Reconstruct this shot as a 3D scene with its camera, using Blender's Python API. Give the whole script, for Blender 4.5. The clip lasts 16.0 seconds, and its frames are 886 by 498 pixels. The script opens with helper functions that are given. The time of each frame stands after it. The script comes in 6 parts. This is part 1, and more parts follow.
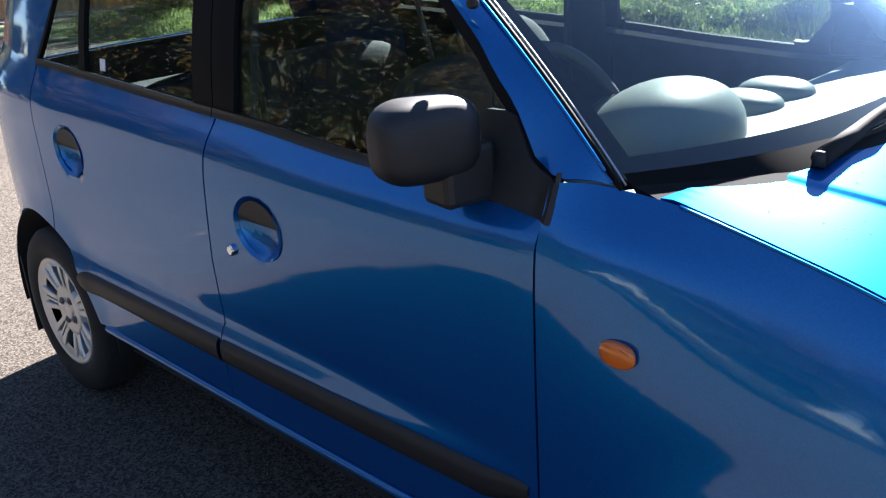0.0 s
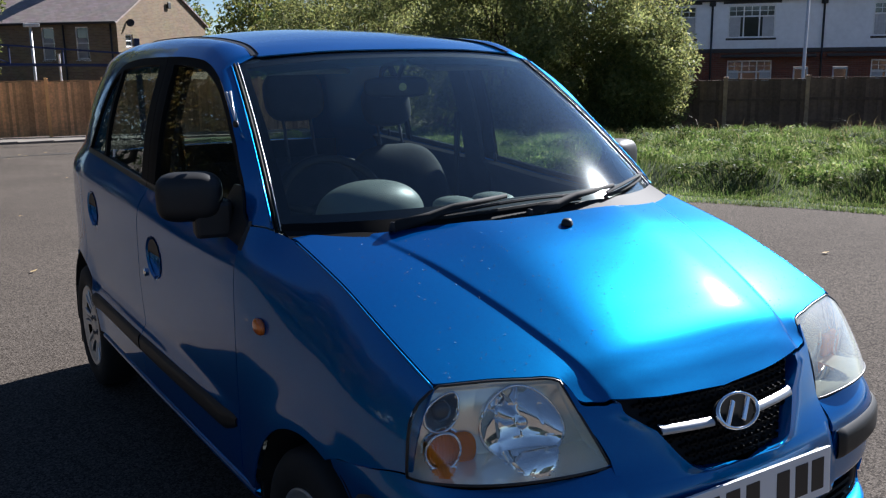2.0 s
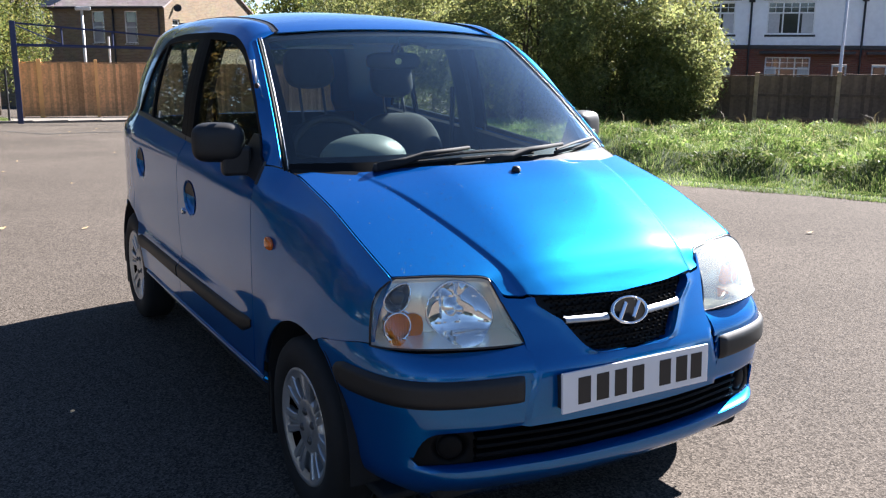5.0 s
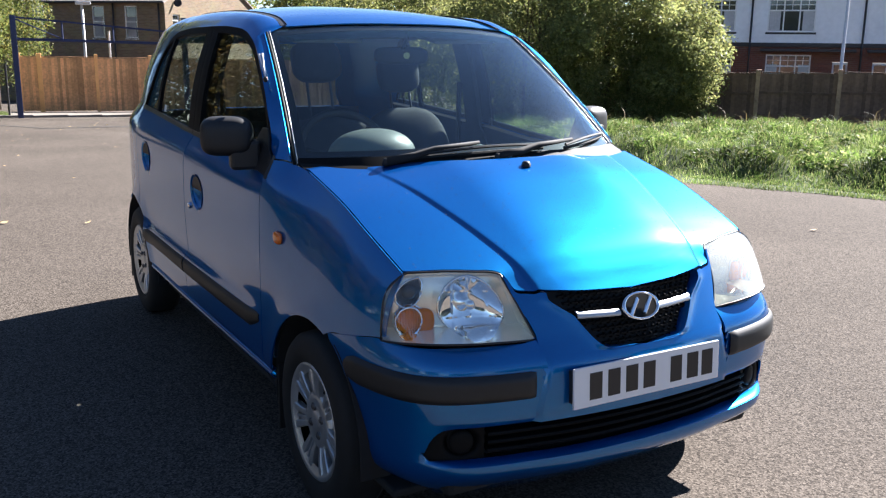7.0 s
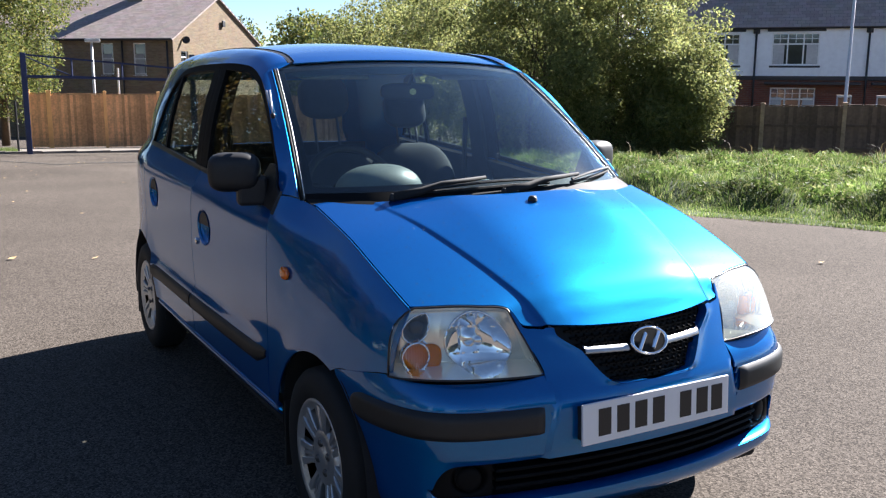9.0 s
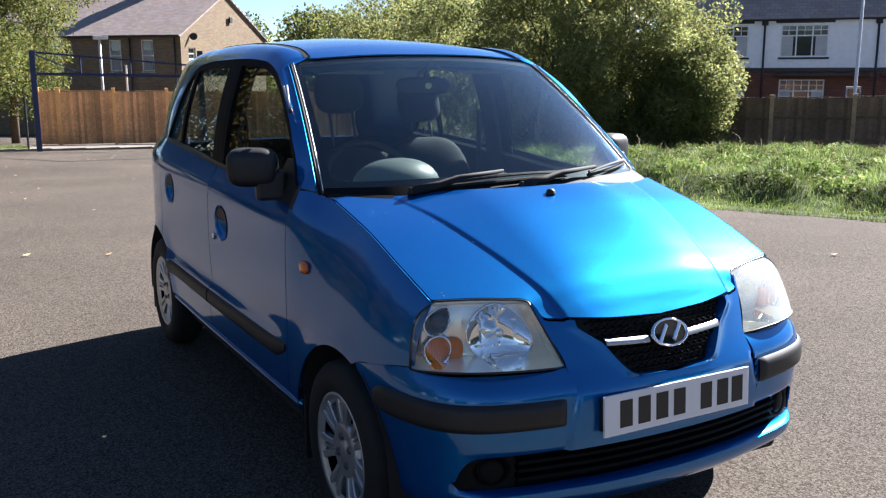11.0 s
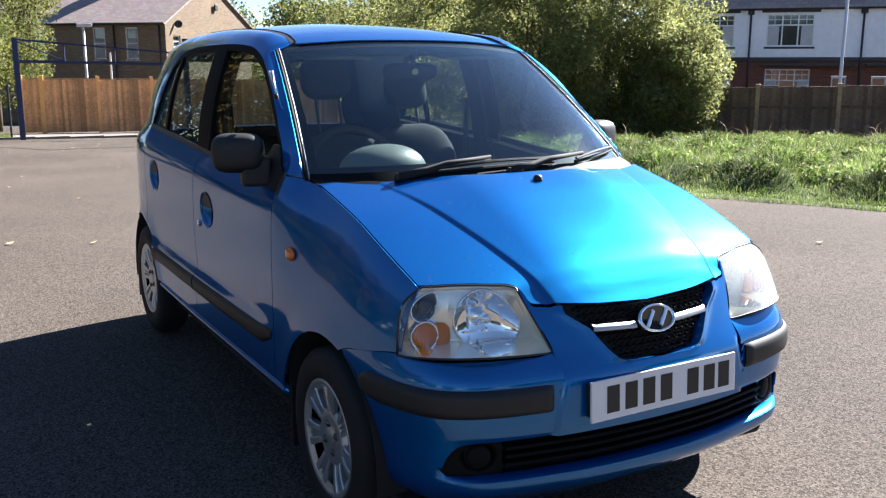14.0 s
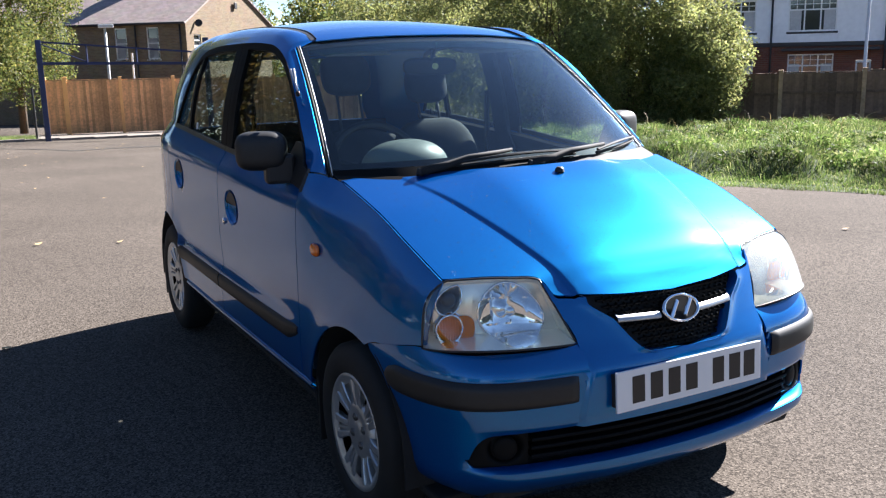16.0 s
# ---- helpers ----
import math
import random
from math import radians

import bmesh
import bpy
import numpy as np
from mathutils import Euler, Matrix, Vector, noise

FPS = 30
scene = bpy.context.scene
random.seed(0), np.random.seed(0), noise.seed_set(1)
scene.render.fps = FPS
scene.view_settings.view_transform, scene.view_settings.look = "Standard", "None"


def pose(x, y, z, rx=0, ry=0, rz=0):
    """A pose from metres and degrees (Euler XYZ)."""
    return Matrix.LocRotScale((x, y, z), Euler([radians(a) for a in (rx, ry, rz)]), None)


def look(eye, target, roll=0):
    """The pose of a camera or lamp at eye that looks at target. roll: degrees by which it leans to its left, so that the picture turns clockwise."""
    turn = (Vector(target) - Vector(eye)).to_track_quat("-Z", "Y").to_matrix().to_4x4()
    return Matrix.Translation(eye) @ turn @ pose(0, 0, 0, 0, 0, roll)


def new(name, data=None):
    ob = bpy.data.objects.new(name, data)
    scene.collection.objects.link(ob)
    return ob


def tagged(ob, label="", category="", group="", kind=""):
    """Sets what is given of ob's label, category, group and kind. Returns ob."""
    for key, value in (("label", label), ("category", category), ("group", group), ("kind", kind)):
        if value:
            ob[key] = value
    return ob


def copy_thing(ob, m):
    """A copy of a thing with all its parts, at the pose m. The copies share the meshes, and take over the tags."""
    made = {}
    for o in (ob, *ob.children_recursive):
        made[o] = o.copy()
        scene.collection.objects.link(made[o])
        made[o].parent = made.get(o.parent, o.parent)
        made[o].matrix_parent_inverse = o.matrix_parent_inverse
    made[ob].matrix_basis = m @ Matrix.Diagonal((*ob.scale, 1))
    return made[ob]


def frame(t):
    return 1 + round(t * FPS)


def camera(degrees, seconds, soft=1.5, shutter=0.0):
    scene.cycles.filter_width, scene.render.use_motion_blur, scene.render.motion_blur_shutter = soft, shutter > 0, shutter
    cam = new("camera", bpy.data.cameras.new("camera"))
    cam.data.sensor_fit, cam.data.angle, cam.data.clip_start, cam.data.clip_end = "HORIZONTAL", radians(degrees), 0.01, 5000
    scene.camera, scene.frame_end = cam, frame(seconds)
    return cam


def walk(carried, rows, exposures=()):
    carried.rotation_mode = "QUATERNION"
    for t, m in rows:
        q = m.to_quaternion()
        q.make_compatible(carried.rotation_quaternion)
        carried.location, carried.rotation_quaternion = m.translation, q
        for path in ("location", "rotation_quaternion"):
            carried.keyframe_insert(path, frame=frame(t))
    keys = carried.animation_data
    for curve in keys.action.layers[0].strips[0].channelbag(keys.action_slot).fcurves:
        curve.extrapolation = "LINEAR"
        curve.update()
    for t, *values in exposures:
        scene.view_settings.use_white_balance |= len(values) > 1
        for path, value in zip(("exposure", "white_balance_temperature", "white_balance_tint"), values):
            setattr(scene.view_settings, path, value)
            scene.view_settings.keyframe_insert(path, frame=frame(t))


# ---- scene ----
cam = camera(51.4, 16.0, 1.25)
PATH = [
    (0, (-1.726, -0.423, 1.436), (-0.435, 0.928, 0.723), -4.1),
    (0.5, (-1.668, -0.807, 1.435), (-0.474, 0.67, 0.809), -2.9),
    (1, (-1.609, -1.182, 1.466), (-0.438, 0.371, 0.998), -1.6),
    (1.5, (-1.629, -1.55, 1.484), (-0.524, 0.059, 1.05), -0.9),
    (2, (-1.51, -1.84, 1.461), (-0.471, -0.183, 1.043), -0.8),
    (2.5, (-1.449, -2.115, 1.443), (-0.498, -0.402, 1.042), -1.2),
    (3, (-1.576, -2.336, 1.425), (-0.633, -0.624, 1.002), -1.8),
    (3.5, (-1.632, -2.441, 1.42), (-0.674, -0.747, 0.958), -1.5),
    (4, (-1.657, -2.48, 1.418), (-0.683, -0.795, 0.955), -0.7),
    (4.5, (-1.661, -2.482, 1.421), (-0.696, -0.785, 0.985), 0.2),
    (7, (-1.688, -2.456, 1.414), (-0.72, -0.763, 0.971), 0.6),
    (7.5, (-1.694, -2.46, 1.407), (-0.735, -0.758, 0.976), 0.7),
    (8, (-1.69, -2.462, 1.411), (-0.74, -0.749, 1.01), 0.3),
    (8.5, (-1.678, -2.456, 1.417), (-0.716, -0.742, 1.046), 0.1),
    (9, (-1.688, -2.452, 1.418), (-0.725, -0.739, 1.046), 0.3),
    (11.5, (-1.724, -2.441, 1.414), (-0.78, -0.721, 1.024), -0.2),
    (12, (-1.723, -2.439, 1.397), (-0.78, -0.728, 0.97), -0.0),
    (12.5, (-1.725, -2.435, 1.4), (-0.783, -0.724, 0.97), 0.4),
    (13, (-1.722, -2.433, 1.401), (-0.773, -0.724, 0.977), 0.3),
    (13.5, (-1.72, -2.433, 1.402), (-0.759, -0.73, 0.985), 0.2),
    (14, (-1.719, -2.435, 1.404), (-0.749, -0.734, 0.998), 0.0),
    (14.5, (-1.715, -2.44, 1.411), (-0.753, -0.733, 1.009), -0.5),
    (15, (-1.715, -2.447, 1.411), (-0.765, -0.737, 0.992), -1.4),
    (15.5, (-1.716, -2.45, 1.408), (-0.77, -0.742, 0.979), -1.6),
    (16, (-1.728, -2.448, 1.409), (-0.803, -0.726, 0.989), -1.3),
]
walk(cam, [(t, look(eye, target, roll)) for t, eye, target, roll in PATH],
     exposures=[(0.0, 3.0, 6250, 12), (0.5, 2.4, 6250, 12), (1.0, 1.95, 6000, 11), (1.5, 1.58, 6000, 11), (2.0, 1.33, 6000, 11), (2.5, 1.43, 6000, 11), (3.0, 1.73, 6100, 11), (3.5, 2.14, 6250, 12), (4.0, 2.35, 6250, 12), (8.0, 2.33, 6250, 12), (8.6, 2.17, 6250, 12), (9.0, 2.14, 6250, 12), (11.5, 2.14, 6250, 12), (12.0, 2.04, 6250, 12), (12.5, 2.24, 6250, 12), (13.5, 2.33, 6250, 12), (16.0, 2.33, 6250, 12)])

# ---- light ----
SUN = Vector((0.797, 0.244, 0.552))
world = bpy.data.worlds.new("world")
scene.world = world
world.use_nodes = True
wn = world.node_tree.nodes
sky = wn.new("ShaderNodeTexSky")
sky.sky_type = 'NISHITA'
sky.sun_disc = False
sky.sun_elevation = radians(33.5)
sky.sun_rotation = radians(73.3)
sky.air_density, sky.dust_density, sky.ozone_density = 0.8, 0.1, 2.5
sky.altitude = 1500
wn["Background"].inputs[1].default_value = 0.038
world.node_tree.links.new(sky.outputs[0], wn["Background"].inputs[0])
lamp = bpy.data.lights.new("sun", 'SUN')
lamp.energy, lamp.angle, lamp.color = 5.0, radians(0.53), (1.0, 0.95, 0.905)
sun = new("sun", lamp)
sun.matrix_world = SUN.to_track_quat("Z", "Y").to_matrix().to_4x4()


# ---- materials ----
def material(name, colour, rough=0.5, metal=0.0, spots=0.0, scale=20.0, bump=0.0, fine=0.0, coat=0.0, colour2=None, spec=0.5, pieces=0.0):
    """A principled surface with variation at two scales and a fine relief."""
    m = bpy.data.materials.new(name)
    m.use_nodes = True
    n, l = m.node_tree.nodes, m.node_tree.links
    b = n["Principled BSDF"]
    b.inputs["Roughness"].default_value, b.inputs["Metallic"].default_value = rough, metal
    b.inputs["Specular IOR Level"].default_value = spec
    if coat:
        b.inputs["Coat Weight"].default_value, b.inputs["Coat Roughness"].default_value = coat, 0.03
    tc = n.new("ShaderNodeTexCoord")
    big = n.new("ShaderNodeTexNoise")
    big.inputs["Scale"].default_value, big.inputs["Detail"].default_value = scale * 0.12, 4
    small = n.new("ShaderNodeTexNoise")
    small.inputs["Scale"].default_value, small.inputs["Detail"].default_value = scale, 6
    for t in (big, small):
        l.new(tc.outputs["Object"], t.inputs["Vector"])
    add = n.new("ShaderNodeMath")
    add.operation = 'ADD'
    l.new(big.outputs["Fac"], add.inputs[0])
    l.new(small.outputs["Fac"], add.inputs[1])
    ramp = n.new("ShaderNodeMapRange")
    ramp.inputs["From Min"].default_value, ramp.inputs["From Max"].default_value = 0.65, 1.35
    l.new(add.outputs[0], ramp.inputs["Value"])
    mix = n.new("ShaderNodeMix")
    mix.data_type = 'RGBA'
    c2 = colour2 or tuple(c * (1 - spots) for c in colour)
    c1 = colour if colour2 else tuple(min(1.0, c * (1 + spots)) for c in colour)
    mix.inputs["A"].default_value, mix.inputs["B"].default_value = (*c2, 1), (*c1, 1)
    l.new(ramp.outputs[0], mix.inputs["Factor"])
    tone = mix.outputs["Result"]
    if pieces:
        geo, span, mul = n.new("ShaderNodeNewGeometry"), n.new("ShaderNodeMapRange"), n.new("ShaderNodeMix")
        span.inputs["To Min"].default_value, span.inputs["To Max"].default_value = 1 - pieces, 1 + pieces
        mul.data_type, mul.blend_type = 'RGBA', 'MULTIPLY'
        mul.inputs["Factor"].default_value = 1
        l.new(geo.outputs["Random Per Island"], span.inputs["Value"])
        l.new(tone, mul.inputs["A"])
        l.new(span.outputs[0], mul.inputs["B"])
        tone = mul.outputs["Result"]
    l.new(tone, b.inputs["Base Color"])
    if bump:
        bp = n.new("ShaderNodeBump")
        bp.inputs["Strength"].default_value, bp.inputs["Distance"].default_value = bump, fine or 0.01
        l.new(small.outputs["Fac"], bp.inputs["Height"])
        l.new(bp.outputs[0], b.inputs["Normal"])
    return m


def pane_material(name, tint, gloss=0.0, least=0.04, dust_or_glint=0.0, film_rough=0.0):
    """Clear glazing: what lies behind, tinted, under a mirror that grows towards a flat angle."""
    m = bpy.data.materials.new(name)
    m.use_nodes = True
    n, l = m.node_tree.nodes, m.node_tree.links
    n.remove(n["Principled BSDF"])
    clear, shine, mix, facing = n.new("ShaderNodeBsdfTransparent"), n.new("ShaderNodeBsdfGlossy"), n.new("ShaderNodeMixShader"), n.new("ShaderNodeLayerWeight")
    clear.inputs[0].default_value = (*tint, 1)
    shine.inputs["Roughness"].default_value = gloss
    shine.inputs["Color"].default_value = (1, 1, 1, 1)
    facing.inputs["Blend"].default_value = 0.5
    power, fres = n.new("ShaderNodeMath"), n.new("ShaderNodeMapRange")
    power.operation = 'POWER'
    power.inputs[1].default_value = 5
    fres.inputs["To Min"].default_value, fres.inputs["To Max"].default_value = least, 1.0
    l.new(facing.outputs["Facing"], power.inputs[0])
    l.new(power.outputs[0], fres.inputs["Value"])
    l.new(fres.outputs[0], mix.inputs[0])
    l.new(clear.outputs[0], mix.inputs[1])
    l.new(shine.outputs[0], mix.inputs[2])
    if dust_or_glint:
        film, over = n.new("ShaderNodeBsdfGlossy" if film_rough else "ShaderNodeBsdfDiffuse"), n.new("ShaderNodeMixShader")
        if film_rough:
            film.inputs["Roughness"].default_value = film_rough
        tc, no, amount = n.new("ShaderNodeTexCoord"), n.new("ShaderNodeTexNoise"), n.new("ShaderNodeMapRange")
        no.inputs["Scale"].default_value, no.inputs["Detail"].default_value = 9, 7
        amount.inputs["To Min"].default_value, amount.inputs["To Max"].default_value = dust_or_glint * 0.85, dust_or_glint * 1.15
        film.inputs[0].default_value = (0.75, 0.78, 0.8, 1)
        l.new(tc.outputs["Object"], no.inputs["Vector"])
        l.new(no.outputs["Fac"], amount.inputs["Value"])
        l.new(amount.outputs[0], over.inputs[0])
        l.new(mix.outputs[0], over.inputs[1])
        l.new(film.outputs[0], over.inputs[2])
        mix = over
    l.new(mix.outputs[0], n["Material Output"].inputs["Surface"])
    return m


def paint_material():
    """Metallic paint: cyan flakes and a deep blue ground coat, both under a clear coat."""
    m = bpy.data.materials.new("blue_paint")
    m.use_nodes = True
    n, l = m.node_tree.nodes, m.node_tree.links
    tc = n.new("ShaderNodeTexCoord")
    v, dirt, r = n.new("ShaderNodeTexVoronoi"), n.new("ShaderNodeTexNoise"), n.new("ShaderNodeMapRange")
    v.inputs["Scale"].default_value = 900
    dirt.inputs["Scale"].default_value, dirt.inputs["Detail"].default_value = 5, 6
    r.inputs["To Min"].default_value, r.inputs["To Max"].default_value = 0.33, 0.37
    for t in (v, dirt):
        l.new(tc.outputs["Object"], t.inputs["Vector"])
    l.new(dirt.outputs["Fac"], r.inputs["Value"])
    layers = []
    for metal, low, high in ((1.0, (0.0, 0.165, 0.41), (0.0, 0.262, 0.54)), (0.0, (0.003, 0.042, 0.215), (0.004, 0.065, 0.300))):
        b = n["Principled BSDF"] if metal else n.new("ShaderNodeBsdfPrincipled")
        b.inputs["Metallic"].default_value = metal
        b.inputs["Specular IOR Level"].default_value = 0.5 if metal else 0.03
        b.inputs["Specular Tint"].default_value = (0.2, 0.6, 1.0, 1)
        b.inputs["Coat Weight"].default_value, b.inputs["Coat Roughness"].default_value = 1.0, 0.052
        b.inputs["Coat IOR"].default_value = 1.52
        mix = n.new("ShaderNodeMix")
        mix.data_type = 'RGBA'
        mix.inputs["A"].default_value, mix.inputs["B"].default_value = (*low, 1), (*high, 1)
        l.new(v.outputs["Color"], mix.inputs["Factor"])
        l.new(mix.outputs["Result"], b.inputs["Base Color"])
        l.new(r.outputs[0], b.inputs["Roughness"])
        layers.append(b)
    both = n.new("ShaderNodeMixShader")
    both.inputs[0].default_value = 0.52
    l.new(layers[0].outputs[0], both.inputs[1])
    l.new(layers[1].outputs[0], both.inputs[2])
    l.new(both.outputs[0], n["Material Output"].inputs["Surface"])
    return m


def asphalt_material():
    m = bpy.data.materials.new("asphalt")
    m.use_nodes = True
    n, l = m.node_tree.nodes, m.node_tree.links
    b = n["Principled BSDF"]
    b.inputs["Roughness"].default_value = 0.95
    b.inputs["Specular IOR Level"].default_value = 0.08
    tc = n.new("ShaderNodeTexCoord")
    stone = n.new("ShaderNodeTexVoronoi")
    stone.inputs["Scale"].default_value = 135
    grit = n.new("ShaderNodeTexNoise")
    grit.inputs["Scale"].default_value, grit.inputs["Detail"].default_value = 160, 4
    patch = n.new("ShaderNodeTexNoise")
    patch.inputs["Scale"].default_value, patch.inputs["Detail"].default_value = 0.35, 6
    for t in (stone, grit, patch):
        l.new(tc.outputs["Object"], t.inputs["Vector"])
    r1 = n.new("ShaderNodeValToRGB")
    r1.color_ramp.elements[0].color, r1.color_ramp.elements[1].color = (0.042, 0.0350, 0.0290, 1), (0.165, 0.140, 0.117, 1)
    r1.color_ramp.elements[0].position, r1.color_ramp.elements[1].position = 0.18, 0.98
    l.new(stone.outputs["Color"], r1.inputs[0])
    r2 = n.new("ShaderNodeMapRange")
    r2.inputs["From Min"].default_value, r2.inputs["From Max"].default_value = 0.3, 0.7
    r2.inputs["To Min"].default_value, r2.inputs["To Max"].default_value = 0.80, 1.15
    l.new(patch.outputs["Fac"], r2.inputs["Value"])
    mul = n.new("ShaderNodeMix")
    mul.data_type, mul.blend_type = 'RGBA', 'MULTIPLY'
    mul.inputs["Factor"].default_value = 1
    l.new(r1.outputs[0], mul.inputs["A"])
    l.new(r2.outputs[0], mul.inputs["B"])
    pits, deep = n.new("ShaderNodeMapRange"), n.new("ShaderNodeMix")
    pits.inputs["From Min"].default_value, pits.inputs["From Max"].default_value = 0.36, 0.62
    pits.inputs["To Min"].default_value, pits.inputs["To Max"].default_value = 0.62, 1.24
    deep.data_type, deep.blend_type = 'RGBA', 'MULTIPLY'
    deep.inputs["Factor"].default_value = 1
    l.new(grit.outputs["Fac"], pits.inputs["Value"])
    l.new(mul.outputs["Result"], deep.inputs["A"])
    l.new(pits.outputs[0], deep.inputs["B"])
    l.new(deep.outputs["Result"], b.inputs["Base Color"])
    add = n.new("ShaderNodeMath")
    l.new(stone.outputs["Distance"], add.inputs[0])
    l.new(grit.outputs["Fac"], add.inputs[1])
    bp = n.new("ShaderNodeBump")
    bp.inputs["Strength"].default_value, bp.inputs["Distance"].default_value = 0.28, 0.005
    l.new(add.outputs[0], bp.inputs["Height"])
    l.new(bp.outputs[0], b.inputs["Normal"])
    return m


def leaf_material(name, c1, c2, c3, through_light=0.6, shine=0.35, patches=0.25):
    """Foliage whose leaves differ one from another and let some light through."""
    m = bpy.data.materials.new(name)
    m.use_nodes = True
    n, l = m.node_tree.nodes, m.node_tree.links
    b = n["Principled BSDF"]
    b.inputs["Roughness"].default_value = 0.55
    b.inputs["Specular IOR Level"].default_value = shine
    g = n.new("ShaderNodeNewGeometry")
    r = n.new("ShaderNodeValToRGB")
    e = r.color_ramp.elements
    e[0].color, e[1].color = (*c1, 1), (*c3, 1)
    k = e.new(0.6)
    k.color = (*c2, 1)
    l.new(g.outputs["Random Per Island"], r.inputs[0])
    tc, no, span, mul = n.new("ShaderNodeTexCoord"), n.new("ShaderNodeTexNoise"), n.new("ShaderNodeMapRange"), n.new("ShaderNodeMix")
    no.inputs["Scale"].default_value, no.inputs["Detail"].default_value = 1.3, 3
    span.inputs["From Min"].default_value, span.inputs["From Max"].default_value = 0.35, 0.65
    span.inputs["To Min"].default_value, span.inputs["To Max"].default_value = 1 - patches, 1 + patches * 0.5
    mul.data_type, mul.blend_type = 'RGBA', 'MULTIPLY'
    mul.inputs["Factor"].default_value = 1
    l.new(tc.outputs["Object"], no.inputs["Vector"])
    l.new(no.outputs["Fac"], span.inputs["Value"])
    l.new(r.outputs[0], mul.inputs["A"])
    l.new(span.outputs[0], mul.inputs["B"])
    tone = mul.outputs["Result"]
    l.new(tone, b.inputs["Base Color"])
    tr, ad = n.new("ShaderNodeBsdfTranslucent"), n.new("ShaderNodeMixShader")
    l.new(tone, tr.inputs[0])
    ad.inputs[0].default_value = through_light
    l.new(b.outputs[0], ad.inputs[1])
    l.new(tr.outputs[0], ad.inputs[2])
    l.new(ad.outputs[0], n["Material Output"].inputs["Surface"])
    return m


def brick_material(name, c1, c2, mortar, w=0.225, h=0.075):
    m = bpy.data.materials.new(name)
    m.use_nodes = True
    n, l = m.node_tree.nodes, m.node_tree.links
    b = n["Principled BSDF"]
    b.inputs["Roughness"].default_value = 0.9
    tc, t = n.new("ShaderNodeUVMap"), n.new("ShaderNodeTexBrick")
    t.inputs["Color1"].default_value, t.inputs["Color2"].default_value, t.inputs["Mortar"].default_value = (*c1, 1), (*c2, 1), (*mortar, 1)
    t.inputs["Scale"].default_value = 1
    t.inputs["Brick Width"].default_value, t.inputs["Row Height"].default_value, t.inputs["Mortar Size"].default_value = w, h, 0.006
    no = n.new("ShaderNodeTexNoise")
    no.inputs["Scale"].default_value = 1.6
    l.new(tc.outputs[0], t.inputs["Vector"])
    l.new(tc.outputs[0], no.inputs["Vector"])
    mul = n.new("ShaderNodeMix")
    mul.data_type, mul.blend_type = 'RGBA', 'MULTIPLY'
    mul.inputs["Factor"].default_value = 0.25
    l.new(t.outputs["Color"], mul.inputs["A"])
    l.new(no.outputs["Color"], mul.inputs["B"])
    l.new(mul.outputs["Result"], b.inputs["Base Color"])
    bp = n.new("ShaderNodeBump")
    bp.inputs["Strength"].default_value, bp.inputs["Distance"].default_value = 0.6, 0.01
    l.new(t.outputs["Fac"], bp.inputs["Height"])
    bp.invert = True
    l.new(bp.outputs[0], b.inputs["Normal"])
    return m


PAINT = paint_material()
BLACK = material("black_plastic", (0.0105, 0.0105, 0.011), 0.55, spots=0.25, scale=60, bump=0.15, fine=0.001)
TRIM = material("black_trim", (0.012, 0.012, 0.013), 0.35, spots=0.2, scale=30)
FRIT = material("ceramic_border", (0.006, 0.006, 0.006), 0.6, spots=0.2, spec=0.1)
STRIP = material("grey_rubber", (0.055, 0.055, 0.06), 0.6, spots=0.2, scale=30)
SCUTTLE = material("scuttle_plastic", (0.010, 0.010, 0.010), 0.6, spots=0.3, scale=50, spec=0.1)
RUBBER = material("tyre_rubber", (0.007, 0.007, 0.007), 0.8, spots=0.3, scale=40, bump=0.2, fine=0.001)
SILVER = material("silver_trim", (0.50, 0.51, 0.52), 0.38, 0.75, spots=0.12, scale=25)
GALV_CAP = material("bolt_steel", (0.10, 0.10, 0.105), 0.3, 0.6, spots=0.3, scale=80)
CHROME = material("chrome", (0.85, 0.86, 0.87), 0.06, 1.0, spots=0.03)
REFLECT = material("lamp_reflector", (0.98, 0.98, 0.97), 0.04, 0.95, spots=0.02)
AMBERDEEP = material("deep_amber_lens", (0.66, 0.17, 0.004), 0.22, spots=0.2, scale=60, spec=0.15)
# cream tint paints in the sunlit ground that the silver housing mirrors
SATIN = material("satin_reflector", (0.95, 0.90, 0.78), 0.20, 0.6, spots=0.03)
AMBER = material("amber_lens", (0.75, 0.16, 0.015), 0.18, spots=0.15, scale=60, coat=0.6)
GREYCLOTH = material("grey_cloth", (0.034, 0.036, 0.042), 0.9, spots=0.3, scale=120, bump=0.3, fine=0.002)
DASH = material("dashboard_plastic", (0.20, 0.225, 0.21), 0.45, spots=0.12, scale=90, bump=0.2, fine=0.001)
LINING = material("headlining", (0.22, 0.22, 0.21), 0.9, spots=0.08, scale=70)
DARK = material("dark_underside", (0.012, 0.012, 0.012), 0.9, spots=0.3, scale=30)
PLATE = material("plate_white", (0.78, 0.78, 0.78), 0.4, spots=0.04, scale=15, coat=0.4)
INK = material("plate_black", (0.012, 0.012, 0.014), 0.4)
SCREEN = pane_material("screen_glass", (0.84, 0.89, 0.88), 0.03, 0.05, 0.020, 0.10)
BAND = pane_material("tinted_band", (0.42, 0.66, 0.60), 0.0, 0.02)
SIDEGLASS = pane_material("side_glass", (0.80, 0.85, 0.84), 0.0, 0.045)
LENS = pane_material("lamp_lens", (0.99, 0.99, 0.98), 0.0)
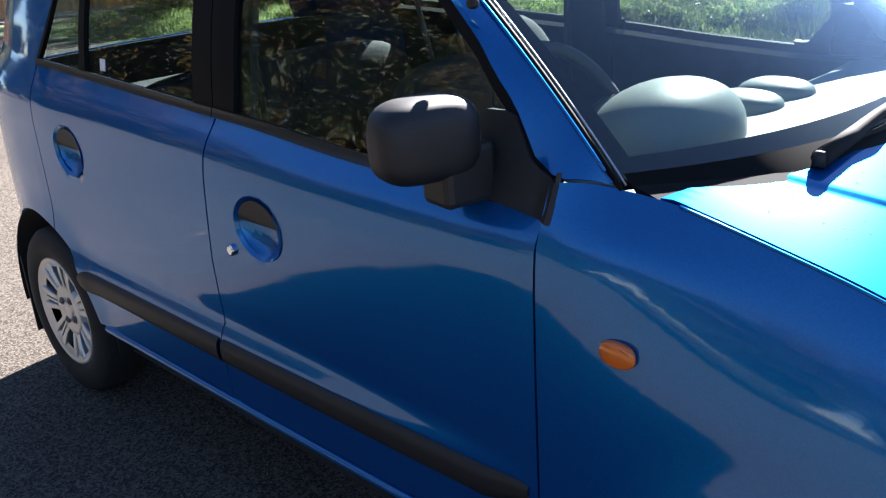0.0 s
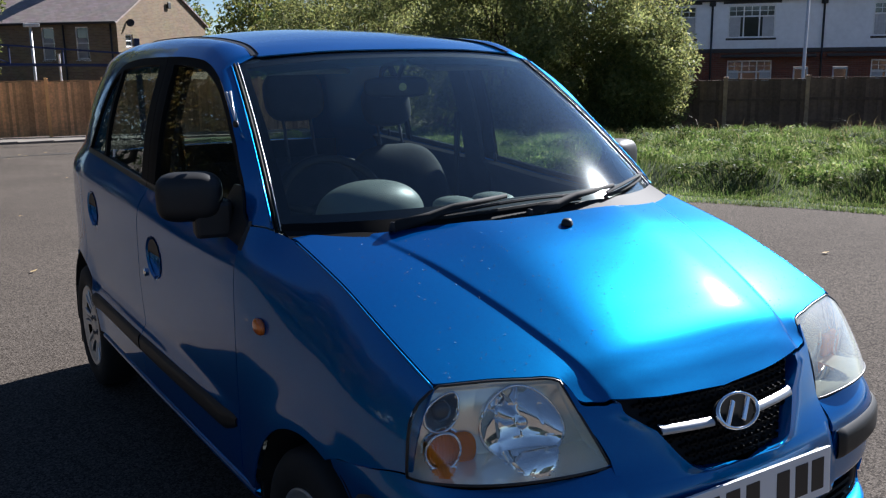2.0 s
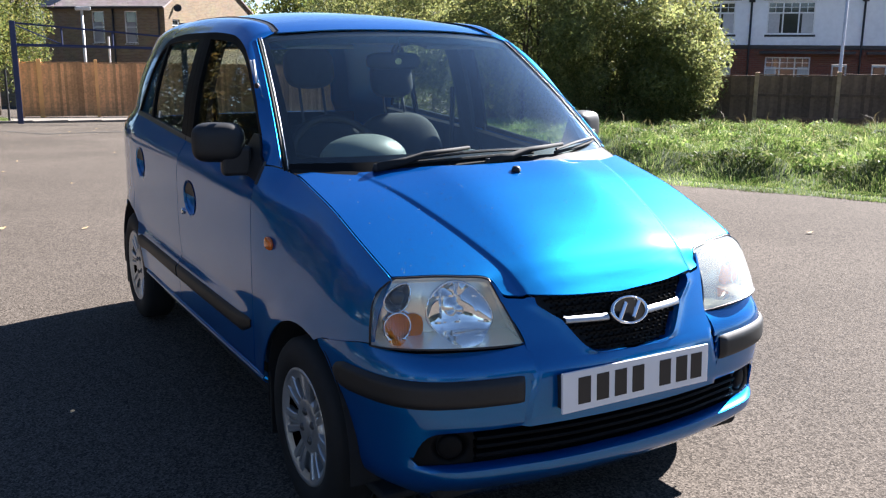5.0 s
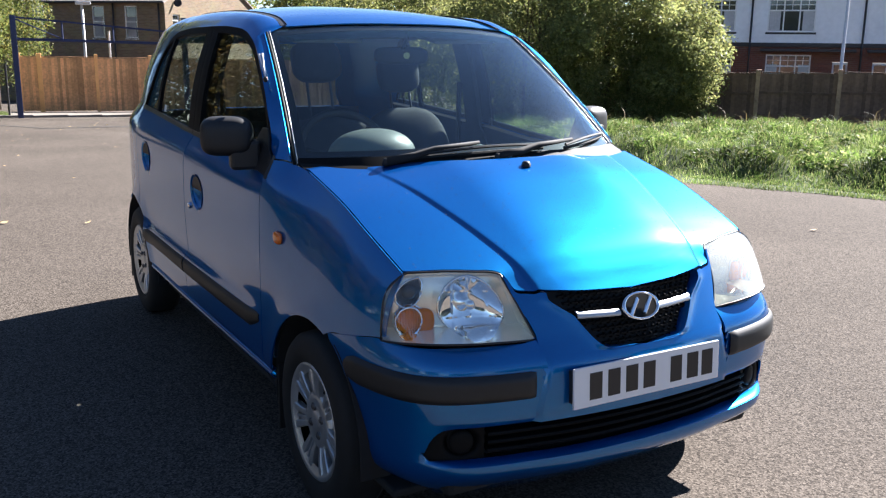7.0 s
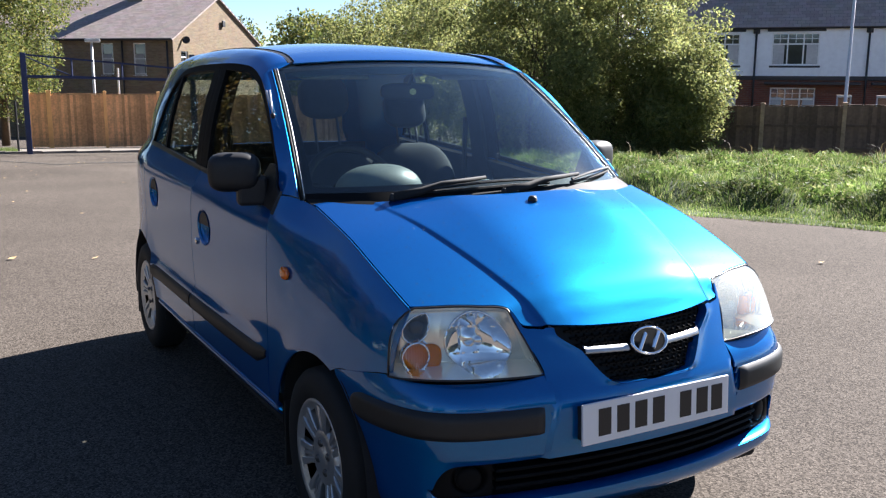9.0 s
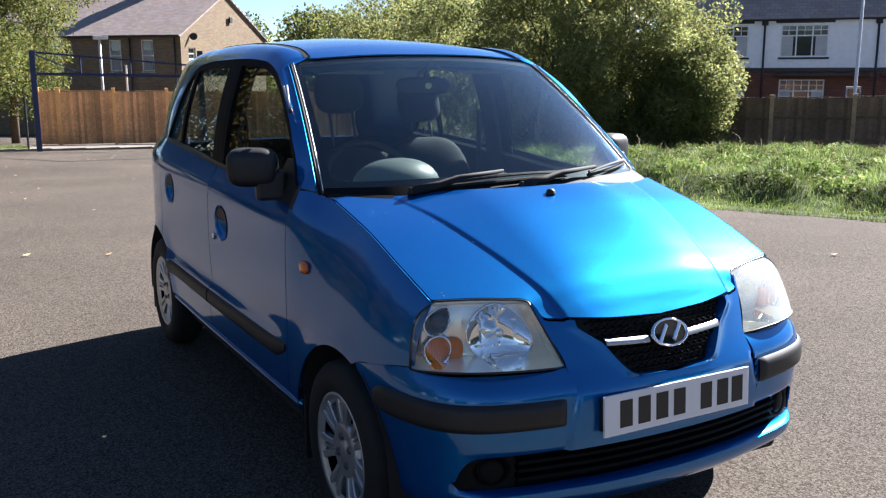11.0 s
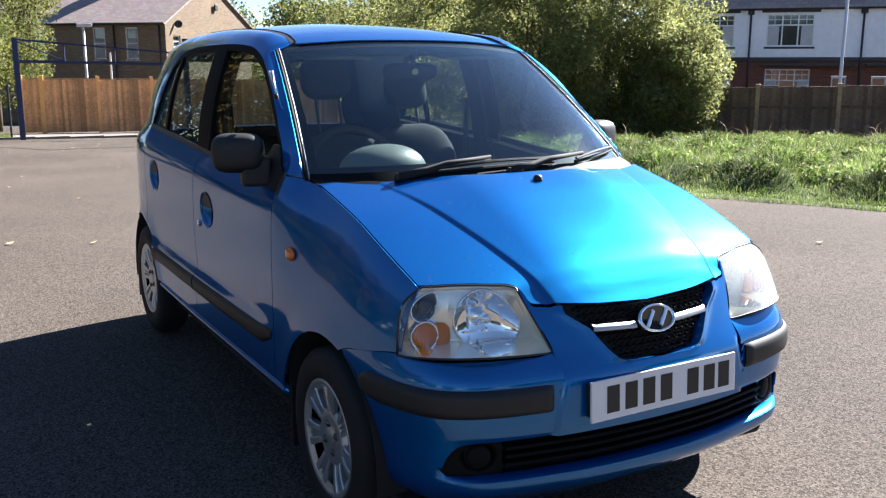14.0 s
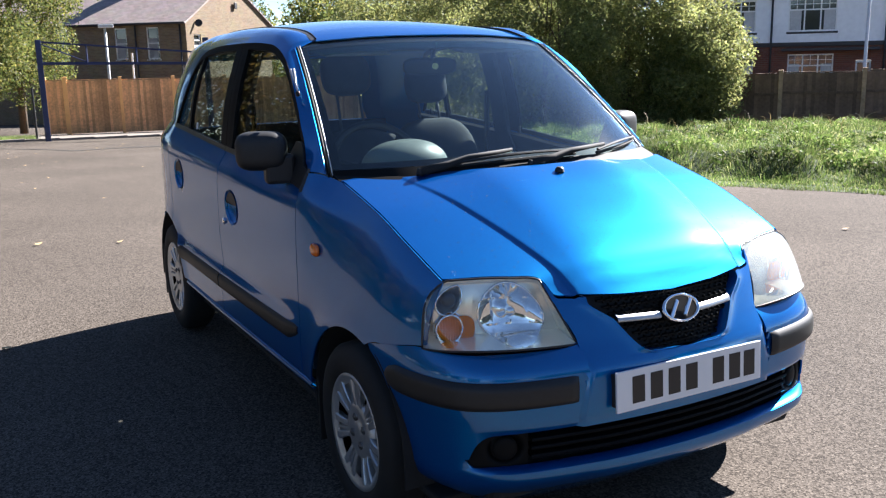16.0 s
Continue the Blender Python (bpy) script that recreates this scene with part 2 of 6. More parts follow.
HAZELENS = pane_material("hazed_lens", (0.95, 0.97, 0.94), 0.10, 0.06, 0.27)
ASPHALT = asphalt_material()
# whitish film mixed into the drops paints their sun glints
WATER = pane_material("water_drop", (1.0, 1.0, 1.0), 0.03, 0.08, 0.16)
LIGHTWOOD = material("post_timber", (0.92, 0.50, 0.20), 0.8, spots=0.08, scale=18, bump=0.3, fine=0.004)
BOARD = material("fence_boards", (0.64, 0.34, 0.165), 0.85, spots=0.35, scale=14, bump=0.4, fine=0.004, pieces=0.35)
DARKWOOD = material("creosoted_boards", (0.175, 0.105, 0.068), 0.85, spots=0.35, scale=14, bump=0.4, fine=0.004, pieces=0.3)
GREYWOOD = material("weathered_post", (0.42, 0.27, 0.16), 0.85, spots=0.3, scale=18, bump=0.4, fine=0.004)
BLUESTEEL = material("blue_steel", (0.022, 0.032, 0.095), 0.5, spots=0.25, scale=25)
GALV = material("galvanised_steel", (0.60, 0.61, 0.62), 0.5, 0.2, spots=0.15, scale=20)
RENDER = material("white_render", (0.87, 0.88, 0.89), 0.9, spots=0.08, scale=6, bump=0.3, fine=0.01)
FRAME = material("white_window_frame", (0.80, 0.80, 0.78), 0.4, spots=0.05)
DARKPAINT = material("dark_paint", (0.02, 0.02, 0.022), 0.5, spots=0.2)
HOUSEGLASS = material("window_glass", (0.03, 0.035, 0.04), 0.05, spots=0.3, scale=3, spec=0.8)
NET = material("net_curtain", (0.5, 0.5, 0.5), 0.9, spots=0.15, scale=10)
YELLOWBRICK = brick_material("yellow_brick", (0.245, 0.175, 0.098), (0.165, 0.115, 0.068), (0.25, 0.215, 0.17))
REDBRICK = brick_material("red_brick", (0.25, 0.085, 0.05), (0.17, 0.06, 0.04), (0.2, 0.16, 0.13))
SLATE = brick_material("roof_slate", (0.40, 0.32, 0.295), (0.30, 0.24, 0.22), (0.15, 0.125, 0.12), 0.30, 0.20)
CONCRETE = material("concrete_paving", (0.19, 0.168, 0.145), 0.85, spots=0.15, scale=12, bump=0.3, fine=0.005)
BARK = material("bark", (0.10, 0.075, 0.05), 0.95, spots=0.35, scale=15, bump=0.8, fine=0.02)
BUSHLEAF = leaf_material("bush_leaf", (0.155, 0.185, 0.068), (0.24, 0.265, 0.095), (0.375, 0.35, 0.13), 0.66, 0.5, 0.35)
TREELEAF = leaf_material("tree_leaf", (0.075, 0.105, 0.03), (0.14, 0.165, 0.045), (0.27, 0.24, 0.07))
RUSTLEAF = leaf_material("autumn_leaf", (0.055, 0.052, 0.016), (0.10, 0.078, 0.022), (0.19, 0.115, 0.03))
# leaf colour kept dark so that unseen trees mirror dimly in the car
DARKLEAF = leaf_material("dim_reflection_leaf", (0.022, 0.034, 0.014), (0.040, 0.055, 0.020), (0.08, 0.085, 0.030), 0.35, 0.3)
GRASSLEAF = leaf_material("grass_blade", (0.088, 0.150, 0.036), (0.185, 0.265, 0.066), (0.42, 0.42, 0.19), 0.45, 0.12, 0.6)
TURF = material("turf", (0.055, 0.085, 0.020), 0.95, scale=9, bump=0.6, fine=0.03, colour2=(0.03, 0.045, 0.012))
DEADLEAF = material("fallen_leaf", (0.42, 0.30, 0.14), 0.8, spots=0.3)


# ---- mesh helpers ----
def link_mesh(name, verts, faces, mat, parent=None, label="", smooth=True, kind="", uv=None):
    me = bpy.data.meshes.new(name)
    me.from_pydata([tuple(map(float, v)) for v in verts], [], [tuple(map(int, f)) for f in faces])
    if smooth:
        me.shade_smooth()
    me.materials.append(mat)
    if uv is not None:
        lay = me.uv_layers.new()
        for lp in me.loops:
            lay.data[lp.index].uv = uv[lp.vertex_index]
    ob = new(name, me)
    if parent:
        ob.parent = parent
    return tagged(ob, label, "", "", kind)


def part(name, bm, mat, parent, label="", smooth=False):
    me = bpy.data.meshes.new(name)
    bm.to_mesh(me)
    bm.free()
    me.materials.append(mat)
    if smooth:
        me.shade_smooth()
    ob = new(name, me)
    if parent:
        ob.parent = parent
    return tagged(ob, label)


def pchip(pts):
    """A smooth curve through (place, value) pairs that never overshoots."""
    x, y = np.array([p[0] for p in pts], float), np.array([p[1] for p in pts], float)
    h, d = np.diff(x), np.diff(y) / np.diff(x)
    m = np.zeros(len(x))
    for i in range(1, len(x) - 1):
        if d[i - 1] * d[i] > 0:
            w1, w2 = 2 * h[i] + h[i - 1], h[i] + 2 * h[i - 1]
            m[i] = (w1 + w2) / (w1 / d[i - 1] + w2 / d[i])
    m[0], m[-1] = d[0], d[-1]

    def f(q):
        q = np.clip(np.asarray(q, float), x[0], x[-1])
        i = np.clip(np.searchsorted(x, q, side="right") - 1, 0, len(x) - 2)
        t = (q - x[i]) / h[i]
        return ((1 + 2 * t) * (1 - t) ** 2 * y[i] + t * (1 - t) ** 2 * h[i] * m[i]
                + t * t * (3 - 2 * t) * y[i + 1] + t * t * (t - 1) * h[i] * m[i + 1])
    return f


def sheet(name, P, mat, parent, out, thick=0.004, label="", hole=None):
    """A curved panel of a given thickness from a grid of places; out is a place behind the panel's outer face."""
    P = np.asarray(P, float)
    a, b = P.shape[:2]
    N = np.cross(np.gradient(P, axis=0), np.gradient(P, axis=1))
    N /= np.linalg.norm(N, axis=2, keepdims=True) + 1e-12
    flip = float(((P - np.asarray(out, float)) * N).sum(axis=2).mean()) < 0
    if flip:
        N = -N
    verts = np.concatenate([P.reshape(-1, 3), (P - N * thick).reshape(-1, 3)])
    n, faces, edges = a * b, [], {}
    for i in range(a - 1):
        for j in range(b - 1):
            if hole is not None and hole[i, j]:
                continue
            q = (i * b + j, (i + 1) * b + j, (i + 1) * b + j + 1, i * b + j + 1)
            if flip:
                q = q[::-1]
            faces.append(q)
            faces.append(tuple(k + n for k in q[::-1]))
            for k in range(4):
                e = (q[k], q[(k + 1) % 4])
                if (e[1], e[0]) in edges:
                    del edges[(e[1], e[0])]
                else:
                    edges[e] = 1
    for e0, e1 in edges:
        faces.append((e1, e0, e0 + n, e1 + n))
    ob = link_mesh(name, verts, faces, mat, parent, label)
    sharp = ob.data
    sharp.set_sharp_from_angle(angle=radians(40))
    return ob


def box(bm, x0, x1, y0, y1, z0, z1, bevel=0.0):
    r = bmesh.ops.create_cube(bm, size=1)["verts"]
    bmesh.ops.transform(bm, matrix=Matrix.Translation(((x0 + x1) / 2, (y0 + y1) / 2, (z0 + z1) / 2)) @ Matrix.Diagonal((x1 - x0, y1 - y0, z1 - z0, 1)), verts=r)
    if bevel:
        es = list({e for v in r for e in v.link_edges})
        bmesh.ops.bevel(bm, geom=es, offset=bevel, segments=2, affect='EDGES', profile=0.5)
    return bm


def tube(path, radius, sides=8, cap=True):
    """A round bar along a path; radius is one number or one for each place."""
    bm = bmesh.new()
    path = [Vector(p) for p in path]
    rad = radius if hasattr(radius, "__len__") else [radius] * len(path)
    rings = []
    for i, p in enumerate(path):
        d = (path[min(i + 1, len(path) - 1)] - path[max(i - 1, 0)]).normalized()
        u = d.cross(Vector((0, 0, 1)) if abs(d.z) < 0.9 else Vector((1, 0, 0))).normalized()
        w = d.cross(u)
        rings.append([bm.verts.new(p + (u * math.cos(k * math.tau / sides) + w * math.sin(k * math.tau / sides)) * rad[i]) for k in range(sides)])
    for r0, r1 in zip(rings, rings[1:]):
        for k in range(sides):
            bm.faces.new((r0[k], r0[(k + 1) % sides], r1[(k + 1) % sides], r1[k]))
    if cap:
        bm.faces.new(rings[0][::-1])
        bm.faces.new(rings[-1])
    bmesh.ops.recalc_face_normals(bm, faces=bm.faces)
    return bm


def lathe(profile, sides=48, m=Matrix()):
    """A turned body about the local x axis from (x, radius) pairs."""
    bm = bmesh.new()
    rings = []
    for x, r in profile:
        if r < 1e-5:
            rings.append([bm.verts.new(m @ Vector((x, 0, 0)))])
        else:
            rings.append([bm.verts.new(m @ Vector((x, r * math.cos(k * math.tau / sides), r * math.sin(k * math.tau / sides)))) for k in range(sides)])
    for r0, r1 in zip(rings, rings[1:]):
        for k in range(sides):
            j = (k + 1) % sides
            if len(r0) == 1 and len(r1) == 1:
                continue
            if len(r0) == 1:
                bm.faces.new((r0[0], r1[j], r1[k]))
            elif len(r1) == 1:
                bm.faces.new((r0[k], r0[j], r1[0]))
            else:
                bm.faces.new((r0[k], r0[j], r1[j], r1[k]))
    bmesh.ops.recalc_face_normals(bm, faces=bm.faces)
    return bm


def blob(bm, centre, size, power=2.6, seg=24, rings=14, m=Matrix()):
    """A rounded cushion: a superellipsoid."""
    def sp(c):
        return math.copysign(abs(c) ** (2 / power), c)
    rows = []
    for i in range(rings + 1):
        a = -math.pi / 2 + math.pi * i / rings
        row = []
        for k in range(seg):
            b = k * math.tau / seg
            p = Vector((sp(math.cos(a)) * sp(math.cos(b)) * size[0], sp(math.cos(a)) * sp(math.sin(b)) * size[1], sp(math.sin(a)) * size[2]))
            row.append(bm.verts.new(m @ (p + Vector(centre))))
        rows.append(row)
    for r0, r1 in zip(rows, rows[1:]):
        for k in range(seg):
            bm.faces.new((r0[k], r0[(k + 1) % seg], r1[(k + 1) % seg], r1[k]))
    bmesh.ops.remove_doubles(bm, verts=bm.verts, dist=1e-5)
    return bm

# ---- the car: y runs from the front axle to the rear, the right-hand side lies at negative x ----
car = tagged(new("hatchback_car"), "small bright metallic blue five-door hatchback parked on asphalt", "car")
CORE = (0, 1.1, 0.7)
AXLE, HUB, ARCH = 2.385, 0.28, 0.328

half_width = pchip([(-0.46, 0.625), (-0.374, 0.681), (-0.25, 0.716), (-0.11, 0.732), (0.25, 0.743), (0.8, 0.750), (1.5, 0.755), (2.1, 0.755), (2.4, 0.742), (2.65, 0.705), (2.85, 0.62)])
shoulder = pchip([(-0.46, 0.70), (-0.23, 0.795), (-0.1, 0.85), (0.05, 0.885), (0.17, 0.905), (0.32, 0.925), (0.457, 0.925), (0.867, 0.930), (1.35, 0.947), (2.22, 0.970), (2.7, 0.98)])
upper_z = pchip([(-0.46, 0.775), (-0.381, 0.805), (-0.25, 0.868), (-0.1, 0.928), (0.1, 0.99), (0.231, 1.022), (0.357, 1.030), (0.412, 1.031), (0.4168, 0.991), (0.5, 0.988), (0.9, 1.004), (1.22, 1.028), (1.39, 1.036), (2.23, 1.077), (2.7, 1.09)])
upper_x = pchip([(-0.46, 0.59), (-0.381, 0.617), (-0.1, 0.634), (0.231, 0.636), (0.30, 0.647), (0.357, 0.668), (0.42, 0.698), (0.5, 0.703), (1.3, 0.705), (2.23, 0.70), (2.5, 0.668), (2.7, 0.62)])
ledge = pchip([(0.40, 0.0), (0.6, 0.35), (1.2, 1.0), (2.1, 1.0), (2.2, 0.6), (2.3, 0.0)])
top_x = pchip([(0.3, 0.60), (1.0, 0.608), (1.4, 0.606), (2.1, 0.582), (2.5, 0.53), (2.75, 0.47)])
dlo_top = pchip([(0.40, 1.033), (0.452, 1.054), (0.508, 1.130), (0.553, 1.175), (0.590, 1.218), (0.643, 1.264), (0.695, 1.308), (0.742, 1.342), (0.83, 1.394), (0.94, 1.433), (1.02, 1.449), (1.24, 1.459), (1.6, 1.455), (1.9, 1.439), (2.02, 1.412), (2.11, 1.34), (2.165, 1.22), (2.255, 1.079)])
gutter_x = pchip([(0.85, 0.476), (0.90, 0.468), (0.98, 0.460), (1.2, 0.452), (2.0, 0.445), (2.4, 0.42), (2.72, 0.37)])
gutter_z = pchip([(0.85, 1.449), (0.90, 1.465), (0.98, 1.484), (1.05, 1.494), (1.3, 1.513), (1.6, 1.522), (2.0, 1.518), (2.4, 1.487), (2.72, 1.4215)])
roof_z = pchip([(0.78, 1.462), (0.9, 1.494), (1.05, 1.520), (1.3, 1.543), (1.6, 1.555), (2.0, 1.552), (2.4, 1.522), (2.72, 1.455)])
bonnet_z = pchip([(-0.60, 0.715), (-0.57, 0.752), (-0.535, 0.776), (-0.51, 0.795), (-0.485, 0.815), (-0.46, 0.835), (-0.35, 0.890), (-0.2, 0.952), (-0.03, 1.012), (0.1, 1.045), (0.24, 1.078)])
rear_y = pchip([(0.2, 2.82), (0.35, 2.87), (0.6, 2.885), (0.95, 2.85), (1.2, 2.78), (1.45, 2.66), (1.5, 2.62)])


def side_x(y, z):
    """Half the body's width at a place along it and a height, from the sill to the top of the side windows."""
    w, zs, zu, xu, k = float(half_width(y)), float(shoulder(y)), float(upper_z(y)), float(upper_x(y)), float(ledge(y))
    if z <= zu:
        flare = 0.0
        for hub_y, size, lo, hi in ((0.0, 0.008, -0.25, -0.05), (AXLE, 0.010, 1.9, 2.0)):
            r = math.hypot(y - hub_y, z - HUB)
            flare += size * math.exp(-((r - ARCH) / 0.055) ** 2) * min(1, max(0, (y - lo) / (hi - lo)))
        wall = float(pchip([(0.12, w - 0.10), (0.17, w - 0.05), (0.25, w - 0.014), (0.40, w + 0.002 * k), (0.505, w + 0.006 * k), (0.545, w - 0.012 * k),
                            (0.62, w - 0.008 * k), (zs - 0.06, w - 0.002), (zs, w - 0.006), (max(zu, zs + 0.02), xu)])(z))
        g = min(1, max(0, (0.56 - y) / 0.56))
        g = g * g * (3 - 2 * g)
        if z > 0.58 and g > 0:
            # the wing leans in from the arch to the bonnet in one round sweep
            u = min(1, (z - 0.58) / max(zu - 0.58, 0.05))
            round_x = w - (w - xu) * (0.30 * u + 0.70 * u ** 3)
            wall += (round_x - wall) * g
        return flare + wall
    t = (z - zu) / max(1.44 - zu, 0.02)
    pinch = 0.023 * min(1, (z - zu) / 0.10) * min(1, max(0, (1.30 - y) / 0.35))
    return xu - pinch + (float(top_x(y)) - xu) * (0.85 * t + 0.15 * t * t) + 0.012 * math.sin(math.pi * min(max(t, 0), 1))


def bonnet_at(x, y):
    """The bonnet's height: a crowned shell with a raised middle between two creases."""
    crease = 0.30 + 0.262 * (y + 0.51)
    share = 1 / (1 + math.exp(max(-60, min(60, -(crease - abs(x)) / 0.0022))))
    lift = 0.0125 * min(1, max(0, (y + 0.575) / 0.06)) + 0.006 * min(1, max(0, (y + 0.51) / 0.4))
    outer = -0.142 * x * x
    inner = -2.3 * x ** 4 if abs(x) < 0.266 else -0.0115 - 0.173 * (abs(x) - 0.266)
    roll = 0.007 * math.exp(-((abs(x) - 0.35) / 0.045) ** 2 - ((y + 0.50) / 0.03) ** 2)
    return float(bonnet_z(y)) - 0.007 + outer + (inner - outer + lift) * share - roll


waist_z = upper_z


def upper_z(y):
    """The upper edge of the body's side: the bonnet's edge over the wing, then the waist line."""
    if y < 0.231:
        return bonnet_at(float(upper_x(y)), y) - 0.001
    if y < 0.357:
        t = (y - 0.231) / 0.126
        return (bonnet_at(float(upper_x(0.231)), 0.231) - 0.001) * (1 - t) + 1.030 * t
    return float(waist_z(y))


def side_panel(name, ys, low, high, rows, mat, parent, s, label="", off=0.0, thick=0.004, skew=None):
    P = np.zeros((len(ys), rows, 3))
    for i, y in enumerate(ys):
        z0, z1 = low(y), high(y)
        for j in range(rows):
            z = z0 + (z1 - z0) * j / (rows - 1)
            yy = y + (skew(y, z) if skew else 0)
            P[i, j] = (s * (side_x(yy, z) + off), yy, z)
    return sheet(name, P, mat, parent, (0, float(np.mean(ys)), 0.75), thick, label)


def arch_low(y, centre, floor, r=ARCH):
    d = r * r - (y - centre) ** 2
    return max(floor, HUB + math.sqrt(d)) if d > 0 else floor


def steps(a, b, n):
    return [a + (b - a) * i / (n - 1) for i in range(n)]


def arch_steps(a, b, centre, n, r=ARCH):
    """Places along a panel, close together where the wheel arch is steep."""
    ys = steps(a, b, n) + [centre + r * math.cos(k * math.pi / 28) for k in range(29)] + [centre + r + 0.001, centre - r - 0.001]
    ys = sorted(min(max(y, a), b) for y in ys if a - 1e-6 <= y <= b + 1e-6)
    return [y for i, y in enumerate(ys) if i == 0 or y - ys[i - 1] > 1e-4]


def wing_low(y):
    if y < -0.11:
        return float(pchip([(-0.40, 0.646), (-0.374, 0.646), (-0.20, 0.614), (-0.17, 0.612), (-0.11, 0.592)])(y))
    return arch_low(y, 0, 0.346)


def screen_half(v):
    """Half the windscreen's width from its foot to its head."""
    return 0.641 + (0.529 - 0.641) * v


def screen_at(u, v, lift=0.0):
    """The windscreen: u from side to side, v from its foot to its head."""
    x = u * screen_half(v)
    yb, zb = 0.093 + 0.225 * abs(u) ** 2.8, 1.040 - 0.018 * u * u
    yt, zt = 0.820 + 0.050 * abs(u) ** 2.2, 1.466 - 0.030 * abs(u) ** 2.4
    bow = 0.018 * 4 * v * (1 - v)
    return (x, yb + (yt - yb) * v - bow * 0.55 - lift * 0.55, zb + (zt - zb) * v + bow * 0.83 + lift * 0.83)


def screen_edge(y):
    """The windscreen's side edge at a place along the car."""
    a, b = 0.0, 1.0
    for _ in range(40):
        c = (a + b) / 2
        if screen_at(1, c)[1] < y:
            a = c
        else:
            b = c
    p = screen_at(1, a)
    return p[0] + 0.021, p[2] - 0.003


def frame_low(y):
    if y < 0.40:
        return max(float(upper_z(y)) + 0.003, 1.033 if y > 0.357 else 0)
    return float(dlo_top(y)) if y < 2.255 else float(upper_z(y))


def build_side(s):
    # front wing
    ys = [y for y in arch_steps(-0.378, 0.412, 0, 40)]
    wing = side_panel("front_wing", ys, wing_low, lambda y: float(upper_z(y)) - 0.002, 30, PAINT, car, s)
    edge = [(s * (side_x(y, float(upper_z(y)) - 0.002) + 0.0005), y, float(upper_z(y)) - 0.0025) for y in steps(-0.372, 0.228, 40)]
    part("wing_lip", tube(edge, 0.003, 8), PAINT, wing, "rounded inner edge", True)
    bm = bmesh.new()
    blob(bm, (0, 0, 0), (0.011, 0.031, 0.021), 2.4, m=pose(s * (side_x(0.268, 0.80) + 0.003), 0.268, 0.80))
    part("side_indicator", bm, AMBER, wing, "amber side indicator", True)
    # doors
    for kind, y0, y1, ys in (("front_door", 0.417, 1.358, steps(0.417, 1.358, 36)), ("rear_door", 1.363, 2.242, arch_steps(1.363, 2.242, AXLE, 36, 0.345))):
        low = (lambda y: 0.346) if kind == "front_door" else (lambda y: arch_low(y, AXLE, 0.346, 0.345))
        hy, hz = (1.150, 0.818) if kind == "front_door" else (2.033, 0.862)
        ys = sorted(set(ys) | {hy + 0.0875 * k / 16 for k in range(-16, 17)})
        levels = sorted([j / 39 for j in range(40)] + [(hz - 0.346 + 0.0745 * k / 14) / 0.664 for k in range(-14, 15)])
        rows = len(levels)
        P = np.zeros((len(ys), rows, 3))
        for i, y in enumerate(ys):
            for j, lev in enumerate(levels):
                z = max(low(y) + 0.0005 * j, 0.346 + (float(upper_z(y)) - 0.346) * lev) if low(y) > 0.347 else low(y) + (float(upper_z(y)) - low(y)) * lev
                yy = y - 0.045 * max(0, (z - 0.7) / 0.33) * (1 if y > 1.3 and kind == "front_door" else 1 if y < 1.42 else 0) * (1 - min(1, abs(y - 1.36) / 0.06))
                d = math.hypot((yy - hy) / 0.080, (z - hz) / 0.068)
                dent = 0.034 * max(0, 1 - d * d) ** 0.6 if d < 1 else 0
                P[i, j] = (s * (side_x(yy, z) - dent), yy, z)
        door = sheet(kind, P, PAINT, car, (0, 1.2, 0.75), 0.004)
        # recessed handle: a round cup with a flap over its upper half
        bm = bmesh.new()
        seg = 40
        outer, inner = [], []
        for k in range(seg):
            a = k * math.tau / seg
            for ring, f, d in ((outer, 1.04, 0.003), (inner, 0.93, -0.004)):
                yy, zz = hy + 0.080 * f * math.cos(a), hz + 0.068 * f * math.sin(a)
                ring.append(bm.verts.new((s * (side_x(yy, zz) + d), yy, zz)))
        for k in range(seg):
            bm.faces.new((outer[k], outer[(k + 1) % seg], inner[(k + 1) % seg], inner[k]))
        bmesh.ops.recalc_face_normals(bm, faces=bm.faces)
        part("door_handle", bm, PAINT, door, "round blue recessed handle", True)
        bm = bmesh.new()
        fan = [bm.verts.new((s * (side_x(hy + 0.072 * math.cos(a), hz + 0.061 * math.sin(a)) - 0.001), hy + 0.072 * math.cos(a), hz + 0.061 * math.sin(a))) for a in (math.pi * (0.06 + 0.88 * k / 16) for k in range(17))]
        top = bm.faces.new(fan)
        bmesh.ops.solidify(bm, geom=[top], thickness=0.008)
        bmesh.ops.recalc_face_normals(bm, faces=bm.faces)
        part("handle_flap", bm, BLACK, door, "dull pull flap of the handle")
        if kind == "front_door":
            bm = lathe([(0, 0.013), (0.006, 0.013), (0.009, 0.009), (0.009, 0.0)], 20, pose(s * side_x(1.262, 0.748), 1.262, 0.748, 0, 0, 0 if s > 0 else 180))
            part("door_lock", bm, CHROME, door, "chrome key lock")
        # rubbing strip
        a, b = (0.435, 1.352) if kind == "front_door" else (1.370, 2.115)
        ys2 = steps(a, b, 40)
        Q = np.zeros((len(ys2), 9, 3))
        for i, y in enumerate(ys2):
            t = min(1, (y - a) / 0.10) if kind == "front_door" else min(1, (b - y) / 0.05)
            h = 0.012 + 0.021 * t ** 0.6
            for j in range(9):
                c = -1 + j / 4
                z = 0.473 + (0.020 if kind == "front_door" else 0.0) * (1 - t) + h * c
                Q[i, j] = (s * (side_x(y, z) + 0.001 + 0.011 * (1 - abs(c) ** 4) * (0.4 + 0.6 * t)), y, z)
        sheet("rubbing_strip", Q, BLACK, door, (0, 1.2, 0.5), 0.003, "black plastic rubbing strip")
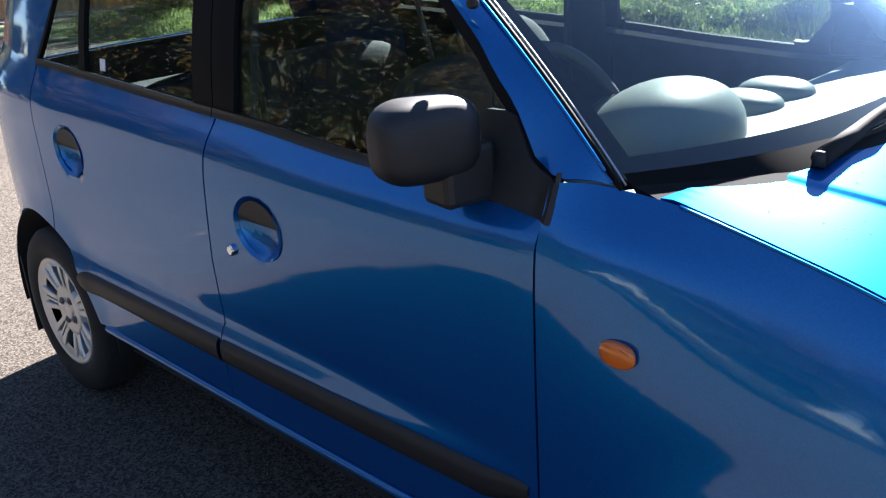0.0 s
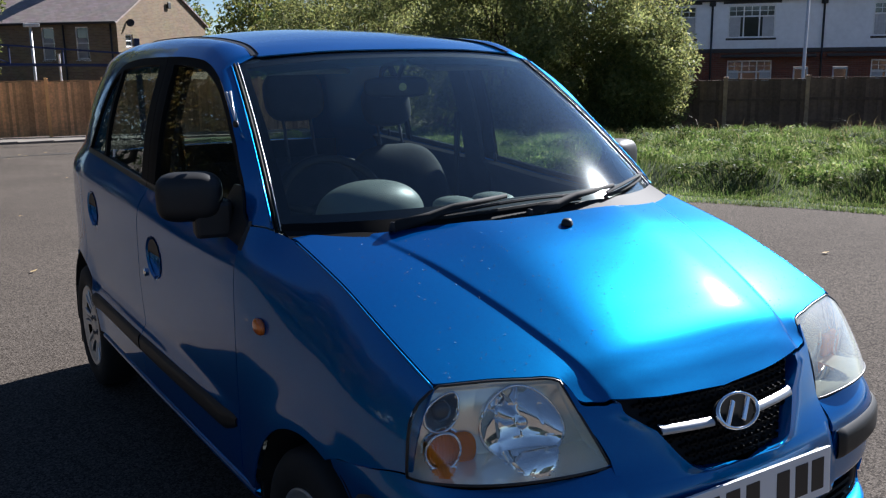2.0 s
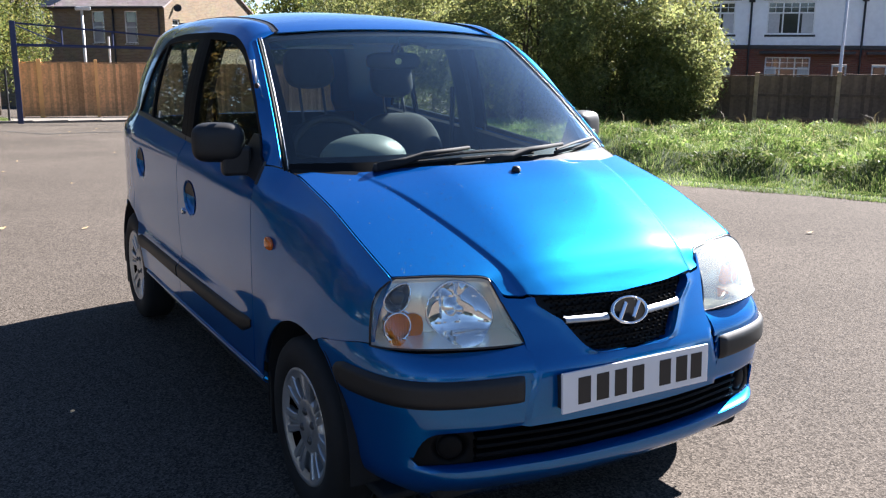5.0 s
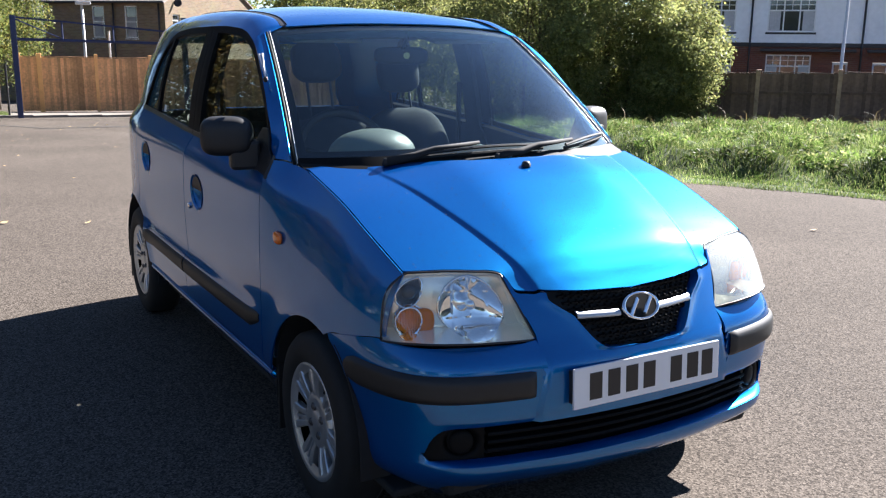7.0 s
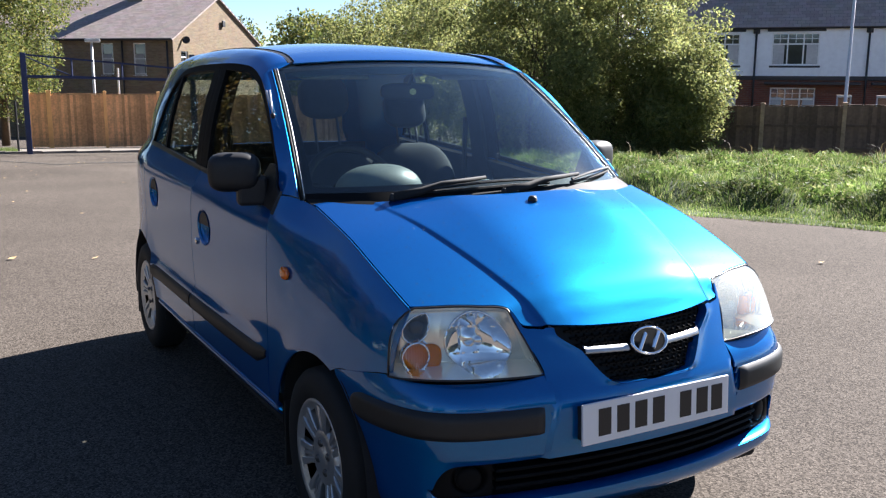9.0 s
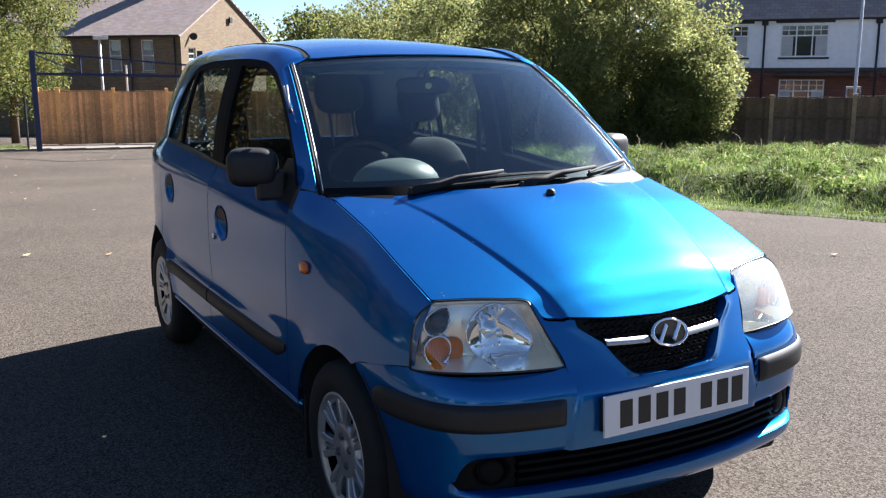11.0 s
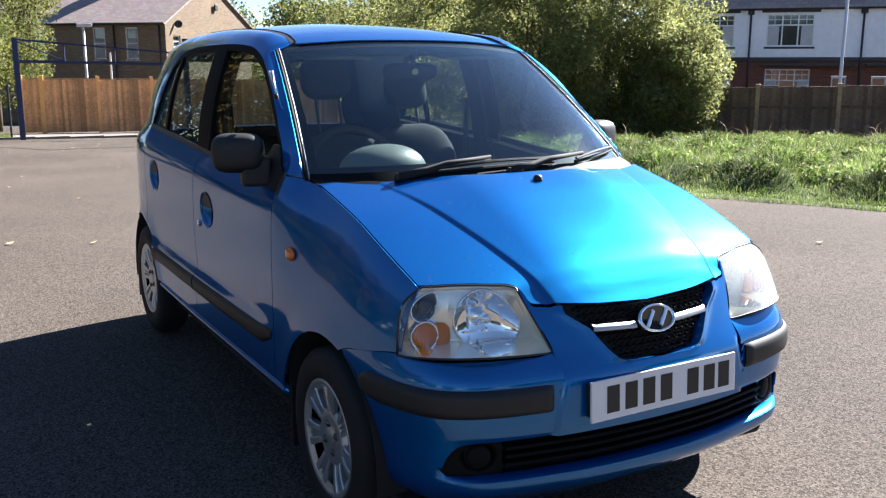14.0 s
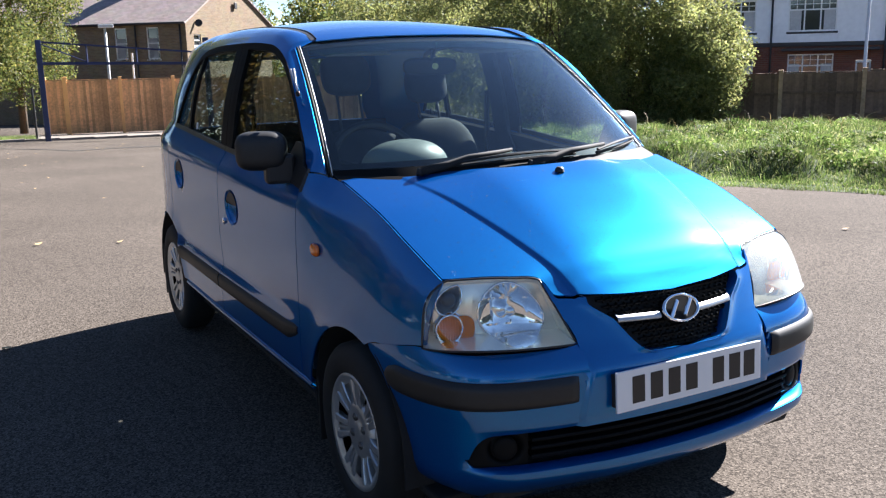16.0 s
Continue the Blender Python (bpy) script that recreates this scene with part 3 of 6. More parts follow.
        # window frame, glass and inner card
        wy = steps(0.402, 1.330, 50) if kind == "front_door" else steps(1.334, 2.25, 44)
        F = np.zeros((len(wy), 6, 3))
        for i, y in enumerate(wy):
            for j in range(6):
                z0, z1 = float(upper_z(y)), max(float(dlo_top(y)), float(upper_z(y)) + 0.002)
                z = z1 - min(0.026, (z1 - z0) * 0.9) * j / 5
                F[i, j] = (s * (side_x(y, z) + 0.001), y, z)
        sheet("window_frame", F, FRIT, door, (0, 1.2, 1.2), 0.012, "black window frame")
        for a, b in (((1.252, 1.330),) if kind == "front_door" else ((1.334, 1.410), (1.945, 1.978))):
            side_panel("window_pillar", steps(a, b, 6), lambda y: float(upper_z(y)) - 0.004, lambda y: max(float(upper_z(y)) + 0.004, float(dlo_top(y)) - 0.01), 12, FRIT, door, s, off=0.0, thick=0.014)
        glass = side_panel("window_glass", steps(0.45, 1.28, 30) if kind == "front_door" else steps(1.38, 2.22, 30), lambda y: float(upper_z(y)) - 0.01,
                           lambda y: max(float(upper_z(y)) + 0.002, float(dlo_top(y)) - 0.02), 14, SIDEGLASS, door, s, "tinted side window", off=-0.010, thick=0.0035)
        if s < 0 and kind == "rear_door":
            side_panel("window_label", steps(1.845, 1.872, 3), lambda y: 1.082, lambda y: 1.112, 3, PLATE, glass, s, "small white label", off=-0.008, thick=0.0012)
        side_panel("window_seal", wy, lambda y: float(upper_z(y)) - 0.006, lambda y: float(upper_z(y)) + 0.013, 4, TRIM, door, s, off=0.004, thick=0.008)
        side_panel("door_card", steps(y0 + 0.01, y1 - 0.01, 20), lambda y: max(low(y), 0.25), lambda y: float(upper_z(y)) - 0.004, 12, GREYCLOTH, door, s, "dark grey inner trim", off=-0.045, thick=0.02)
        bm = lathe([(0, 0.006), (0.03, 0.006), (0.033, 0.004), (0.033, 0)], 12, pose(s * (side_x(y1 - 0.14, float(upper_z(y1 - 0.14))) - 0.04), y1 - 0.14, float(upper_z(y1 - 0.14)) - 0.004, 0, -90, 0))
        part("lock_button", bm, BLACK, door)
    # sill
    ys = steps(0.334, AXLE - 0.348, 40)
    prof = [(0.19, -0.13), (0.22, -0.115), (0.26, -0.080), (0.29, -0.042), (0.306, -0.014), (0.314, 0.001), (0.322, 0.009), (0.331, 0.009), (0.337, 0.004), (0.341, -0.012)]
    sheet("sill", np.array([[(s * (float(half_width(y)) - 0.008 + o), y, z) for z, o in prof] for y in ys]), PAINT, car, (0, 1.2, 0.4), 0.004)
    # rear quarter: pillar, wing and the corner behind the wheel
    ys = arch_steps(2.247, 2.74, AXLE, 34, 0.345)
    rows = 60
    P = np.zeros((len(ys), rows, 3))
    for i, y in enumerate(ys):
        z0 = arch_low(y, AXLE, 0.30, 0.345)
        for j in range(rows):
            z = z0 + (1.44 - z0) * j / (rows - 1)
            t = (y - 2.247) / (2.74 - 2.247)
            yend = float(rear_y(z)) - 0.125
            ystart = 2.247 + 0.006 * max(0, min(1, (z - 1.0) / 0.08))
            if z >= 1.08:
                ystart = float(pchip([(1.08, 2.253), (1.22, 2.167), (1.34, 2.112), (1.41, 2.022), (1.44, 1.93)])(z))
            yy = ystart + t * (yend - ystart) if z > 0.62 else y + t * (yend - 2.74)
            P[i, j] = (s * side_x(min(yy, 2.84), z), yy, z)
    sheet("rear_wing", P, PAINT, car, (0, 1.9, 0.8), 0.004)
    # roof side and windscreen pillar: from the window opening up to the roof gutter and the screen edge
    ys = steps(0.33, 2.62, 110)
    P = np.zeros((len(ys), 14, 3))
    for i, y in enumerate(ys):
        z0 = frame_low(y) if y < 1.93 else min(1.44, frame_low(min(y, 2.26)))
        if y > 1.93:
            z0 = 1.432
        x0 = side_x(y, z0)
        if y < 0.87:
            x1, z1 = screen_edge(y)
        else:
            x1, z1 = float(gutter_x(y)), float(gutter_z(y))
        z0 = min(z0, z1 - 0.004) if y > 0.36 else min(z0, z1 - 0.003)
        for j in range(14):
            t = j / 13
            k = (0.006 + 0.018 * min(1, max(0.0, (y - 0.80) / 0.25))) * 4 * t * (1 - t) * min(1, max(0.0, (y - 0.36) / 0.25))
            dx, dz = x1 - x0, z1 - z0
            ln = math.hypot(dx, dz) + 1e-6
            P[i, j] = (s * (x0 + dx * t + k * dz / ln * min(1, ln / 0.1)), y, z0 + dz * t - k * dx / ln * min(1, ln / 0.1))
    sheet("roof_side", P, PAINT, car, (0, 1.2, 1.1), 0.004)
    Q = P.copy()
    Q[:, :, 0] -= s * 0.022
    Q[:, :, 2] -= 0.014
    sheet("pillar_lining", Q, LINING, car, (0, 1.2, 1.1), 0.006, "pale grey pillar lining")
    # roof gutter strip
    ys = steps(0.878, 2.62, 60)
    G = np.zeros((len(ys), 5, 3))
    for i, y in enumerate(ys):
        for j in range(5):
            c = -1 + j / 2
            G[i, j] = (s * (float(gutter_x(y)) - 0.001 + 0.0105 * c), y, float(gutter_z(y)) + 0.0035 - 0.0035 * c - 0.001 * c * c)
    strip = sheet("gutter_strip", G, STRIP, car, (0, 1.7, 1.2), 0.006, "grey rubber roof strip")
    for side_c in (0, 4):
        part("strip_edge", tube([tuple(p) for p in G[:, side_c]], 0.0026, 6), FRIT, strip, "black edge", True)
    # screen trim: bright inner line and black rubber
    for off, r, mat, nm in ((-0.004, 0.0019, SILVER, "screen_trim"), (0.0065, 0.0048, FRIT, "screen_seal")):
        pts = []
        for k in range(40):
            v = k / 39
            p = screen_at(1, v)
            pts.append((s * (p[0] + off + 0.004), p[1] - 0.002, p[2] + (0.003 if off < 0 else -0.002)))
        part(nm, tube(pts, r, 8), mat, car, "", True)
    lip = []
    for y in steps(0.345, 0.862, 40):
        x1, z1 = screen_edge(y)
        lip.append((s * x1, y - 0.002, z1 + 0.002))
    part("pillar_lip", tube(lip, 0.0032, 8), PAINT, car, "rounded pillar edge", True)


for side in (-1, 1):
    build_side(side)

# roof
ROOFN = 64
P = np.zeros((ROOFN, 41, 3))
for i in range(ROOFN):
    for j in range(41):
        u = -1 + j / 20
        yf = 0.820 + 0.050 * abs(u) ** 2.2 + 0.004
        y = yf + (2.70 - yf) * i / (ROOFN - 1)
        w = float(gutter_x(max(y, 0.85))) - 0.008
        P[i, j] = (u * w, y, float(roof_z(y)) - (float(roof_z(y)) - float(gutter_z(max(y, 0.85)))) * abs(u) ** 2.3)
sheet("roof", P, PAINT, car, CORE, 0.004)
Q = P.copy()
Q[:, :, 2] -= 0.028
sheet("headlining", Q, LINING, car, CORE, 0.006, "pale grey headlining")

# bonnet
bonnet_front = pchip([(0, -0.566), (0.15, -0.557), (0.253, -0.538), (0.325, -0.513), (0.3525, -0.498), (0.356, -0.484), (0.372, -0.457), (0.44, -0.431), (0.5, -0.409), (0.56, -0.389), (0.60, -0.375), (0.62, -0.366)])
P = np.zeros((46, 521, 3))
for j in range(521):
    u = -1 + j / 260
    for i in range(46):
        t = i / 45
        yr, yf = 0.035 + 0.195 * abs(u) ** 2.6 + 0.042 * min(1, max(0, (-u - 0.5) / 0.25)) + 0.03 * min(1, max(0, (-u - 0.25) / 0.25)), -0.5
        yr = min(yr, max(0.035 + 0.195 * abs(u) ** 2.6, 0.081 + 0.225 * abs(u) ** 2.8))
        for _ in range(6):
            yf = float(bonnet_front(abs(u) * (float(upper_x(yf)) - 0.0035)))
        y = yf + (yr - yf) * t
        x = u * (float(upper_x(y)) - 0.0035)
        P[i, j] = (x, y, bonnet_at(x, y))
bonnet = sheet("bonnet", P, PAINT, car, CORE, 0.005)
bm = lathe([(0, 0.016), (0.010, 0.014), (0.016, 0.009), (0.016, 0)], 16, pose(0.0, -0.035, bonnet_at(0, -0.035), 0, -90, 0))
part("washer_nozzle", bm, BLACK, bonnet, "black washer nozzle", True)

# windscreen with its black border, scuttle and wipers
def screen_patch(name, us, vs, mat, lift, label, thick):
    return sheet(name, np.array([[screen_at(u, v, lift) for v in vs] for u in us]), mat, car, CORE, thick, label)


windscreen = screen_patch("windscreen", steps(-1, 1, 41), steps(0, 1, 24), SCREEN, 0.0, "laminated clear windscreen", 0.004)
for nm, us, vs in (("screen_border", steps(-1, 1, 41), steps(0.0, 0.080, 4)), ("screen_border", steps(-1, 1, 41), steps(0.965, 1, 3)),
                   ("screen_border", steps(-1, -0.955, 3), steps(0.05, 1, 20)), ("screen_border", steps(0.955, 1, 3), steps(0.05, 1, 20))):
    b = screen_patch(nm, us, vs, FRIT, -0.006, "", 0.002)
    b.parent = windscreen
foot = np.zeros((25, 5, 3))
for i in range(25):
    u = -1 + 0.72 * i / 24
    k = min(1, max(0, (-0.28 - u) / 0.3))
    for j in range(5):
        foot[i, j] = screen_at(u, 0.02 - (0.02 + 0.085 * k) * j / 4, 0.012)
sheet("screen_border", foot, FRIT, windscreen, CORE, 0.002, "")
screen_patch("sunshade_band", steps(-0.95, 0.95, 31), steps(0.90, 0.965, 4), BAND, -0.007, "green tinted band along the top", 0.001).parent = windscreen
P = np.zeros((41, 8, 3))
for i in range(41):
    u = -1 + i / 20
    a = (0.640 * u, 0.022 + 0.205 * abs(u) ** 2.6, 1.006 - 0.006 * u * u)
    b = screen_at(u, 0.012, 0.006)
    for j in range(8):
        t = j / 7
        P[i, j] = tuple(a[k] + (b[k] - a[k]) * t for k in range(3))
scuttle = sheet("scuttle_panel", P, SCUTTLE, car, CORE, 0.006, "black plastic scuttle panel under the windscreen")
bm = bmesh.new()
for k in range(46):
    u = -0.55 + k * 0.024
    a = (0.640 * u, 0.046 + 0.205 * abs(u) ** 2.6, 1.018 - 0.006 * u * u)
    box(bm, a[0] - 0.0028, a[0] + 0.0028, a[1], a[1] + 0.030, a[2], a[2] + 0.006)
part("scuttle_vent", bm, TRIM, scuttle)


def screen_point(x, v, lift):
    return Vector(screen_at(x / screen_half(v), v, lift))


for foot, v0, arm_x, arm_v, bl0, bl1 in ((-0.42, -0.03, -0.09, 0.045, (-0.32, 0.005), (0.165, 0.022)), (-0.05, -0.035, 0.305, 0.035, (0.265, 0.015), (0.565, 0.065))):
    wiper = new("wiper")
    wiper.parent = car
    tagged(wiper, "black windscreen wiper lying on the glass")
    p0, p1 = screen_point(foot, v0, 0.025), screen_point(arm_x, arm_v, 0.032)
    mid = (p0 + p1) / 2 + Vector((0, -0.006, 0.010))
    bm = tube([p0, p0 + (p1 - p0) * 0.3, mid, p1], [0.015, 0.0135, 0.010, 0.006], 8)
    part("wiper_arm", bm, RUBBER, wiper, "", True)
    bm = lathe([(-0.012, 0.0), (-0.012, 0.010), (0.008, 0.011), (0.012, 0.008), (0.012, 0)], 16, Matrix.Translation(p0) @ pose(0, 0, 0, 0, -70, 0))
    part("wiper_cap", bm, BLACK, wiper, "", True)
    pts = [screen_point(bl0[0] + (bl1[0] - bl0[0]) * k / 10, bl0[1] + (bl1[1] - bl0[1]) * k / 10, 0.010) for k in range(11)]
    part("wiper_blade", tube(pts, 0.0062, 6), RUBBER, wiper)
    part("blade_frame", tube([p + Vector((0, -0.006, 0.012 + 0.008 * math.sin(math.pi * i / 10))) for i, p in enumerate(pts)], 0.005, 6), BLACK, wiper)

# tailgate: lower panel, glass and header
def tail(name, z0, z1, n, mat, w=1.0, off=0.0, label=""):
    P = np.zeros((31, n, 3))
    for j in range(n):
        z = z0 + (z1 - z0) * j / (n - 1)
        ye = float(rear_y(z)) - 0.128
        wx = side_x(min(ye, 2.84), min(z, 1.44)) * w
        for i in range(31):
            u = -1 + i / 15
            P[i, j] = (wx * u, float(rear_y(z)) - 0.128 * abs(u * w) ** 2.4 + off, z)
    return sheet(name, P, mat, car, CORE, 0.005, label)


tail("tailgate", 0.52, 1.02, 16, PAINT)
tail("rear_bumper", 0.22, 0.515, 12, PAINT)
tail("rear_window", 1.02, 1.40, 12, SIDEGLASS, 0.86, -0.004, "tinted rear window")
tail("tailgate_header", 1.385, 1.44, 5, PAINT)
tail("tailgate_lining", 0.45, 1.02, 8, GREYCLOTH, 0.97, -0.05)
for side in (-1, 1):
    P = np.zeros((6, 14, 3))
    for j in range(14):
        z = 1.01 + 0.40 * j / 13
        ye = float(rear_y(z)) - 0.128
        wx = side_x(min(ye, 2.84), z)
        for i in range(6):
            u = 0.84 + 0.16 * i / 5
            P[i, j] = (side * wx * u, float(rear_y(z)) - 0.128 * u ** 2.4, z)
    sheet("rear_pillar", P, PAINT, car, CORE, 0.005)
    bm = bmesh.new()
    blob(bm, (0, 0, 0), (0.045, 0.05, 0.13), 3.2, m=pose(side * 0.60, 2.775, 0.86, 4, 0, side * 30))
    part("tail_lamp", bm, material("tail_lamp_red", (0.25, 0.012, 0.012), 0.15, spots=0.1, coat=0.8), car, "red tail lamp", True)

# ---- front bumper: a section swept along the plan of the nose ----
plan_pts = [(0, -0.644), (0.12, -0.641), (0.25, -0.630), (0.345, -0.614), (0.45, -0.594), (0.545, -0.565), (0.609, -0.530), (0.656, -0.482), (0.690, -0.413), (0.709, -0.35), (0.719, -0.30), (0.727, -0.22), (0.7305, -0.10), (0.733, 0.02)]
plan_d = [0.0]
for (x0, y0), (x1, y1) in zip(plan_pts, plan_pts[1:]):
    plan_d.append(plan_d[-1] + math.hypot(x1 - x0, y1 - y0))
plan_x, plan_y = pchip(list(zip(plan_d, [p[0] for p in plan_pts]))), pchip(list(zip(plan_d, [p[1] for p in plan_pts])))
bulge_mid = pchip([(0.17, -0.17), (0.20, -0.125), (0.25, -0.050), (0.285, -0.008), (0.30, 0.004), (0.325, 0.008), (0.332, 0.004), (0.339, -0.022), (0.43, -0.014), (0.445, -0.004), (0.50, 0.0), (0.58, -0.003), (0.605, -0.012), (0.63, -0.032), (0.66, -0.062)])

bulge_end = pchip([(0.17, -0.17), (0.20, -0.125), (0.25, -0.052), (0.285, -0.022), (0.325, -0.013), (0.345, -0.012), (0.40, -0.008), (0.465, -0.004), (0.50, 0.0), (0.58, -0.003), (0.605, -0.012), (0.63, -0.032), (0.66, -0.062)])


def bulge(z, d):
    """The bumper's section: hollow round the lower intake, smooth beside it."""
    k = min(1, max(0, (d - 0.52) / 0.17))
    k = k * k * (3 - 2 * k)
    return float(bulge_mid(z)) * (1 - k) + float(bulge_end(z)) * k


def nose_at(d, z, out=0.0):
    """A place on the bumper: d along the plan from the middle, at a height."""
    s, d = (1 if d >= 0 else -1), abs(d)
    tx, ty = float(plan_x(d + 0.005) - plan_x(max(d - 0.005, 0))), float(plan_y(d + 0.005) - plan_y(max(d - 0.005, 0)))
    ln = math.hypot(tx, ty)
    nx, ny = -ty / ln * -1, -tx / ln
    fade = min(1, max(0.25, (1.02 - d) / 0.45))
    k = bulge(z, d) * (fade if z > 0.56 else 1) + out
    return (s * (float(plan_x(d)) + nx * k), float(plan_y(d)) + ny * k, z)


def nose_end(z):
    """How far round the bumper runs before it meets the wheel arch."""
    y = -math.sqrt(max(ARCH ** 2 - (z - HUB) ** 2, 0.0115)) if z > 0.2 else -0.318
    lo, hi = 0.5, plan_d[-1]
    for _ in range(40):
        c = (lo + hi) / 2
        if float(plan_y(c)) < y:
            lo = c
        else:
            hi = c
    return lo


def bumper_top(d):
    return float(pchip([(0, 0.652), (0.34, 0.650), (0.37, 0.641), (0.72, 0.641), (0.82, 0.644), (0.9, 0.632), (1.0, 0.612), (1.1, 0.590)])(abs(d)))


zs = [0.17, 0.185, 0.20, 0.22, 0.25, 0.28, 0.30, 0.312, 0.322, 0.329, 0.334, 0.339, 0.432, 0.440, 0.450, 0.465, 0.50, 0.53, 0.56, 0.58, 0.592, 0.605, 0.618, 0.63, 0.642, 0.655]
NU = 141
P, hole = np.zeros((NU, len(zs), 3)), np.zeros((NU, len(zs)), bool)
for i in range(NU):
    u = -1 + 2 * i / (NU - 1)
    for j, z in enumerate(zs):
        d = u * nose_end(min(z, 0.585))
        zz = min(z, bumper_top(d)) if z > 0.6 else z
        if j == 12:
            q = min(1, max(0, (abs(d) - 0.555) / 0.10))
            zz = 0.339 + 0.093 * max(0.1, 1 - q ** 3) ** 0.6
        P[i, j] = nose_at(d, zz)
        if j == 11 and abs(d) < 0.652:
            hole[i, j] = True
        if z >= 0.465 and abs(d) < 0.33:
            hole[i, j] = True
bumper = sheet("front_bumper", P, PAINT, car, CORE, 0.006, hole=hole)

# lower intake: dark well, slats and fog lamp pods
P = np.zeros((81, 6, 3))
for i in range(81):
    d = -0.70 + 1.40 * i / 80
    for j in range(6):
        P[i, j] = nose_at(d, 0.328 + 0.124 * j / 5, -0.075)
sheet("intake_well", P, DARK, bumper, CORE, 0.004)
for z in (0.361, 0.385, 0.409):
    P = np.zeros((61, 5, 3))
    for i in range(61):
        d = -0.478 + 0.956 * i / 60
        for j, (o, dz) in enumerate(((-0.060, 0.0), (-0.016, -0.005), (-0.012, 0.0), (-0.016, 0.005), (-0.060, 0.003))):
            P[i, j] = nose_at(d, z + dz, o + 0.018)
    sheet("intake_slat", P, FRIT, bumper, CORE, 0.002, "black intake slat")
for s in (-1, 1):
    P = np.zeros((34, 22, 3))
    for i in range(34):
        d = s * (0.484 + 0.19 * i / 33)
        for j in range(22):
            z = 0.334 + 0.102 * j / 21
            r = math.hypot((abs(d) - 0.550) / 0.050, (z - 0.386) / 0.038)
            P[i, j] = nose_at(d, 0.386, -0.010 - 0.026 / (1 + math.exp((r - 0.95) / 0.06)))[:2] + (z,)
    pod = sheet("fog_lamp_pod", P, FRIT, bumper, CORE, 0.003, "black fog lamp pod")
    c = Vector(nose_at(s * 0.550, 0.386, -0.016))
    nrm = Vector(nose_at(s * 0.550, 0.386, 0.1)) - c
    bm = lathe([(0, 0.034), (0.006, 0.033), (0.010, 0.024), (0.011, 0)], 28, Matrix.Translation(c) @ nrm.to_track_quat("X", "Z").to_matrix().to_4x4())
    part("fog_lamp_cover", bm, FRIT, pod, "", True)
    # corner strip
    P = np.zeros((44, 11, 3))
    for i in range(44):
        t = i / 43
        d = s * (0.352 + (0.955 - 0.352) * t)
        e = min(1, min(t / 0.02, (1 - t) / 0.10)) ** 0.5
        lo, hi = 0.503, 0.577 + 0.003 * t
        for j in range(11):
            c = -1 + j / 5
            z = (lo + hi) / 2 + (hi - lo) / 2 * c * (0.25 + 0.75 * e if t > 0.5 else 0.93 + 0.07 * e)
            P[i, j] = nose_at(d, z, 0.002 + 0.014 * (1 - abs(c) ** 5) * (0.3 + 0.7 * e))
    sheet("bumper_strip", P, BLACK, bumper, CORE, 0.003, "black plastic corner strip")

# grille surround, grille, badge and number plate
face_y = pchip([(0.44, -0.644), (0.47, -0.652), (0.50, -0.653), (0.58, -0.649), (0.61, -0.637), (0.65, -0.619), (0.70, -0.598), (0.765, -0.566), (0.79, -0.551), (0.812, -0.536)])
face_k = pchip([(0.44, 0.22), (0.50, 0.24), (0.58, 0.30), (0.65, 0.45), (0.70, 0.48), (0.79, 0.50)])


def face_at(x, z, out=0.0):
    return (x, float(face_y(z)) + float(face_k(z)) * x * x - out, z)


def grille_half(z):
    """Half the width of the grille opening at a height."""
    return float(pchip([(0.607, 0.085), (0.610, 0.108), (0.618, 0.132), (0.632, 0.152), (0.66, 0.177), (0.70, 0.206), (0.766, 0.258), (0.78, 0.268)])(z)) if z > 0.607 else 0


zs = [0.434, 0.442, 0.452, 0.458, 0.466, 0.48, 0.50, 0.53, 0.56, 0.58, 0.593, 0.6065, 0.6071, 0.610, 0.613, 0.618, 0.625, 0.632, 0.645, 0.66, 0.68, 0.70, 0.72, 0.74, 0.752, 0.764, 0.776, 0.788, 0.80, 0.812]
for s in (-1, 1):
    P = np.zeros((22, len(zs), 3))
    for j, z in enumerate(zs):
        outer = float(pchip([(0.452, 0.352), (0.50, 0.345), (0.60, 0.327), (0.652, 0.323), (0.70, 0.338), (0.752, 0.354), (0.776, 0.362), (0.80, 0.3685), (0.812, 0.371)])(z))
        g = grille_half(z)
        top = z
        for i in range(22):
            t = i / 21
            x = g + (outer - g) * t
            lip = 0.0
            if g > 0:
                lip = 0.006 * math.exp(-((x - g) / 0.03) ** 2) - 0.03 * (1 if i == 0 else 0)
            if x > outer - 0.010 and z < 0.60:
                lip -= 0.016 * (x - outer + 0.010) / 0.010
            top = min(0.812, bonnet_at(x, float(bonnet_front(x))) - 0.008)
            zz = z if z < 0.70 else 0.70 + (top - 0.70) * (z - 0.70) / 0.112
            P[i, j] = face_at(s * x, zz, lip)
    sheet("grille_surround", P, PAINT, bumper, CORE, 0.005)
P = np.zeros((41, 24, 3))
for j in range(24):
    z = 0.604 + 0.150 * j / 23
    for i in range(41):
        x = (-1 + i / 20) * (grille_half(max(z, 0.612)) + 0.02)
        P[i, j] = face_at(x, z, -0.026)
grille = sheet("grille", P, DARK, car, CORE, 0.004, "black mesh grille with silver bars")
bm = bmesh.new()
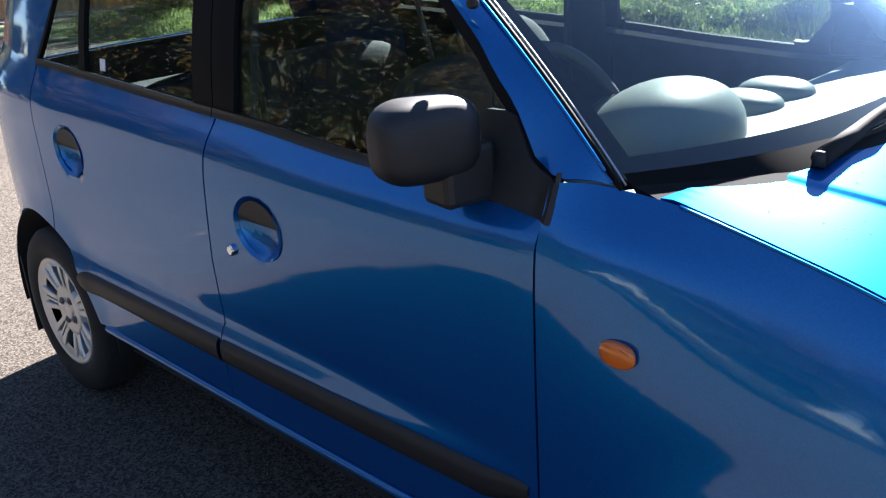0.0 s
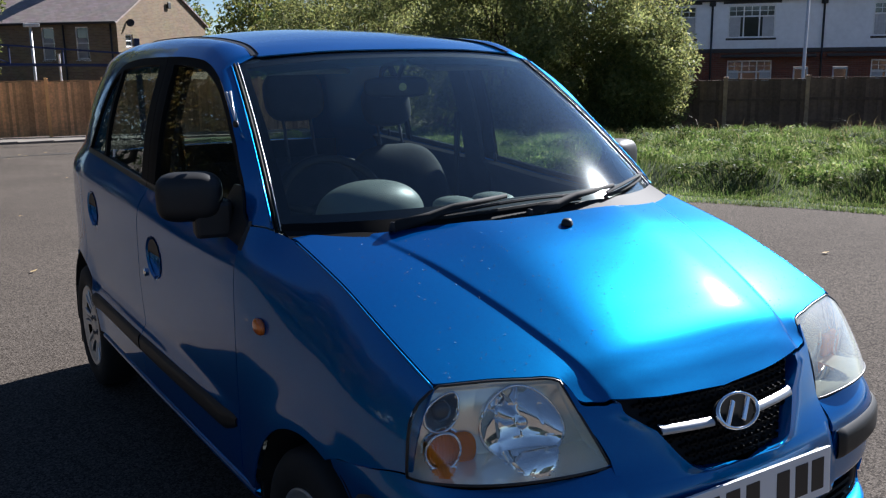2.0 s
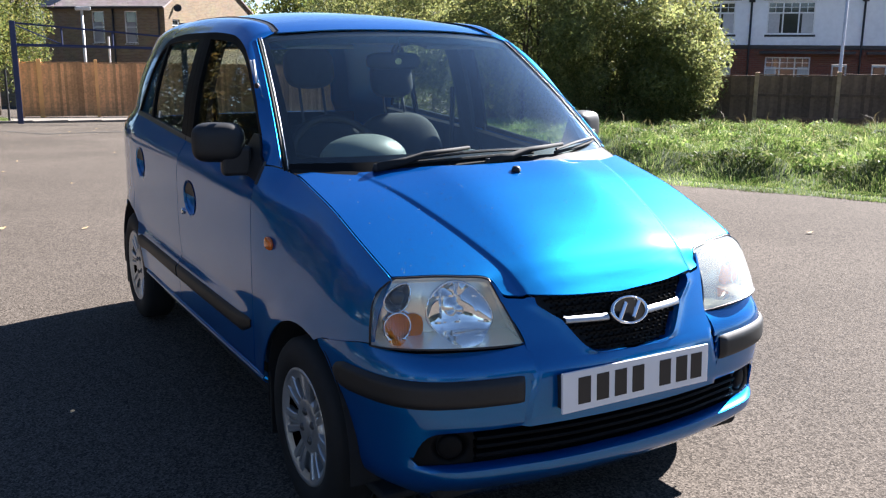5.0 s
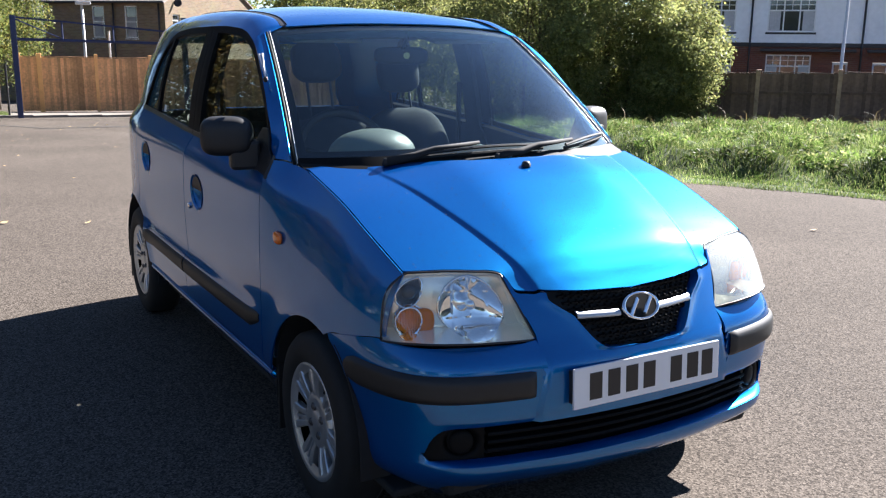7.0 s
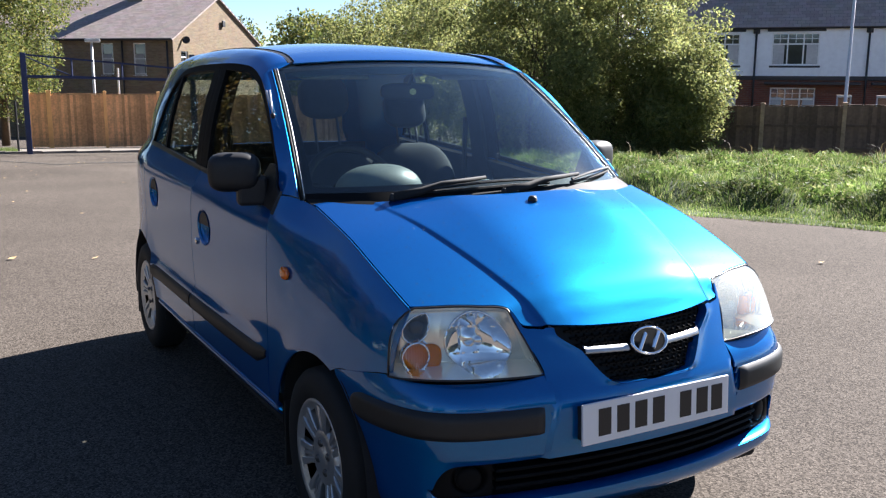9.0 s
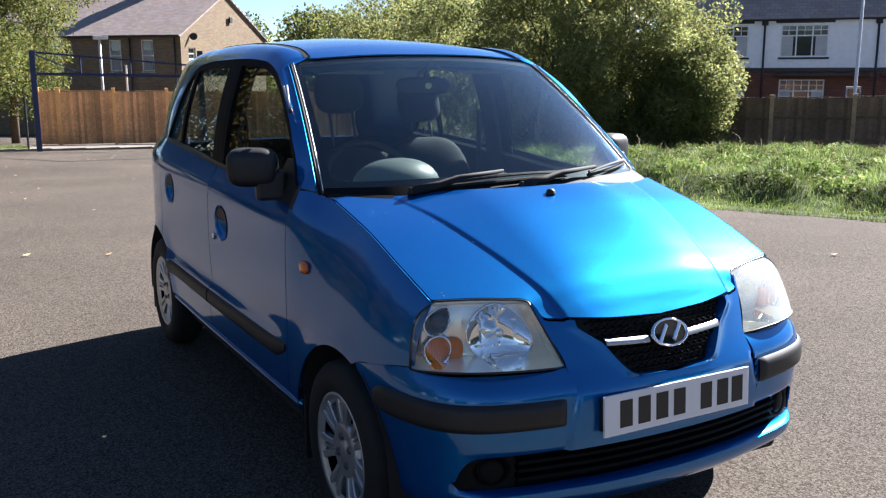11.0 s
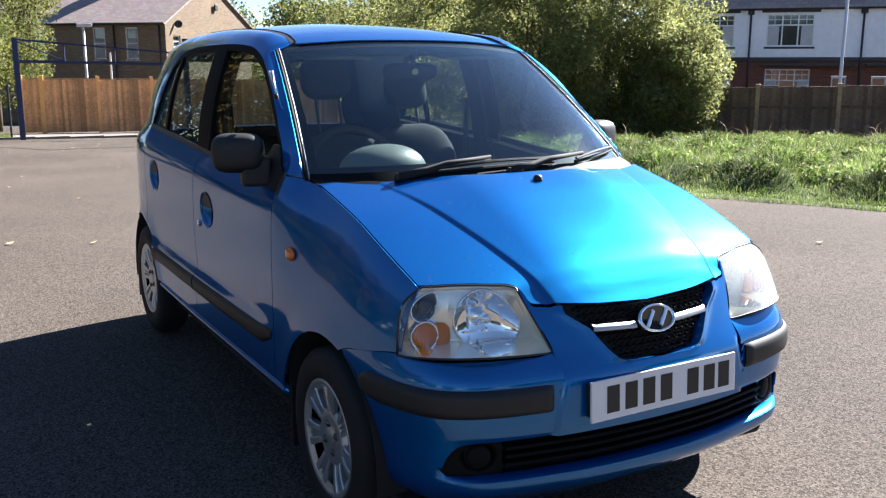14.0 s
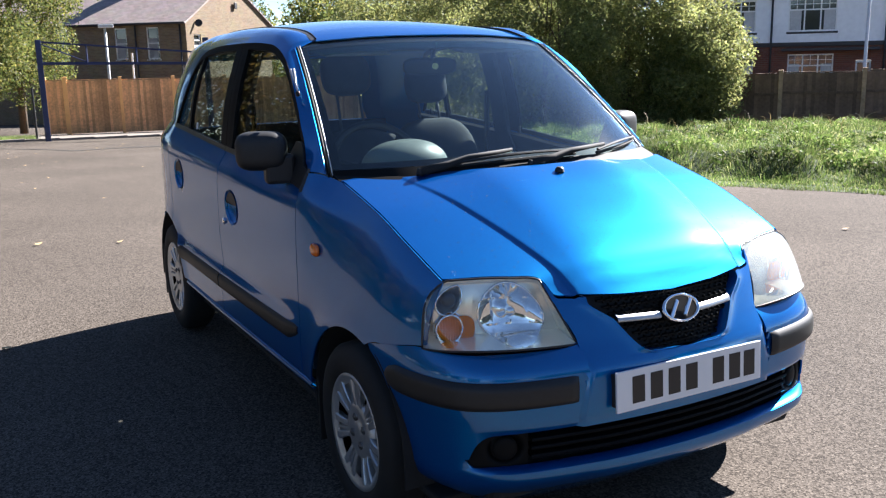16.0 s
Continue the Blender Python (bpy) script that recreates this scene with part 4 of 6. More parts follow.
for r in range(8):
    z = 0.618 + r * 0.0178
    n = int(grille_half(z) / 0.0125)
    for k in range(-n, n + 1):
        x = (k + 0.5 * (r % 2)) * 0.0125 * 1.9
        if abs(x) < grille_half(z) - 0.006:
            p = face_at(x, z, -0.018)
            box(bm, p[0] - 0.0095, p[0] + 0.0095, p[1] - 0.004, p[1] + 0.006, z - 0.0025, z + 0.0025)
            box(bm, p[0] + 0.0095, p[0] + 0.0120, p[1] - 0.004, p[1] + 0.006, z - 0.0088, z + 0.0088)
part("grille_mesh", bm, FRIT, grille)
for s in (-1, 1):
    P = np.zeros((16, 7, 3))
    for i in range(16):
        x = 0.070 + (0.203 - 0.070) * i / 15
        for j in range(7):
            c = -1 + j / 3
            z = 0.694 + 0.004 * i / 15 + 0.0092 * c + 0.003 * (1 if i == 15 and c > 0 else 0)
            P[i, j] = face_at(s * x, z, 0.001 + 0.008 * (1 - abs(c) ** 4))
    sheet("grille_bar", P, SILVER, grille, CORE, 0.003, "silver bar")
badge_m = Matrix.Translation(face_at(0, 0.702, 0.004)) @ pose(0, 0, 0, -28, 0, 0)
bm = bmesh.new()
ring, ns = [], 48
for k in range(ns):
    a = k * math.tau / ns
    row = []
    for q in range(10):
        b = q * math.tau / 10
        r = 1 + 0.0052 / 0.05 * math.cos(b)
        row.append(bm.verts.new(badge_m @ Vector((0.060 * math.cos(a) * r, -0.006 - 0.0058 * math.sin(b), 0.0365 * math.sin(a) * r))))
    ring.append(row)
for k in range(ns):
    for q in range(10):
        bm.faces.new((ring[k][q], ring[k][(q + 1) % 10], ring[(k + 1) % ns][(q + 1) % 10], ring[(k + 1) % ns][q]))
bmesh.ops.recalc_face_normals(bm, faces=bm.faces)
part("badge", bm, CHROME, grille, "oval chrome badge", True)
bm = lathe([(0, 0.0), (0, 1.0), (-0.01, 1.0)], 40)
bmesh.ops.transform(bm, matrix=badge_m @ pose(0, 0.002, 0, 0, 0, -90) @ Matrix.Diagonal((1, 0.058, 0.035, 1)), verts=bm.verts)
part("badge_field", bm, DARK, grille)
bm = bmesh.new()
for x0, tilt in ((-0.024, 40), (0.024, 40)):
    tmp = bmesh.new()
    box(tmp, -0.0065, 0.0065, -0.010, 0.0, -0.030, 0.030, 0.003)
    bmesh.ops.transform(tmp, matrix=badge_m @ pose(x0, 0, 0, 0, tilt, 0), verts=tmp.verts)
    me = bpy.data.meshes.new("stroke")
    tmp.to_mesh(me)
    tmp.free()
    bm.from_mesh(me)
    bpy.data.meshes.remove(me)
part("badge_stroke", bm, CHROME, grille)

plate_m = Matrix.Translation((-0.004, -0.660, 0.525)) @ pose(0, 0, 0, -3, 0, 0)
bm = bmesh.new()
box(bm, -0.260, 0.260, -0.004, 0.004, -0.0555, 0.0555, 0.0015)
bmesh.ops.transform(bm, matrix=plate_m, verts=bm.verts)
plate = part("number_plate", bm, PLATE, bumper, "white number plate with dark bars")
bm = bmesh.new()
box(bm, -0.255, 0.255, 0.004, 0.030, -0.045, 0.045, 0.002)
bmesh.ops.transform(bm, matrix=plate_m, verts=bm.verts)
part("plate_backing", bm, BLACK, bumper)
for x in (-0.188, -0.126, -0.064, -0.002, 0.096, 0.158, 0.214):
    bm = bmesh.new()
    box(bm, x - 0.021, x + 0.021, -0.0052, -0.0038, -0.037, 0.037, 0.0004)
    bmesh.ops.transform(bm, matrix=plate_m, verts=bm.verts)
    part("plate_bar", bm, INK, plate)

# ---- headlamps ----
def lens_at(s, u, v, depth=0.0):
    """A place on a headlamp's lens: u from the wing to the grille, v from its foot to its head; depth behind it."""
    A, B = Vector((0.683, -0.376, 0.643)), Vector((0.322, -0.567, 0.645))
    x = 0.606 - 0.236 * u
    y = float(bonnet_front(x)) - 0.003
    top = Vector((x, y, bonnet_at(x, y) - 0.003))
    p = (A * (1 - u) + B * u) * (1 - v) + top * v
    out = Vector((0.48, -0.86, 0.16))
    q = u ** 0.80
    p += out * (0.082 * 4 * q * (1 - q) * (1 - v) ** 0.8 + 0.012 * math.sin(math.pi * v))
    p += Vector((0.058, 0.012, 0.0)) * max(v, 0) ** 0.9 * (1 - v ** 6) * (1 - u) ** 3
    p -= Vector((0.40, -0.90, 0.12)) * depth
    return Vector((p.x * s, p.y, p.z))


def lamp_back(v, u=1.0):
    """How far the chromed back of a headlamp lies behind its lens: it stands upright while the lens leans, and runs out towards the wing."""
    return 0.008 + 0.100 * min(1, (1 - v) / 0.85) ** 0.9 * (0.5 + 0.5 * min(1, u / 0.35))


for s in (-1, 1):
    headlamp = new("headlamp")
    headlamp.parent = car
    tagged(headlamp, "clear headlamp with chrome reflector and amber indicator" if s < 0 else "slightly clouded clear headlamp")
    P = np.array([[lens_at(s, i / 23, j / 15) for j in range(16)] for i in range(24)])
    sheet("lens", P, LENS if s < 0 else HAZELENS, headlamp, (0, 0.4, 0.6), 0.003, "clear plastic lens")
    # one chromed shell with a fluted main bowl and two small bowls pressed into it
    bowls = ((0.64, 0.475, 0.076, -0.004, 0.040, 24), (0.165, 0.695, 0.037, -0.004, 0.028, 0), (0.185, 0.275, 0.041, -0.006, 0.020, 0))
    P = np.zeros((110, 70, 3))
    for i in range(110):
        for j in range(70):
            u, v = i / 109, j / 69
            base = lamp_back(v, u)
            d = base
            for bu, bv, br, rim_d, deep, flutes in bowls:
                a, b = (u - bu) * (0.30 if flutes else 0.405), (v - bv) * 0.165
                q = math.hypot(a, b) / br
                if q < 1:
                    d = base + rim_d + deep * (1 - q * q)
                    if flutes:
                        # optic cells: square facets, each tipped its own way
                        ca, cb = a * flutes, b * flutes * 0.62 + 0.5
                        ia, ib = math.floor(ca), math.floor(cb)
                        ta, tb = math.sin(ia * 7.3 + ib * 3.1), math.sin(ia * 4.7 - ib * 9.2)
                        d += 0.0030 * ((ca - ia - 0.5) * ta + (cb - ib - 0.5) * tb) * min(1, (1 - q) * 5) * min(1, q * 3)
            P[i, j] = lens_at(s, u, v, 0.003 + d * min(1, min(u * 0.40, (1 - u) * 0.40, (1 - v) * 0.157) / 0.012, v * 0.157 / 0.022))
    housing = sheet("housing", P, SATIN, headlamp, (0, 0.4, 0.6), 0.002, "satin silver housing with chromed bowls")
    housing.data.materials.append(REFLECT)
    for k in range(109 * 69):
        u, v = (k // 69 + 0.5) / 109, (k % 69 + 0.5) / 69
        if any(math.hypot((u - b[0]) * (0.30 if b[5] else 0.405), (v - b[1]) * 0.165) < b[2] for b in bowls):
            housing.data.polygons[2 * k].material_index = 1
    rim = [lens_at(s, t, 0) for t in steps(0, 1, 16)] + [lens_at(s, 1, t) for t in steps(0.06, 1, 10)] + [lens_at(s, t, 1) for t in steps(0.95, 0, 16)] + [lens_at(s, 0, t) for t in steps(0.94, 0, 12)]
    part("gasket", tube(rim, 0.0030, 8), TRIM, headlamp, "black rubber gasket", True)
    fwd = Vector((s * 0.30, -0.95, 0.08)).normalized()
    turn = fwd.to_track_quat("X", "Z").to_matrix().to_4x4()
    for nm, u, v, r, dep in (("main_bowl", 0.64, 0.475, 0.076, -0.004), ("position_bowl", 0.165, 0.695, 0.037, -0.006), ("indicator_bowl", 0.185, 0.275, 0.036, -0.028)):
        ring = []
        for k in range(41):
            a = k * math.tau / 40
            uu, vv = u + r * math.cos(a) / (0.30 if r > 0.05 else 0.405), v + r * math.sin(a) / 0.165
            ring.append(lens_at(s, min(max(uu, 0.03), 0.97), min(max(vv, 0.05), 0.95), lamp_back(min(max(vv, 0.05), 0.95), min(max(uu, 0.03), 0.97)) + dep))
        part("bowl_ring", tube(ring, 0.0036 if r > 0.05 else 0.0030, 6), CHROME, headlamp, "chrome bowl edge", True)
        if nm == "indicator_bowl":
            bm = bmesh.new()
            blob(bm, (0, 0, 0), (0.012, 0.033, 0.033), 2.0, 72, 30)
            for v0 in bm.verts:
                v0.co.x += 0.0012 * math.cos(v0.co.y * 900)
            bmesh.ops.transform(bm, matrix=Matrix.Translation(lens_at(s, u, v, lamp_back(v, u) - 0.014)) @ turn, verts=bm.verts)
            part("indicator_lens", bm, AMBERDEEP, headlamp, "ribbed amber indicator", True)
            bm = bmesh.new()
            blob(bm, (0, 0, 0), (0.012, 0.030, 0.034), 2.4, 24, 12, Matrix.Translation(lens_at(s, u + 0.105, v - 0.02, lamp_back(v, u + 0.105) - 0.004)) @ turn)
            part("indicator_shell", bm, AMBERDEEP, headlamp, "amber inner shell", True)
        else:
            q = 1.0 if nm == "main_bowl" else 1.5
            bm = lathe([(-0.03, 0.010 * q), (0.0, 0.014 * q), (0.006, 0.013 * q), (0.010, 0.006 * q), (0.010, 0)], 24, Matrix.Translation(lens_at(s, u, v, lamp_back(v, u) + 0.010)) @ turn)
            part("bulb_cap", bm, CHROME if q == 1.0 else HOUSEGLASS, headlamp, "", True)
# ---- wheels ----
def make_wheel():
    wheel = new("wheel")
    tagged(wheel, "wheel with black tyre and silver multi-spoke trim")
    tyre = part("tyre", lathe([(-0.072, 0.172), (-0.078, 0.20), (-0.079, 0.235), (-0.070, 0.262), (-0.056, 0.274), (-0.02, 0.278), (0.02, 0.278), (0.056, 0.274), (0.070, 0.262), (0.079, 0.235), (0.080, 0.208), (0.074, 0.190), (0.066, 0.180)], 64), RUBBER, wheel, "black rubber tyre", True)
    bm = bmesh.new()
    for k in range(3):
        tmp = lathe([(-0.045 + 0.03 * k, 0.2785), (-0.042 + 0.03 * k, 0.274), (-0.039 + 0.03 * k, 0.2785)], 48)
        me = bpy.data.meshes.new("groove")
        tmp.to_mesh(me)
        tmp.free()
        bm.from_mesh(me)
        bpy.data.meshes.remove(me)
    part("tread_groove", bm, DARK, tyre)
    rim = part("wheel_trim", lathe([(0.054, 0.184), (0.069, 0.183), (0.073, 0.178), (0.068, 0.168), (0.061, 0.158), (0.0585, 0.150)], 64), SILVER, wheel, "silver plastic wheel trim", True)
    part("brake_disc", lathe([(0.030, 0.0), (0.030, 0.155), (0.0, 0.160)], 40), DARK, wheel)
    part("trim_hub", lathe([(0.040, 0.094), (0.052, 0.090), (0.057, 0.078), (0.058, 0.060), (0.054, 0.036), (0.058, 0.031), (0.061, 0.026), (0.060, 0.0)], 48), SILVER, rim, "", True)
    # seven broad spokes, each of two flat blades with a ridge in the slot between them
    section = ((-1, 0.022), (-1, 0.004), (-0.92, 0.0), (-0.44, 0.0), (-0.37, 0.004), (-0.33, 0.014), (-0.15, 0.014), (-0.11, 0.004), (0.11, 0.004), (0.15, 0.014), (0.33, 0.014), (0.37, 0.004), (0.44, 0.0), (0.92, 0.0), (1, 0.004), (1, 0.022))
    for k in range(7):
        bm = bmesh.new()
        a = k * math.tau / 7
        rows = []
        for r, x, w in ((0.080, 0.056, 0.0270), (0.100, 0.060, 0.0285), (0.128, 0.064, 0.0350), (0.166, 0.066, 0.0450)):
            rows.append([bm.verts.new((x - d * min(1, (r - 0.070) / 0.04), y * w, r)) for y, d in section])
        for r0, r1 in zip(rows, rows[1:]):
            for q in range(15):
                bm.faces.new((r0[q], r0[q + 1], r1[q + 1], r1[q]))
        bmesh.ops.rotate(bm, verts=bm.verts, cent=(0, 0, 0), matrix=Matrix.Rotation(a, 3, 'X'))
        bmesh.ops.recalc_face_normals(bm, faces=bm.faces)
        part("trim_spoke", bm, SILVER, rim)
    for k in range(4):
        a = k * math.tau / 4 + 0.4
        part("bolt_cap", lathe([(0.054, 0.013), (0.0605, 0.0125), (0.0605, 0.009), (0.0600, 0.008), (0.064, 0.0065), (0.065, 0.004), (0.061, 0)], 14, pose(0, 0.045 * math.cos(a), 0.045 * math.sin(a))), GALV_CAP, rim, "", True)
    return wheel


wheel = make_wheel()
places = [(-0.662, 0.005, 0, 180), (0.662, 0.005, 0, 0), (-0.664, AXLE, 35, 180), (0.664, AXLE, 0, 0)]
for k, (x, y, spin, flip) in enumerate(places):
    m = pose(x, y, HUB - 0.002, 0, 0, flip) @ pose(0, 0, 0, spin, 0, 0)
    w = wheel if k == 0 else copy_thing(wheel, m)
    w.matrix_basis = m
    w.parent = car
for s in (-1, 1):
    for yc, r in ((0.0, 0.335), (AXLE, 0.350)):
        P = np.zeros((33, 4, 3))
        for i in range(33):
            a = -0.15 + (math.pi + 0.30) * i / 32
            for j, x in enumerate((0.728, 0.70, 0.60, 0.44)):
                P[i, j] = (s * x, yc + r * math.cos(a), HUB + r * math.sin(a))
        sheet("wheel_arch_liner", P, DARK, car, (0, yc, 0.9), 0.004)
    bm = bmesh.new()
    box(bm, s * 0.655 - 0.075, s * 0.655 + 0.075, AXLE + 0.300, AXLE + 0.308, 0.12, 0.40, 0.003)
    part("mud_flap", bm, BLACK, car, "black rubber mud flap")
    bm = bmesh.new()
    box(bm, s * 0.655 - 0.07, s * 0.655 + 0.07, 0.322, 0.332, 0.13, 0.36, 0.003)
    part("mud_flap", bm, BLACK, car, "black rubber mud flap")
bm = bmesh.new()
box(bm, -0.66, 0.66, -0.40, 2.75, 0.19, 0.215, 0.01)
part("floor_pan", bm, DARK, car)
bm = bmesh.new()
box(bm, -0.56, 0.56, -0.52, 0.33, 0.22, 0.62, 0.02)
part("engine_bay", bm, DARK, car)
bm = bmesh.new()
box(bm, -0.62, 0.62, 0.33, 0.36, 0.22, 0.92, 0.005)
part("bulkhead", bm, DARK, car)

# ---- door mirrors and aerial ----
for s in (-1, 1):
    mirror = new("door_mirror")
    mirror.parent = car
    tagged(mirror, "black plastic door mirror")
    at = pose(-0.786, 0.590, 1.093, 0, 0, -17) if s < 0 else pose(0.752, 0.602, 1.086, 0, 0, 24)
    bm = bmesh.new()
    blob(bm, (0, 0, 0), (0.088, 0.062, 0.066), 3.4, 30, 18)
    for v in bm.verts:
        if v.co.y > 0.010:
            v.co.y = 0.010 + (v.co.y - 0.010) * 0.2
    bmesh.ops.transform(bm, matrix=at, verts=bm.verts)
    part("mirror_housing", bm, BLACK, mirror, "", True)
    bm = bmesh.new()
    box(bm, -0.070, 0.070, 0.0, 0.004, -0.050, 0.050, 0.002)
    bmesh.ops.transform(bm, matrix=at @ pose(0, 0.0195, 0), verts=bm.verts)
    part("mirror_glass", bm, CHROME, mirror, "silvered mirror glass")
    bm = bmesh.new()
    box(bm, -0.050, 0.050, -0.038, 0.038, -0.046, 0.052, 0.012)
    bmesh.ops.transform(bm, matrix=pose(s * 0.735, 0.565, 1.028, 0, 0, s * 10), verts=bm.verts)
    part("mirror_arm", bm, BLACK, mirror)
    P = np.zeros((16, 12, 3))
    for i in range(16):
        y = 0.402 + 0.29 * i / 15
        lo = 0.972 + 0.034 * i / 15
        hi = max(lo + 0.012, min(float(dlo_top(y)) - 0.004, 1.12 - max(0, y - 0.56) * 1.1))
        for j in range(12):
            z = lo + (hi - lo) * j / 11
            P[i, j] = (s * (side_x(y, z) + 0.008), y, z)
    sheet("mirror_sail", P, BLACK, mirror, CORE, 0.014, "black mirror base panel")
aerial = new("roof_aerial")
aerial.parent = car
tagged(aerial, "folded silver pillar aerial")
for b in ((-0.6225, 0.714, 1.358), (-0.6130, 0.709, 1.360)):
    a = (-0.6385, 0.614, 1.2885)
    part("aerial_rod", tube([a, [(p + q) / 2 for p, q in zip(a, b)], b], [0.0022, 0.0032, 0.0040], 8), SILVER, aerial, "", True)
bm = bmesh.new()
blob(bm, (-0.640, 0.606, 1.277), (0.007, 0.012, 0.010), 2.4, 14, 8, Matrix.Identity(4))
part("aerial_foot", bm, BLACK, aerial, "black plastic foot", True)

# ---- inside ----
P = np.zeros((41, 12, 3))
prof = [(0.0, 0.992), (0.06, 1.004), (0.14, 1.010), (0.22, 1.006), (0.30, 0.995), (0.35, 0.975), (0.375, 0.94), (0.38, 0.90), (0.37, 0.84), (0.36, 0.76), (0.33, 0.66), (0.30, 0.56)]
for i in range(41):
    u = -1 + i / 20
    y0 = 0.165 + 0.175 * abs(u) ** 2.6
    for j, (dy, z) in enumerate(prof):
        w = 0.600 + 0.02 * min(1, dy / 0.2)
        y = y0 + dy * (1 - 0.42 * abs(u) ** 2.6)
        P[i, j] = (u * w, y, z - 0.012 * u * u)
dash = sheet("dashboard", P, DASH, car, (0, 1.0, 0.4), 0.01, "grey-green plastic dashboard")
bm = bmesh.new()
blob(bm, (0, 0, 0), (0.158, 0.125, 0.100), 2.2, 36, 18, pose(-0.315, 0.450, 1.012, -8, 0, 0))
part("instrument_hood", bm, DASH, dash, "rounded instrument hood", True)
for x in (-0.02, 0.12):
    bm = bmesh.new()
    blob(bm, (0, 0, 0), (0.062, 0.080, 0.032), 2.4, 24, 12, pose(x, 0.46, 1.004))
    part("vent_hood", bm, DASH, dash, "rounded vent hood", True)
bm = bmesh.new()
for k in range(24):
    x = -0.22 + k * 0.024
    box(bm, x, x + 0.012, 0.215, 0.245, 1.000, 1.0085, 0.001)
part("demister_vent", bm, DARK, dash)
steering = new("steering_wheel")
steering.parent = car
tagged(steering, "dark steering wheel")
sm = Matrix.Translation((-0.315, 0.668, 0.985)) @ pose(0, 0, 0, 62, 0, 0)
part("wheel_rim", tube([sm @ Vector((0.182 * math.cos(k * math.tau / 40), 0.182 * math.sin(k * math.tau / 40), 0)) for k in range(41)], 0.0145, 10), BLACK, steering, "", True)
bm = bmesh.new()
blob(bm, (0, 0, 0), (0.085, 0.065, 0.030), 3, 24, 12, sm @ pose(0, -0.01, -0.02))
part("wheel_boss", bm, BLACK, steering, "", True)
for a in (15, 165, 250, 290):
    part("wheel_spoke", tube([sm @ Vector((0.05 * math.cos(radians(a)), 0.05 * math.sin(radians(a)), -0.015)), sm @ Vector((0.176 * math.cos(radians(a)), 0.176 * math.sin(radians(a)), 0))], 0.012, 8), BLACK, steering, "", True)


def seat(x, y, w, lab, up=0.0):
    st = new("front_seat")
    st.parent = car
    tagged(st, lab)
    tilt = pose(x, y, 0.47, -16, 0, 0)
    for nm, c, size, m in (("backrest", (0, 0, 0.32), (w, 0.075, 0.335), tilt), ("headrest", (0, -0.005, 0.815 + up), (0.105, 0.045, 0.085), tilt), ("cushion", (x, y - 0.27, 0.43), (w, 0.27, 0.085), Matrix())):
        bm = bmesh.new()
        blob(bm, c, size, 3.2, 28, 16, m)
        part(nm, bm, GREYCLOTH, st, "", True)
    for dx in (-0.05, 0.05):
        part("headrest_post", tube([tilt @ Vector((dx, 0, 0.60)), tilt @ Vector((dx, 0, 0.78 + up))], 0.006, 8), STRIP, st, "steel post", True)


seat(-0.245, 0.885, 0.225, "dark grey cloth front seat with a raised headrest", 0.07)
seat(0.305, 1.255, 0.225, "dark grey cloth front seat with a headrest")
bench = new("rear_bench")
bench.parent = car
tagged(bench, "dark grey cloth rear bench seat")
for nm, c, size, m in (("backrest", (0, 0, 0.25), (0.60, 0.08, 0.28), pose(0, 2.02, 0.48, -14, 0, 0)), ("cushion", (0, 1.78, 0.42), (0.60, 0.26, 0.09), Matrix())):
    bm = bmesh.new()
    blob(bm, c, size, 4, 32, 14, m)
    part(nm, bm, GREYCLOTH, bench, "", True)
bm = bmesh.new()
box(bm, -0.58, 0.58, 2.12, 2.66, 0.885, 0.90, 0.004)
part("parcel_shelf", bm, GREYCLOTH, car)
rear_view = new("rear_view_mirror")
rear_view.parent = car
tagged(rear_view, "black interior rear-view mirror")
bm = bmesh.new()
blob(bm, (0, 0, 0), (0.110, 0.020, 0.034), 3.4, 24, 12, pose(0.0, 0.845, 1.352, 8, 0, -14))
part("mirror_case", bm, BLACK, rear_view, "", True)
part("mirror_stalk", tube([(0, 0.845, 1.36), (0, 0.80, 1.415), (0, 0.79, 1.44)], 0.008, 8), BLACK, rear_view, "", True)
bm = lathe([(0, 0.013), (0.002, 0.013), (0.002, 0)], 20, pose(0.012, 0.822, 1.352, 0, 0, -104))
part("round_sticker", bm, material("yellow_sticker", (0.6, 0.6, 0.25), 0.6, spots=0.2), rear_view, "small round yellow sticker")
for s in (-1, 1):
    bm = bmesh.new()
    box(bm, -0.14, 0.14, -0.09, 0.09, -0.008, 0.008, 0.006)
    bmesh.ops.transform(bm, matrix=pose(s * 0.30, 0.945, 1.418, 8, 0, 0), verts=bm.verts)
    part("sun_visor", bm, LINING, car, "grey sun visor")
    P = np.zeros((6, 14, 3))
    for i in range(6):
        for j in range(14):
            z = 0.40 + 1.03 * j / 13
            y = 1.27 + 0.12 * i / 5
            P[i, j] = (s * (side_x(y, z) - 0.055), y, z)
    sheet("centre_pillar", P, GREYCLOTH, car, CORE, 0.02, "dark grey centre pillar trim")
    part("seat_belt", tube([(s * 0.575, 1.36, 1.22), (s * 0.56, 1.35, 0.9), (s * 0.555, 1.34, 0.5)], 0.012, 6), BLACK, car)

